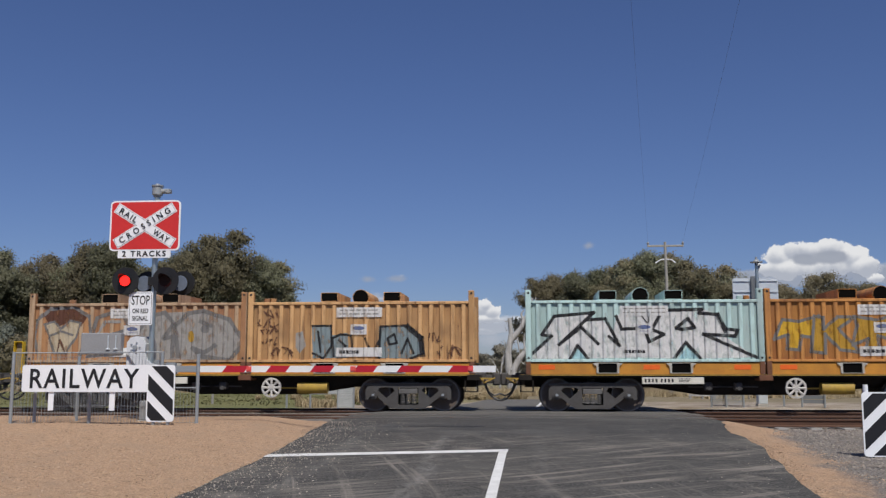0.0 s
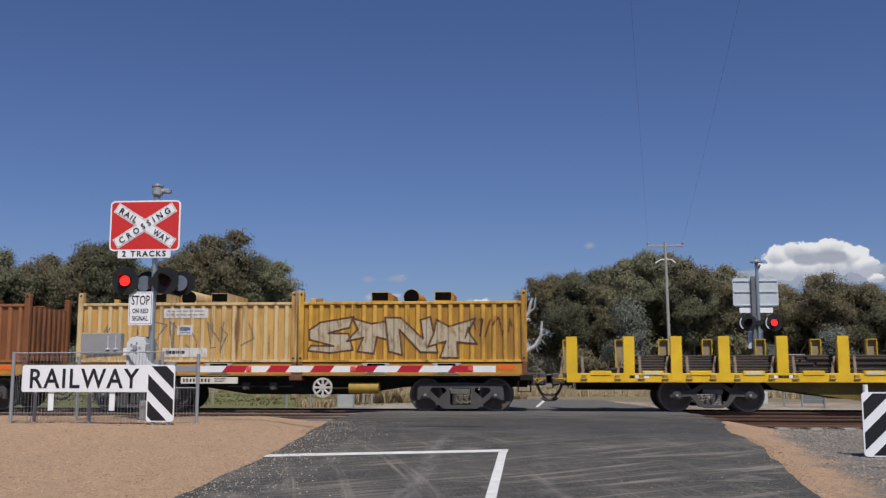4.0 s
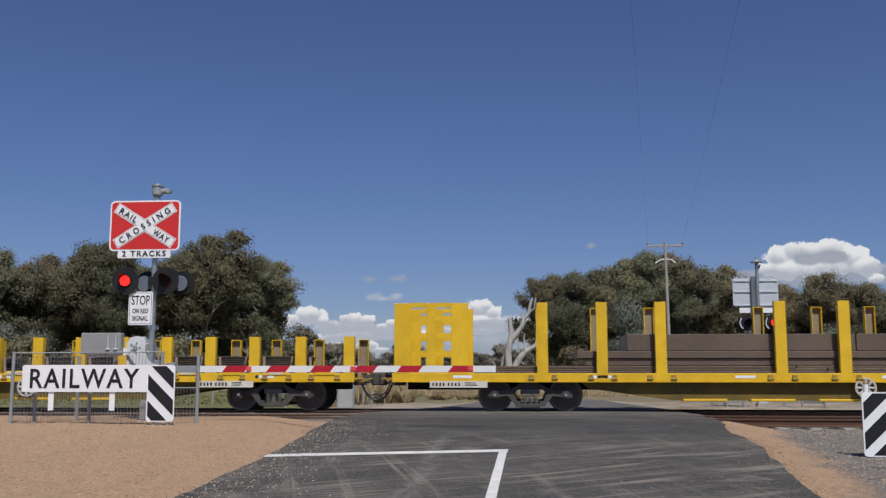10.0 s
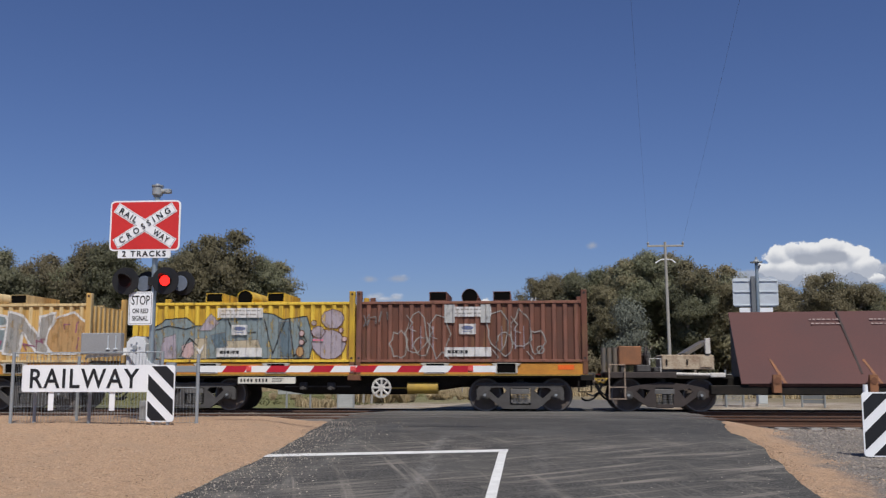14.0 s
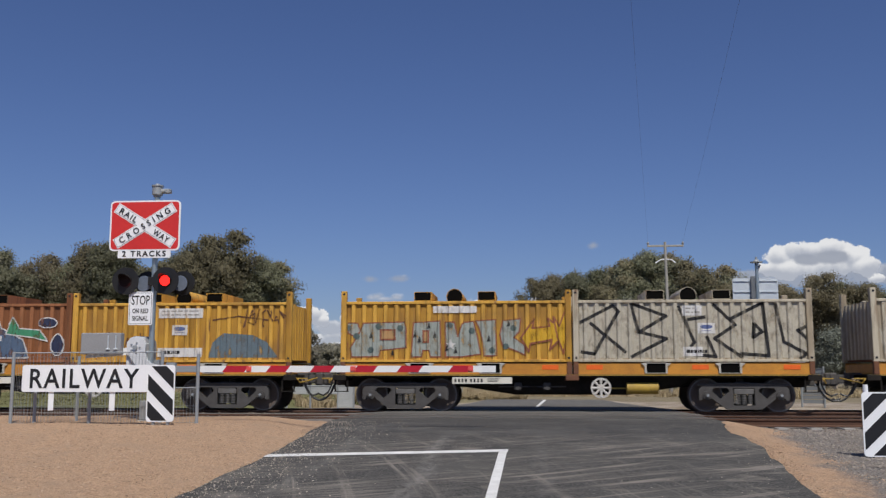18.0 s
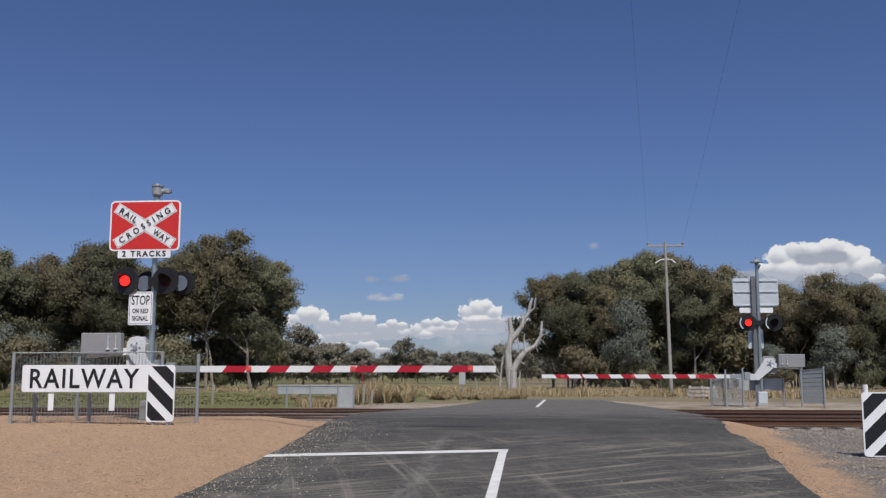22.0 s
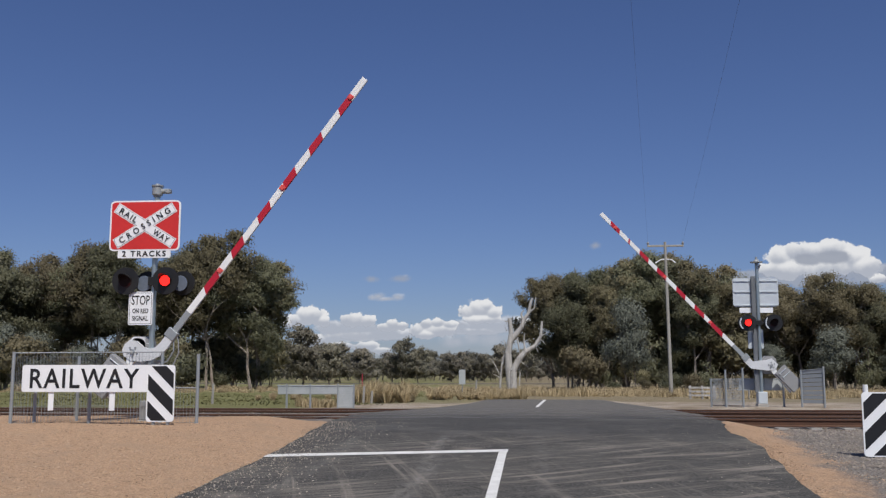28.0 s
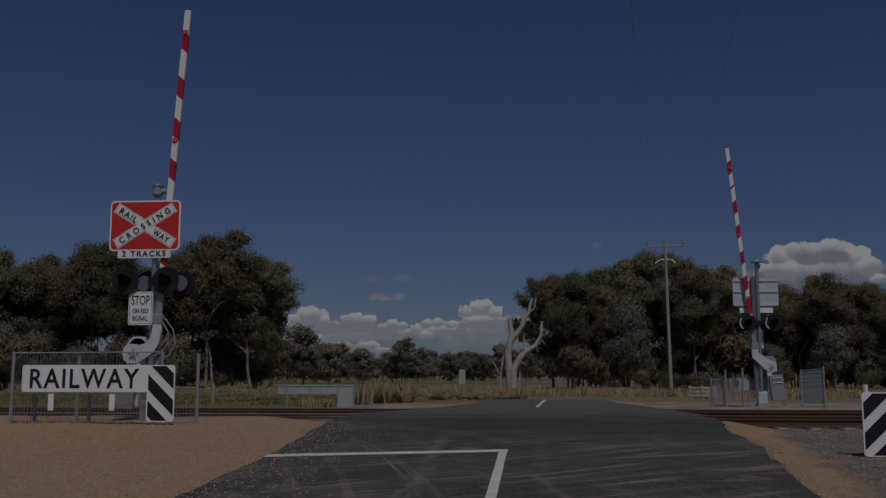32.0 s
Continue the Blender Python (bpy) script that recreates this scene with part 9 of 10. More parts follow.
stand([(x, 68 + rt.uniform(-2, 2), rt.uniform(0.8, 1.5)) for x in (6.5, 8.2, 9.6, 10.8, 12.4, 14.0, 15.4)], SHRUBS, [4.2, 3.6])
stand([(-26.0, 110, 7.2), (-23.4, 112, 5.2), (-29.3, 150, 6.4), (-25.7, 150, 5.5), (-19.0, 150, 7.0), (-16.6, 152, 5.6), (-4.6, 170, 6.7), (-7.4, 172, 5.0), (-13.0, 170, 4.9), (-33, 150, 6), (-37, 155, 6.5),
       (0, 165, 6), (5, 170, 7), (-10, 175, 4.6), (-21.8, 155, 5)], FAR_KINDS, [9, 8])
mids = [(float(x), 205 + rt.uniform(-20, 20), rt.uniform(4.2, 6.4)) for x in np.arange(-60, 20, 3.6)]
stand([(float(x), float(y), float(h)) for x, y, h in mids], FAR_KINDS, [9, 8])
FAR_SHRUBS = [gum_tree("far_shrub", 4.2, 4.4, 51, LEAF_FAR_HAZE, "distant dark bush beyond the paddock", 70, 0.1, 0.4, 60, 0.1, 3, bare=0.22), gum_tree("far_shrub", 3.6, 4.6, 52, LEAF_FAR_HAZE, "distant low bush beyond the paddock", 70, 0.1, 0.4, 60, 0.1, 3, bare=0.22)]
bushes = [(float(x), 215 + rt.uniform(-10, 25), rt.uniform(3.2, 5.0)) for x in np.arange(-75, 35, 2.3)] + [(float(x), 290 + rt.uniform(-10, 10), rt.uniform(4.5, 6.0)) for x in np.arange(-100, 45, 3.6)]
bushes += [(float(x), 180 + rt.uniform(-6, 6), rt.uniform(1.8, 3.6)) for x in np.arange(-64, 28, 2.3)]
stand(bushes, FAR_SHRUBS, [4.2, 3.6])
hedge = [(x, 300 + rt.uniform(-15, 25), rt.uniform(7.4, 9.6)) for x in np.arange(-100, 45, 4.0)]
stand([(float(x), float(y), float(h)) for x, y, h in hedge], FAR_KINDS, [9, 8])

# bleached dead tree
dead = Geo()


def dead_limb(pts, r0, r1):
    n = len(pts) - 1
    for i in range(n):
        dead.rod(pts[i], pts[i + 1], 1.12 * (r0 + (r1 - r0) * i / n), 9, 1.12 * (r0 + (r1 - r0) * (i + 1) / n), cap=(i == n - 1))


dead_limb([(-0.09, 0, -0.43), (-0.28, 0, 1.25), (-0.41, 0, 2.94), (-0.19, 0, 4.06), (-0.07, 0, 4.9), (-0.22, 0, 6.4)], 0.4, 0.17)
dead_limb([(-0.22, 0, 6.21), (-0.47, 0, 6.08), (-0.75, 0, 6.19)], 0.08, 0.03)
dead_limb([(-0.11, 0.1, 4.21), (0.47, 0.1, 4.9), (0.94, 0.1, 5.55), (1.22, 0.1, 6.3), (1.68, 0.1, 6.96), (1.87, 0.1, 7.98), (2.06, 0.1, 8.4)], 0.27, 0.09)
dead_limb([(1.2, 0.1, 6.21), (0.94, 0.1, 6.71), (1.01, 0.1, 7.05), (1.23, 0.1, 7.2)], 0.12, 0.05)
dead_limb([(1.68, 0.15, 6.96), (2.21, 0.15, 7.39), (2.39, 0.15, 8.51)], 0.09, 0.04)
dead_limb([(0.09, -0.2, -0.43), (0.09, -0.2, 1.25), (0.65, -0.2, 2.37), (1.31, -0.2, 3.12), (2.24, -0.2, 3.68), (2.81, -0.2, 4.62), (2.95, -0.2, 6.11)], 0.36, 0.1)
dead_limb([(1.31, -0.2, 3.2), (1.16, -0.2, 4.06), (1.23, -0.2, 4.9)], 0.09, 0.04)
dead_limb([(2.81, -0.2, 4.62), (3.18, -0.2, 4.81), (3.48, -0.2, 5.03)], 0.08, 0.03)
dead_limb([(2.28, -0.2, 3.72), (2.52, -0.2, 3.09)], 0.07, 0.03)
dead_limb([(2.71, -0.2, 4.43), (3.27, -0.2, 3.87)], 0.05, 0.02)
dead_limb([(0.47, 0.1, 4.81), (0.67, 0.1, 3.5), (0.79, 0.1, 2.71)], 0.07, 0.04)
dead_limb([(0.3, 0.1, 4.1), (0.0, 0.1, 3.87)], 0.06, 0.03)
dead_limb([(-1.22, 0.4, -0.43), (-1.12, 0.4, 0.88), (-0.94, 0.4, 2.56), (-0.65, 0.4, 2.97)], 0.1, 0.05)
dead_limb([(-1.2, 0.4, 0.58), (-1.53, 0.4, 0.8), (-1.91, 0.4, 0.99)], 0.06, 0.02)
dead_limb([(-0.94, 0.3, 1.81), (-0.75, 0.3, 2.75), (-0.52, 0.3, 3.68), (-0.79, 0.3, 4.28)], 0.06, 0.02)
dead_limb([(-1.12, 0.5, 0.69), (-1.87, 0.5, 2.19), (-2.28, 0.5, 2.49)], 0.05, 0.02)
dead_limb([(0.67, -0.3, 2.28), (1.12, -0.3, 1.96), (1.53, -0.3, 1.7)], 0.06, 0.02)
dead_limb([(0.67, 0.2, -0.15), (0.75, 0.2, 1.07), (0.64, 0.2, 2.19)], 0.07, 0.04)
solid("dead_tree", dead, DEADWOOD, "bleached grey dead tree with bare broken limbs", "tree", smooth=True, at=pose(-1.119, 79, 0.14600000000000002) @ Matrix.Diagonal((0.832, 0.832, 0.832, 1)))

# ---- timber power pole with two wires ----
pole = thing("power_pole", pose(9.08, 62, -0.4), "weathered timber power pole with crossarm and insulators", "power pole")
part("pole", Geo().rod((0, 0, 0), (-0.12, 0, 9.75), 0.125, 12, 0.085), POLE_WOOD, pole, "", True)
part("crossarm", Geo().box(-1.25, 1.05, -0.06, 0.06, 9.44, 9.56, 0.01), POLE_WOOD, pole)
part("crossarm_brace", Geo().path([(-0.75, 0, 8.4), (-0.45, 0, 8.6), (-0.1, 0, 8.65), (0.3, 0, 8.6), (0.5, 0, 8.4)], 0.04), SHEET_WHITE, pole, "pale curved bracket")
for x in (-1.2, 1.0):
    part("insulator", Geo().rod((x, 0, 9.56), (x, 0, 9.68), 0.05, 10, 0.09).rod((x, 0, 9.68), (x, 0, 9.78), 0.07, 10, 0.03), GREY_PAINT, pole, "", True)
for x0, x1 in ((-1.2, -0.9), (1.0, 1.85)):
    pts = []
    for i in range(25):
        k = i / 24
        pts.append((9.08 + x0 + (x1 - 9.08 - x0) * k, 62 - 66 * k, 9.42 + 1.0 * k - 1.2 * k * (1 - k)))
    solid("power_wire", Geo().path(pts, 0.0024, 5), STEEL_DARK, "thin dark overhead power wire", "wire", "wires")

# ---- small posts and fences in the paddock ----
for x, y, h in ((-13.2, 40, 0.85), (-7.1, 42, 0.75), (-6.75, 42, 0.55), (-2.9, 56, 1.0), (10.4, 52, 0.9), (11.6, 52, 0.95)):
    solid("fence_post", Geo().rod((0, 0, -0.3), (0.04, 0, h), 0.06, 8, 0.05), POLE_WOOD, "weathered timber fence post in the grass", "post", "fence posts", at=pose(x, y, ground_z(x, y)))
ws = thing("roadside_sign", pose(-3.95, 60, -0.42), "small pale roadside sign in the dry grass", "sign")
part("plate", Geo().box(-0.2, 0.2, -0.01, 0.01, 0.75, 1.65), ZINC, ws)
part("post", Geo().rod((0, 0.03, -0.1), (0, 0.03, 1.5), 0.03, 8), GALV, ws)
wf = thing("rail_fence", pose(8.6, 52, -0.3), "low whitewashed rail fence in the verge", "fence")
for x in (0.0, 0.62, 1.24):
    part("post", Geo().box(x - 0.05, x + 0.05, -0.05, 0.05, -0.1, 0.66), DEADWOOD, wf)
for z in (0.15, 0.35, 0.55):
    part("rail", Geo().box(-0.1, 1.34, -0.08, -0.05, z - 0.05, z + 0.05), DEADWOOD, wf)

solid("marker_post", Geo().rod((0, 0, -0.2), (0, 0, 1.3), 0.03, 8), REFLECT_RED, "thin red marker post in the dry grass", "post", at=pose(-7.66, 45, ground_z(-7.66, 45)))

# ---- highway across the paddock, with one red car on it ----
hw = Geo().box(-900, 900, -3.6, 3.6, -0.1, 0.03)
solid("highway", hw, ASPHALT, "distant asphalt highway beyond the dry grass", "road", kind="structure", at=pose(0, 136, -0.42))
car = thing("car", pose(0, 134.5, -0.39), "red hatchback car driving on the far highway", "car")
RED_CAR = mat("car_red", (0.35, 0.02, 0.03), 0.3, 0, (0.28, 0.02, 0.025), 2, 20, bump=0.0)
GLASS_DARK = mat("car_glass", (0.02, 0.025, 0.03), 0.08, 0, (0.03, 0.035, 0.04), 2, 20, bump=0.0)
part("body", Geo().prism([(-2.1, 0.25), (-2.15, 0.6), (-2.0, 0.75), (-1.1, 0.9), (-0.45, 1.4), (1.2, 1.45), (1.95, 0.95), (2.1, 0.85), (2.1, 0.28)], "y", -0.85, 0.85), RED_CAR, car, "glossy red body")
part("side_window", Geo().prism([(-0.9, 0.93), (-0.38, 1.33), (1.12, 1.37), (1.6, 0.97)], "y", -0.87, -0.855), GLASS_DARK, car)
part("headlight", Geo().box(-2.17, -1.95, -0.8, -0.5, 0.6, 0.74, 0.02), SHEET_WHITE, car)
for x in (-1.35, 1.35):
    for y in (-0.8, 0.8):
        wheel = part("wheel", Geo().rod((0, -0.1, 0), (0, 0.1, 0), 0.32, 18), LAMP_BLACK, car, "black tyre", at=pose(x, y, 0.32))
        part("rim", Geo().rod((0, -0.11, 0), (0, -0.1, 0), 0.2, 12), GALV, wheel)

# blue road train of two curtain-sided trailers; x = 0 is its rear end
truck = thing("truck", pose(0, 137.8, -0.39), "dark blue articulated truck with two curtain-sided trailers", "truck")
BLUE_TRUCK = mat("truck_blue", (0.035, 0.04, 0.2), 0.45, 0, (0.03, 0.033, 0.16), 2, 20, bump=0.0)
for x0, x1 in ((0.0, 15.4), (15.9, 23.2)):
    tb = part("trailer", Geo().box(x0 + 0.12, x1 - 0.12, -1.22, 1.22, 1.5, 4.2, 0.03), BLUE_TRUCK, truck, "dark blue curtain-sided trailer body")
    for x in (x0, x1 - 0.12):
        part("corner_frame", Geo().box(x, x + 0.12, -1.24, 1.24, 1.45, 4.24, 0.02), SHEET_WHITE, tb, "white corner frame")
    part("chassis", Geo().box(x0 + 0.1, x1 - 0.1, -0.5, 0.5, 1.05, 1.5), UNDER_BLACK, truck)
    k = x0 + (x1 - x0) * 0.16
    for w in (0.5, 0.45, 0.12, 0.55) + (0.45, 0.5, 0.4) * (x1 < 16):
        part("letter_bar", Geo().box(k, k + w, -1.232, -1.222, 2.95, 3.4), SHEET_WHITE, tb, "white lettering bar")
        k += w + 0.14
    part("letter_bar", Geo().box(x0 + (x1 - x0) * 0.16, k, -1.232, -1.222, 2.6, 2.7), SHEET_WHITE, tb, "white lettering bar")
    part("emblem", Geo().prism([(x1 - 2.1, 2.6), (x1 - 1.0, 2.6), (x1 - 1.0, 3.8), (x1 - 2.1, 3.5)], "y", -1.232, -1.222), SHEET_WHITE, tb, "pale plain emblem")
    for x in ((x0 + 1.6, x0 + 2.9, x0 + 4.2) if x0 < 1 else (x0 + 0.9, x0 + 2.2)):
        for y in (-1.0, 1.0):
            part("wheel", Geo().rod((x, y - 0.14, 0.5), (x, y + 0.14, 0.5), 0.5, 18), LAMP_BLACK, truck, "black tyre")
cab = part("cab", Geo().prism([(23.9, 0.6), (23.9, 3.5), (24.6, 3.75), (25.7, 3.1), (26.1, 2.0), (26.2, 0.6)], "y", -1.2, 1.2), SHEET_WHITE, truck, "white truck cab")
part("cab_window", Geo().prism([(24.8, 2.0), (24.8, 2.75), (25.6, 2.75), (25.85, 2.0)], "y", -1.22, -1.205), GLASS_DARK, cab)
part("chassis", Geo().box(20.5, 26.0, -0.5, 0.5, 0.6, 1.05), UNDER_BLACK, truck)
for x in (21.6, 22.9, 25.3):
    for y in (-1.0, 1.0):
        part("wheel", Geo().rod((x, y - 0.14, 0.5), (x, y + 0.14, 0.5), 0.5, 18), LAMP_BLACK, truck, "black tyre")

# ---- dry grass, weeds and stones ----
def grass_mesh(name, v, f, material, label, seed):
    """One sheet of blades; their shading leans up and a little every way."""
    me = bpy.data.meshes.new(name)
    me.from_pydata([tuple(p) for p in v], [], f)
    g = np.random.RandomState(seed)
    up = np.repeat(g.normal(size=(len(v) // 5, 3)) * 0.3 + (0, -0.4, 0.8), 5, axis=0)
    me.normals_split_custom_set_from_vertices((up / np.linalg.norm(up, axis=1, keepdims=True)).tolist())
    me.materials.append(material)
    return tagged(new(name, me), label, "grass", kind="stuff")


def blades(name, spots, height, spread, material, label, seed, per=60, width=0.02):
    r = random.Random(seed)
    v, f = [], []
    for x, y, k in spots:
        for i in range(per):
            bx, by = x + r.gauss(0, spread * k), y + r.gauss(0, spread * k)
            bz = ground_z(bx, by) - 0.02
            h = height * k * r.uniform(0.5, 1.1)
            a = r.uniform(0, math.tau)
            lean = Vector((math.cos(a), math.sin(a), 0)) * h * r.uniform(0.1, 0.45)
            w = Vector((r.uniform(-1, 1), r.uniform(-1, 1), 0)).normalized() * width * (0.6 + k * 0.5)
            o = len(v)
            p = Vector((bx, by, bz))
            v += [p - w, p + w, p + lean * 0.4 + Vector((0, 0, h * 0.6)) + w * 0.6, p + lean * 0.4 + Vector((0, 0, h * 0.6)) - w * 0.6, p + lean + Vector((0, 0, h))]
            f += [(o, o + 1, o + 2, o + 3), (o + 3, o + 2, o + 4)]
    return grass_mesh(name, v, f, material, label, seed)


rg = random.Random(9)
def tufts(name, spots, material, label, seed, per, width):
    """Feathery tussocks: blades fan out from each tuft's foot."""
    r = random.Random(seed)
    v, f = [], []
    for x, y, k in spots:
        for i in range(per):
            a, q = r.uniform(0, math.tau), r.random() ** 0.7
            way = Vector((math.cos(a), math.sin(a), 0))
            p = Vector((x, y, 0)) + way * 0.16 * k * q
            p.z = ground_z(p.x, p.y) - 0.02
            h = k * r.uniform(0.6, 1.08) * (1 - 0.25 * q)
            w = Vector((r.uniform(-1, 1), r.uniform(-1, 1), 0)).normalized() * width
            bow, tip = way * k * q * 0.16 + Vector((0, 0, h * 0.62)), way * k * q * r.uniform(0.35, 0.55) + Vector((0, 0, h))
            o = len(v)
            v += [p - w, p + w, p + bow + w, p + bow - w, p + tip]
            f += [(o, o + 1, o + 2, o + 3), (o + 3, o + 2, o + 4)]
    return grass_mesh(name, v, f, material, label, seed)


spots = []
for x, k in ((-8.2, 0.6), (-7.9, 0.7), (-7.6, 0.85), (-7.4, 0.95), (-7.1, 1.0), (-6.9, 1.1), (-6.7, 1.1), (-6.5, 1.15), (-6.3, 1.05), (-6.15, 0.9), (-5.65, 1.1), (-5.45, 1.12), (-5.3, 0.9)):
    spots += [(x + rg.gauss(0, 0.14), 44 + rg.uniform(-1.3, 1.5), k * rg.uniform(0.7, 1.08)) for i in range(4)]
spots += [(rg.uniform(-5.0, 0.0), 50 + rg.uniform(-1, 3), rg.uniform(0.3, 0.7)) for i in range(60)]
spots += [(rg.uniform(-14, -8), 47 + rg.uniform(-1, 4), rg.uniform(0.25, 0.5)) for i in range(14)]
tufts("grass_clump", spots, BLADES, "feathery golden clumps of tall dry grass", 14, 420, 0.007)
spots = [(-7.6 + rg.gauss(0, 0.4), 35 + rg.uniform(-0.5, 0.8), rg.uniform(0.25, 0.42)) for i in range(12)]
blades("straw_heap", spots, 1.0, 0.3, BLADES, "low heap of flattened golden straw beside the cabinet", 15, per=420, width=0.009)
spots = []
spots += [(rg.uniform(-6, 9), 62 + rg.uniform(-2, 10), rg.uniform(0.3, 0.62) * (1.25 if rg.random() < 0.2 else 1)) for i in range(230)]
spots += [(rg.uniform(8, 26), 58 + rg.uniform(0, 14), rg.uniform(0.3, 0.62)) for i in range(170)]
spots += [(rg.uniform(9.5, 16), 50 + rg.uniform(0, 8), rg.uniform(0.3, 0.7)) for i in range(30)]
spots += [(rg.uniform(-42, -5), 70 + rg.uniform(0, 18), rg.uniform(0.25, 0.6)) for i in range(240)]
blades("dry_grass", spots, 0.95, 0.5, BLADES, "tall straw-coloured dry grass along the far verge", 4, per=170, width=0.013)
spots = [(rg.uniform(-40, -6), rg.uniform(38, 66), rg.uniform(0.3, 0.8)) for i in range(500)]
blades("green_grass", spots, 0.15, 0.8, GREEN_BLADES, "short green paddock grass", 5, per=40, width=0.03)


def stones(name, spots, material, label, seed, height=None):
    r = random.Random(seed)
    v, f = [], []
    for x, y, s in spots:
        z = (height or ground_z)(x, y)
        o = len(v)
        a = r.uniform(0, math.tau)
        for dx, dy, dz in ((1, 0, 0), (0, 1, 0.1), (-1, 0.2, 0), (0.1, -1, 0.1), (0.1, 0, 0.75), (0, 0, -0.7)):
            q = r.uniform(0.7, 1.2) * s
            v.append((x + (dx * math.cos(a) - dy * math.sin(a)) * q, y + (dx * math.sin(a) + dy * math.cos(a)) * q, z + dz * q))
        f += [(o + i, o + (i + 1) % 4, o + 4) for i in range(4)] + [(o + (i + 1) % 4, o + i, o + 5) for i in range(4)]
    me = bpy.data.meshes.new(name)
    me.from_pydata(v, [], f)
    me.materials.append(material)
    return tagged(new(name, me), label, "stones", kind="stuff")


spots = []
while len(spots) < 14000:
    x, y = rg.uniform(4.0, 13), rg.uniform(10, 21.5)
    if x - 0.16 * y > 1.6 + rg.uniform(0, 0.7):
        spots.append((x, y, rg.uniform(0.012, 0.032)))
stones("ballast", spots, STONES, "loose grey crushed-stone ballast", 6)
spots = [(rg.choice((rg.uniform(-30, -5.4), rg.uniform(5.2, 30))), rg.uniform(20.6, 29.2), rg.uniform(0.02, 0.045)) for i in range(11000)]
stones("track_ballast", spots, BED_STONES, "rust-stained crushed stone between the rails", 16)
spots = [(rg.uniform(-14, -3.2), rg.uniform(9, 17.5), rg.uniform(0.004, 0.01) if i % 5 else rg.uniform(0.01, 0.018)) for i in range(24000)]
spots += [(lerp_rows(ROAD_R, y) + rg.uniform(-0.4, 1.2), y, rg.uniform(0.005, 0.014)) for y in (rg.uniform(9, 20) for i in range(2500))]
for i in range(2200):
    y = rg.uniform(9, 20)
    x = lerp_rows(ROAD_L, y) + rg.gauss(0.0, 0.14) if i % 2 else lerp_rows(ROAD_R, y) + rg.gauss(0.0, 0.12)
    spots.append((x, y, rg.uniform(0.006, 0.016)))
stones("pebbles", spots, PEBBLES, "scattered sandy pebbles", 7)

spots = []
for i in range(1100):
    y = rg.uniform(8.8, 21)
    lo, hi = lerp_rows(ROAD_L, y), lerp_rows(ROAD_R, y)
    x = rg.choice((lo + 0.1 + abs(rg.gauss(0, 0.7)), lo + 0.1 + abs(rg.gauss(0, 0.7)), hi - 0.1 - abs(rg.gauss(0, 0.6)), rg.uniform(lo, hi)))
    spots.append((x, y, rg.uniform(0.003, 0.0095)))
for i in range(1300):
    y = rg.uniform(9.5, 20)
    spots.append((lerp_rows(ROAD_L, y) + abs(rg.gauss(0.05, 0.55)), y, rg.uniform(0.006, 0.016)))
stones("road_grit", spots, PALE_GRIT, "pale loose grit on the asphalt", 8, lambda x, y: lerp_rows(ROAD_Z, y) + 0.002)

# ---- clouds: soft backdrop sheets far off ----
CLOUDS = []


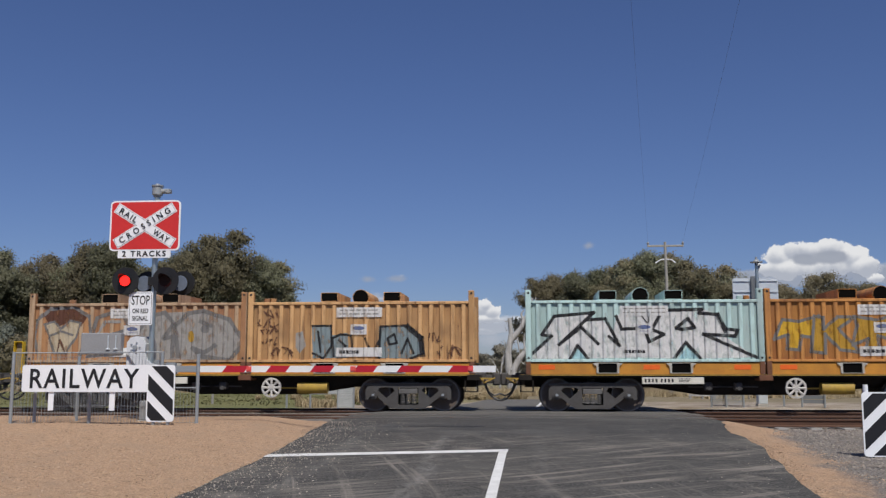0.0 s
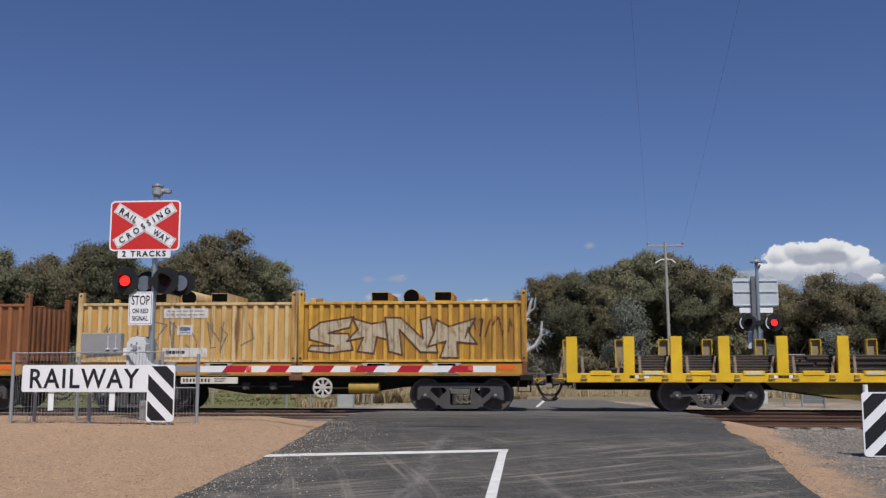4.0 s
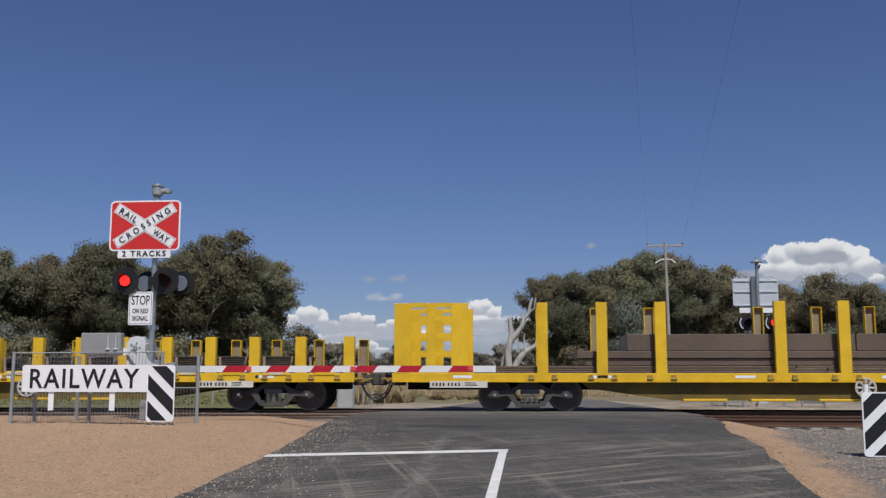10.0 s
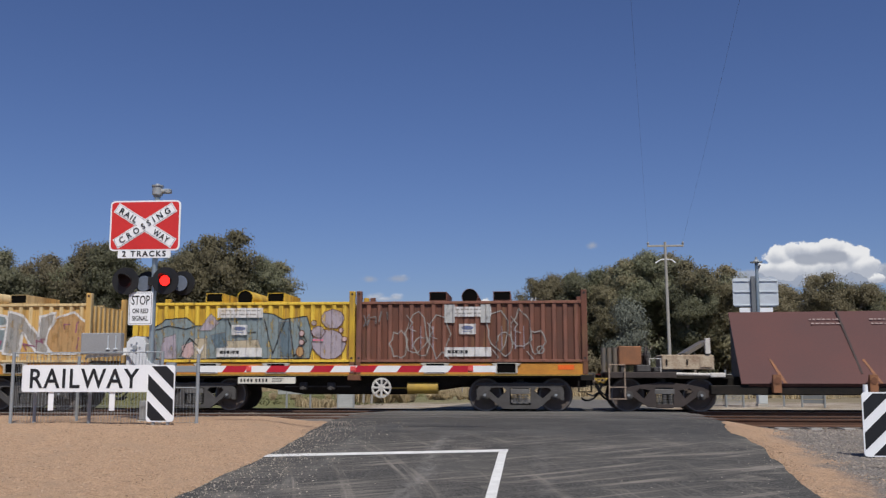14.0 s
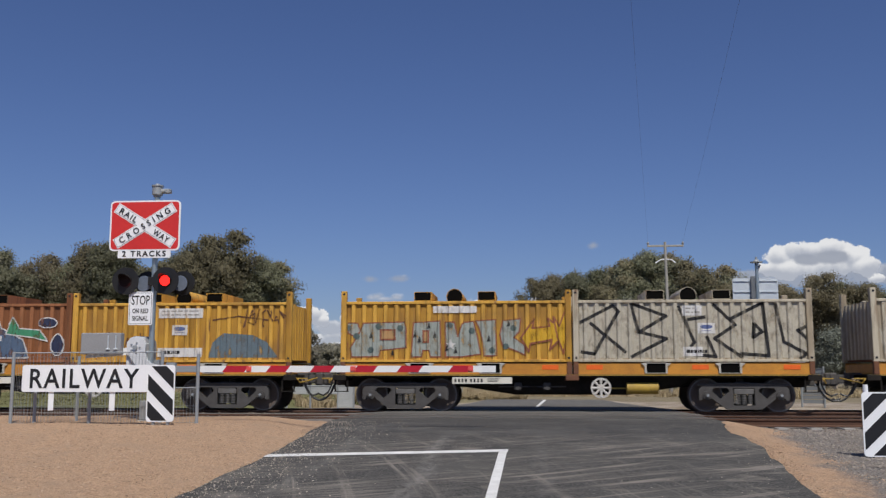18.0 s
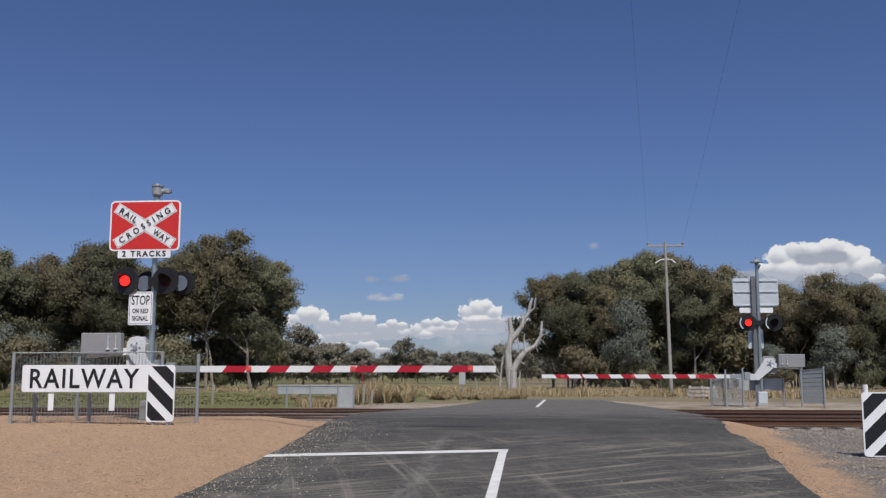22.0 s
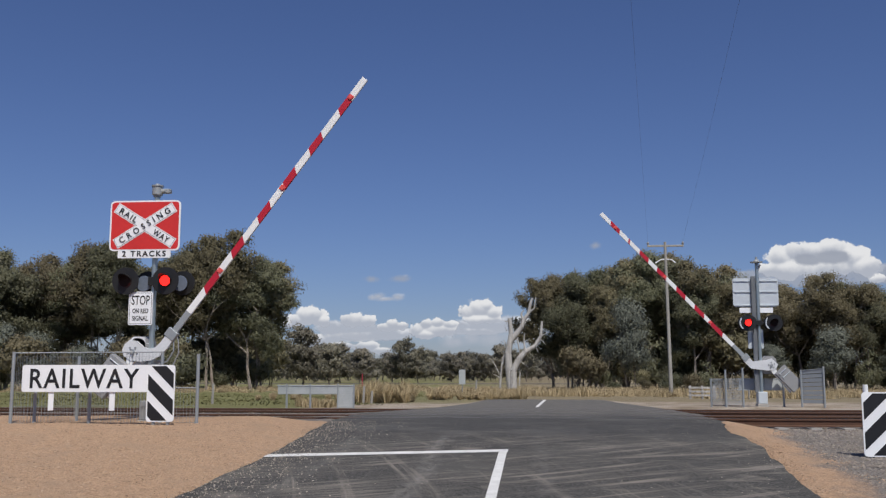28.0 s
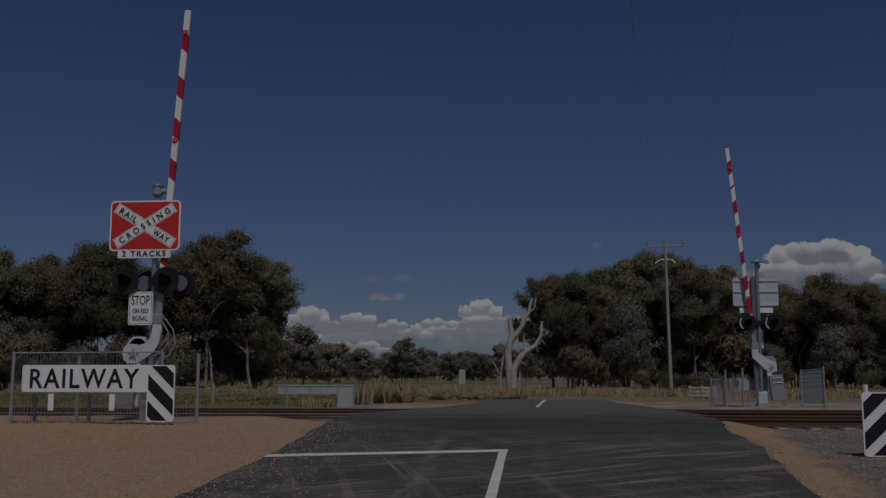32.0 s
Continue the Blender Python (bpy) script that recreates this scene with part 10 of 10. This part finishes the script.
def cloud(m, lumps, tone, label, drift, thick=None, rag=1.5, puffs=0.028):
    """A soft cloud of round heaps (x, z, half width, half height), white on top and grey below; tone: 1 white, 0 grey."""
    m = Matrix.Translation((0, 7.0 * len(CLOUDS), 0)) @ m      # no two sheets in one plane
    mt = bpy.data.materials.new("cloud")
    mt.use_nodes = True
    n, l = mt.node_tree.nodes, mt.node_tree.links
    n.remove(n["Principled BSDF"])
    tc = n.new("ShaderNodeTexCoord")

    def op(kind, a, c, d=None):
        k = n.new("ShaderNodeMath")
        k.operation = kind
        for i, v in enumerate((a, c, d)):
            if v is None:
                continue
            if isinstance(v, (int, float)):
                k.inputs[i].default_value = v
            else:
                l.new(v, k.inputs[i])
        return k.outputs[0]

    def tex(scale, detail, rough):
        t = n.new("ShaderNodeTexNoise")
        t.inputs["Scale"].default_value, t.inputs["Detail"].default_value, t.inputs["Roughness"].default_value = scale, detail, rough
        l.new(tc.outputs["Object"], t.inputs["Vector"])
        return t.outputs["Fac"]

    dense = light = None
    for x, z, rx, rz in lumps:
        mp, ln, sp = n.new("ShaderNodeMapping"), n.new("ShaderNodeVectorMath"), n.new("ShaderNodeSeparateXYZ")
        mp.vector_type = "TEXTURE"
        mp.inputs["Location"].default_value, mp.inputs["Scale"].default_value = (x, 0, z), (rx, 1, rz)
        l.new(tc.outputs["Object"], mp.inputs["Vector"]), l.new(mp.outputs[0], ln.inputs[0]), l.new(mp.outputs[0], sp.inputs[0])
        ln.operation = "LENGTH"
        d = op("SUBTRACT", 1.0, ln.outputs["Value"])
        e = op("MULTIPLY_ADD", sp.outputs[2], 0.5, d)
        dense = d if dense is None else op("SMOOTH_MAX", dense, d, 0.35)
        light = e if light is None else op("SMOOTH_MAX", light, e, 0.25)
    puff, fine = tex(puffs, 5, 0.55), tex(0.016, 4, 0.5)
    al = n.new("ShaderNodeMapRange")
    al.interpolation_type = "SMOOTHSTEP"
    al.inputs["From Min"].default_value, al.inputs["From Max"].default_value = (-0.1, 1.0) if thick and thick < 0.9 else (0.03, 0.2) if tone > 0.6 else (-0.15, 0.3) if tone > 0.3 else (-0.05, 0.42)
    al.inputs["To Max"].default_value = thick or (1.0 if tone > 0.7 else 0.86)
    l.new(op("ADD", dense, op("MULTIPLY", op("SUBTRACT", puff, 0.5), rag)), al.inputs["Value"])
    sh = n.new("ShaderNodeMapRange")
    sh.inputs["From Min"].default_value, sh.inputs["From Max"].default_value = -0.18 + 0.5 * (1 - tone), 0.28 + 0.5 * (1 - tone)
    l.new(op("ADD", op("SUBTRACT", light, dense), op("MULTIPLY", op("SUBTRACT", fine, 0.5), 0.9 if tone > 0.7 else 1.8)), sh.inputs["Value"])
    sh.interpolation_type = "SMOOTHSTEP"
    cm = n.new("ShaderNodeMix")
    cm.data_type = "RGBA"
    cm.inputs["A"].default_value, cm.inputs["B"].default_value = (0.42, 0.45, 0.52, 1) if tone > 0.3 else (0.33, 0.36, 0.43, 1), (0.76, 0.765, 0.78, 1) if tone > 0.7 else (0.7, 0.71, 0.75, 1) if tone > 0.3 else (0.48, 0.5, 0.56, 1)
    l.new(sh.outputs[0], cm.inputs["Factor"])
    em, tr, mx = n.new("ShaderNodeEmission"), n.new("ShaderNodeBsdfTransparent"), n.new("ShaderNodeMixShader")
    l.new(cm.outputs["Result"], em.inputs["Color"])
    l.new(al.outputs[0], mx.inputs[0]), l.new(tr.outputs[0], mx.inputs[1]), l.new(em.outputs[0], mx.inputs[2])
    l.new(mx.outputs[0], n["Material Output"].inputs["Surface"])
    x0, x1 = min(a - 2.6 * c for a, b, c, d in lumps), max(a + 2.6 * c for a, b, c, d in lumps)
    z0, z1 = min(b - 2.6 * d for a, b, c, d in lumps), max(b + 2.6 * d for a, b, c, d in lumps)
    ob = solid("cloud", Geo().add([(x0, 0, z0), (x1, 0, z0), (x1, 0, z1), (x0, 0, z1)], [(0, 1, 2, 3)]), mt, label, "cloud", "clouds", "structure", at=m)
    CLOUDS.append((ob, m, drift))


cloud(pose(709, 2400, 279), [(-89, 2, 40, 34), (-56, 16, 38, 28), (-16, 17, 43, 28), (38, 24, 51, 31), (84, 5, 45, 34), (113, -19, 43, 28), (6, -18, 92, 34), (-81, -26, 68, 26)], 1, "big white cumulus cloud heaped over the trees", 5)
cloud(pose(775, 2460, 241), [(-215, 0, 73, 23), (-57, -4, 131, 26), (94, 6, 87, 32), (175, -1, 73, 32)], 0, "grey underside of the big cumulus", 5)
cloud(pose(698, 2340, 276), [(-28, -2, 40, 17), (28, 2, 52, 19)], 0, "small grey cloud before the white one", 5, 0.95, 1.0)
cloud(pose(850, 2390, 250), [(2, -18, 23, 13), (-2, 18, 17, 8)], 1, "white fringe of cloud", 5)
cloud(pose(-115, 2400, 154), [(-4, 7, 48, 29), (-33, 1, 27, 24), (28, -3, 24, 23), (11, 14, 29, 19), (-4, -17, 60, 11)], 1, "white rounded cumulus low in the sky", 4, None, 2.0, 0.034)
cloud(pose(-240, 2410, 116), [(-38, -6, 24, 23), (-17, 9, 26, 17), (13, 11, 24, 17), (43, 8, 25, 13), (16, -6, 57, 17), (-20, -15, 41, 12)], 0.85, "white ragged cumulus low in the sky", 4, None, 2.0, 0.034)
cloud(pose(-75, 2440, 120), [(-61, 3, 66, 19), (-1, 4, 66, 19), (47, 8, 58, 22), (83, -4, 50, 22), (-67, -9, 74, 12)], 0.6, "grey-white cloud layer low in the sky", 4, 0.9, 1.3, 0.02)
cloud(pose(-84, 2470, 92), [(-102, -7, 50, 23), (-60, 2, 59, 23), (-5, 2, 76, 27), (62, 7, 68, 28), (104, -5, 50, 26)], 0.58, "pale thin cloud bank near the horizon", 4, 0.8, 1.5, 0.02)
cloud(pose(-573, 2400, 142), [(2, 8, 41, 27), (26, 9, 32, 24), (-29, -1, 32, 19), (48, -5, 23, 16), (-50, -10, 23, 19)], 1, "white heaped cumulus low in the sky", 4, None, 2.0, 0.034)
cloud(pose(-441, 2405, 141), [(-3, 0, 39, 19), (-21, 2, 26, 17), (25, -4, 27, 16)], 1, "white cumulus low in the sky", 4, None, 2.0, 0.034)
cloud(pose(-348, 2405, 124), [(-2, 3, 27, 16), (23, 0, 17, 12), (-20, -2, 23, 12)], 0.9, "small white cumulus low in the sky", 4, None, 2.0, 0.034)
cloud(pose(-415, 2440, 111), [(-87, 10, 58, 20), (-32, 7, 74, 20), (36, -3, 84, 20), (85, -6, 42, 16), (-1, -8, 100, 15)], 0.5, "grey underside of the low cumulus", 4, 0.9, 1.3, 0.02)
cloud(pose(-477, 2470, 82), [(-37, 13, 46, 18), (6, 16, 46, 15), (-25, -6, 46, 12), (50, -9, 46, 14), (91, -19, 31, 11), (-87, 7, 46, 19)], 0.75, "white cloud bank near the horizon", 4, 0.9, 2.0, 0.024)
cloud(pose(-378, 2400, 200), [(-15, 3, 26, 12), (-29, 0, 17, 10), (36, 0, 20, 11), (7, -4, 40, 7)], 0.62, "small flat white cloud", 10, 0.88, 1.3, 0.03)
cloud(pose(-376, 2400, 249), [(-38, 0, 26, 11), (38, 0, 36, 11)], 0.2, "faint small wisps of cloud", 12, 0.7, 1.6, 0.03)
cloud(pose(167, 2400, 334), [(0, 0, 18, 11)], 0.2, "tiny wisp of cloud", 20, 0.75, 1.8, 0.04)
# ---- what moves ----
LAST_LIT = 30.6


def travelled(t):
    return 20.85 * t + 0.0265 * t * t


TRAIN_TIMES = [0, 4, 8, 12, 16, 20, 24, 28, 32]
NEAR_LIFT = [(0, 0), (24.5, 0), (24.8, 0.9), (25.0, 3.3), (25.2, 6.6), (25.5, 11.8), (26.5, 28.6), (27.5, 45.3), (28, 53.4), (28.5, 61.6), (29, 70.0), (29.5, 78.6), (29.8, 83.2), (30.1, 86.0), (30.5, 86.8), (31, 86.5), (32, 86.5)]
FAR_LIFT = [(0, 0), (24.6, 0), (24.8, 1.2), (25.0, 4.0), (25.5, 11.1), (26.5, 25.6), (27.5, 40.3), (28, 47.4), (28.5, 54.5), (29, 61.5), (29.5, 69.1), (30, 76.6), (30.5, 84.1), (30.7, 85.5), (31, 85.7), (32, 85.7)]


def motions():
    for ob, s in TRAIN:
        walk(ob, [(t, pose(s + travelled(t), FAR_TRACK, 0)) for t in TRAIN_TIMES])
    at_start = {ob: s for ob, s in TRAIN}
    for wheel, dx in SPINS:
        s = at_start[wheel.parent.parent] + wheel.parent.location.x + dx
        inside = [k for k in range(0, 20 * 30, 1) if -17 < s + travelled(k / 30) < 13]
        rows = [(k / 30, pose(dx, 0, 0.425, 0, (85 * i) % 360, 0)) for i, k in enumerate(inside)]
        if rows:
            rows = ([(0.0, rows[0][1])] if inside[0] else []) + rows + [(32.0, rows[-1][1])]
            walk(wheel, rows)
    for arm, side in BOOMS:
        rows = NEAR_LIFT if side > 0 else FAR_LIFT
        walk(arm, [(t, pose(0, 0, 0, 0, -a * side * (1 if side > 0 else 0.985), 0)) for t, a in rows])
    walk(car, [(t, pose(-2.11 - 33.3 * (t - 20.5), 134.5, -0.39)) for t in (0.0, 8.0, 16.0, 20.0, 21.0, 24.0, 32.0)])
    walk(truck, [(t, pose(3.04 + 30.0 * (t - 7.8), 137.8, -0.39)) for t in (0.0, 4.0, 7.0, 8.0, 12.0, 20.0, 32.0)])
    for ob, m, drift in CLOUDS:
        walk(ob, [(0.0, m), (32.0, Matrix.Translation((drift, 0, 0)) @ m)])
    for lens, at, phase, (first, period) in FLASHERS:
        # phase 0 glows in the first half of each period
        edges = [(first + k * period / 2, (k % 2 == 0) == (phase == 0)) for k in range(-2, 42)]
        edges = [e for e in edges if e[0] < LAST_LIT] + [(LAST_LIT, False)]
        now = 0 if edges[0][1] else 180
        rows = [(0.0, pose(*at, 0, 0, now))]
        for t, lit in edges[1:]:
            want = 0 if lit else 180
            if want == now:
                continue
            # three steps of a turn; none of them on a whole second
            f0, whole = round(t * 30), round(t)
            if abs(f0 - 30 * whole) <= 3:
                f0 = 30 * whole - 3 if t < whole else 30 * whole
            f0 = max(f0, 0)
            for i in range(1 if f0 == 0 else 0, 4):
                rows.append(((f0 + i) / 30, pose(*at, 0, 0, now + (want - now) * i / 3)))
            now = want
        rows.append((32.0, pose(*at, 0, 0, now)))
        walk(lens, rows)


motions()
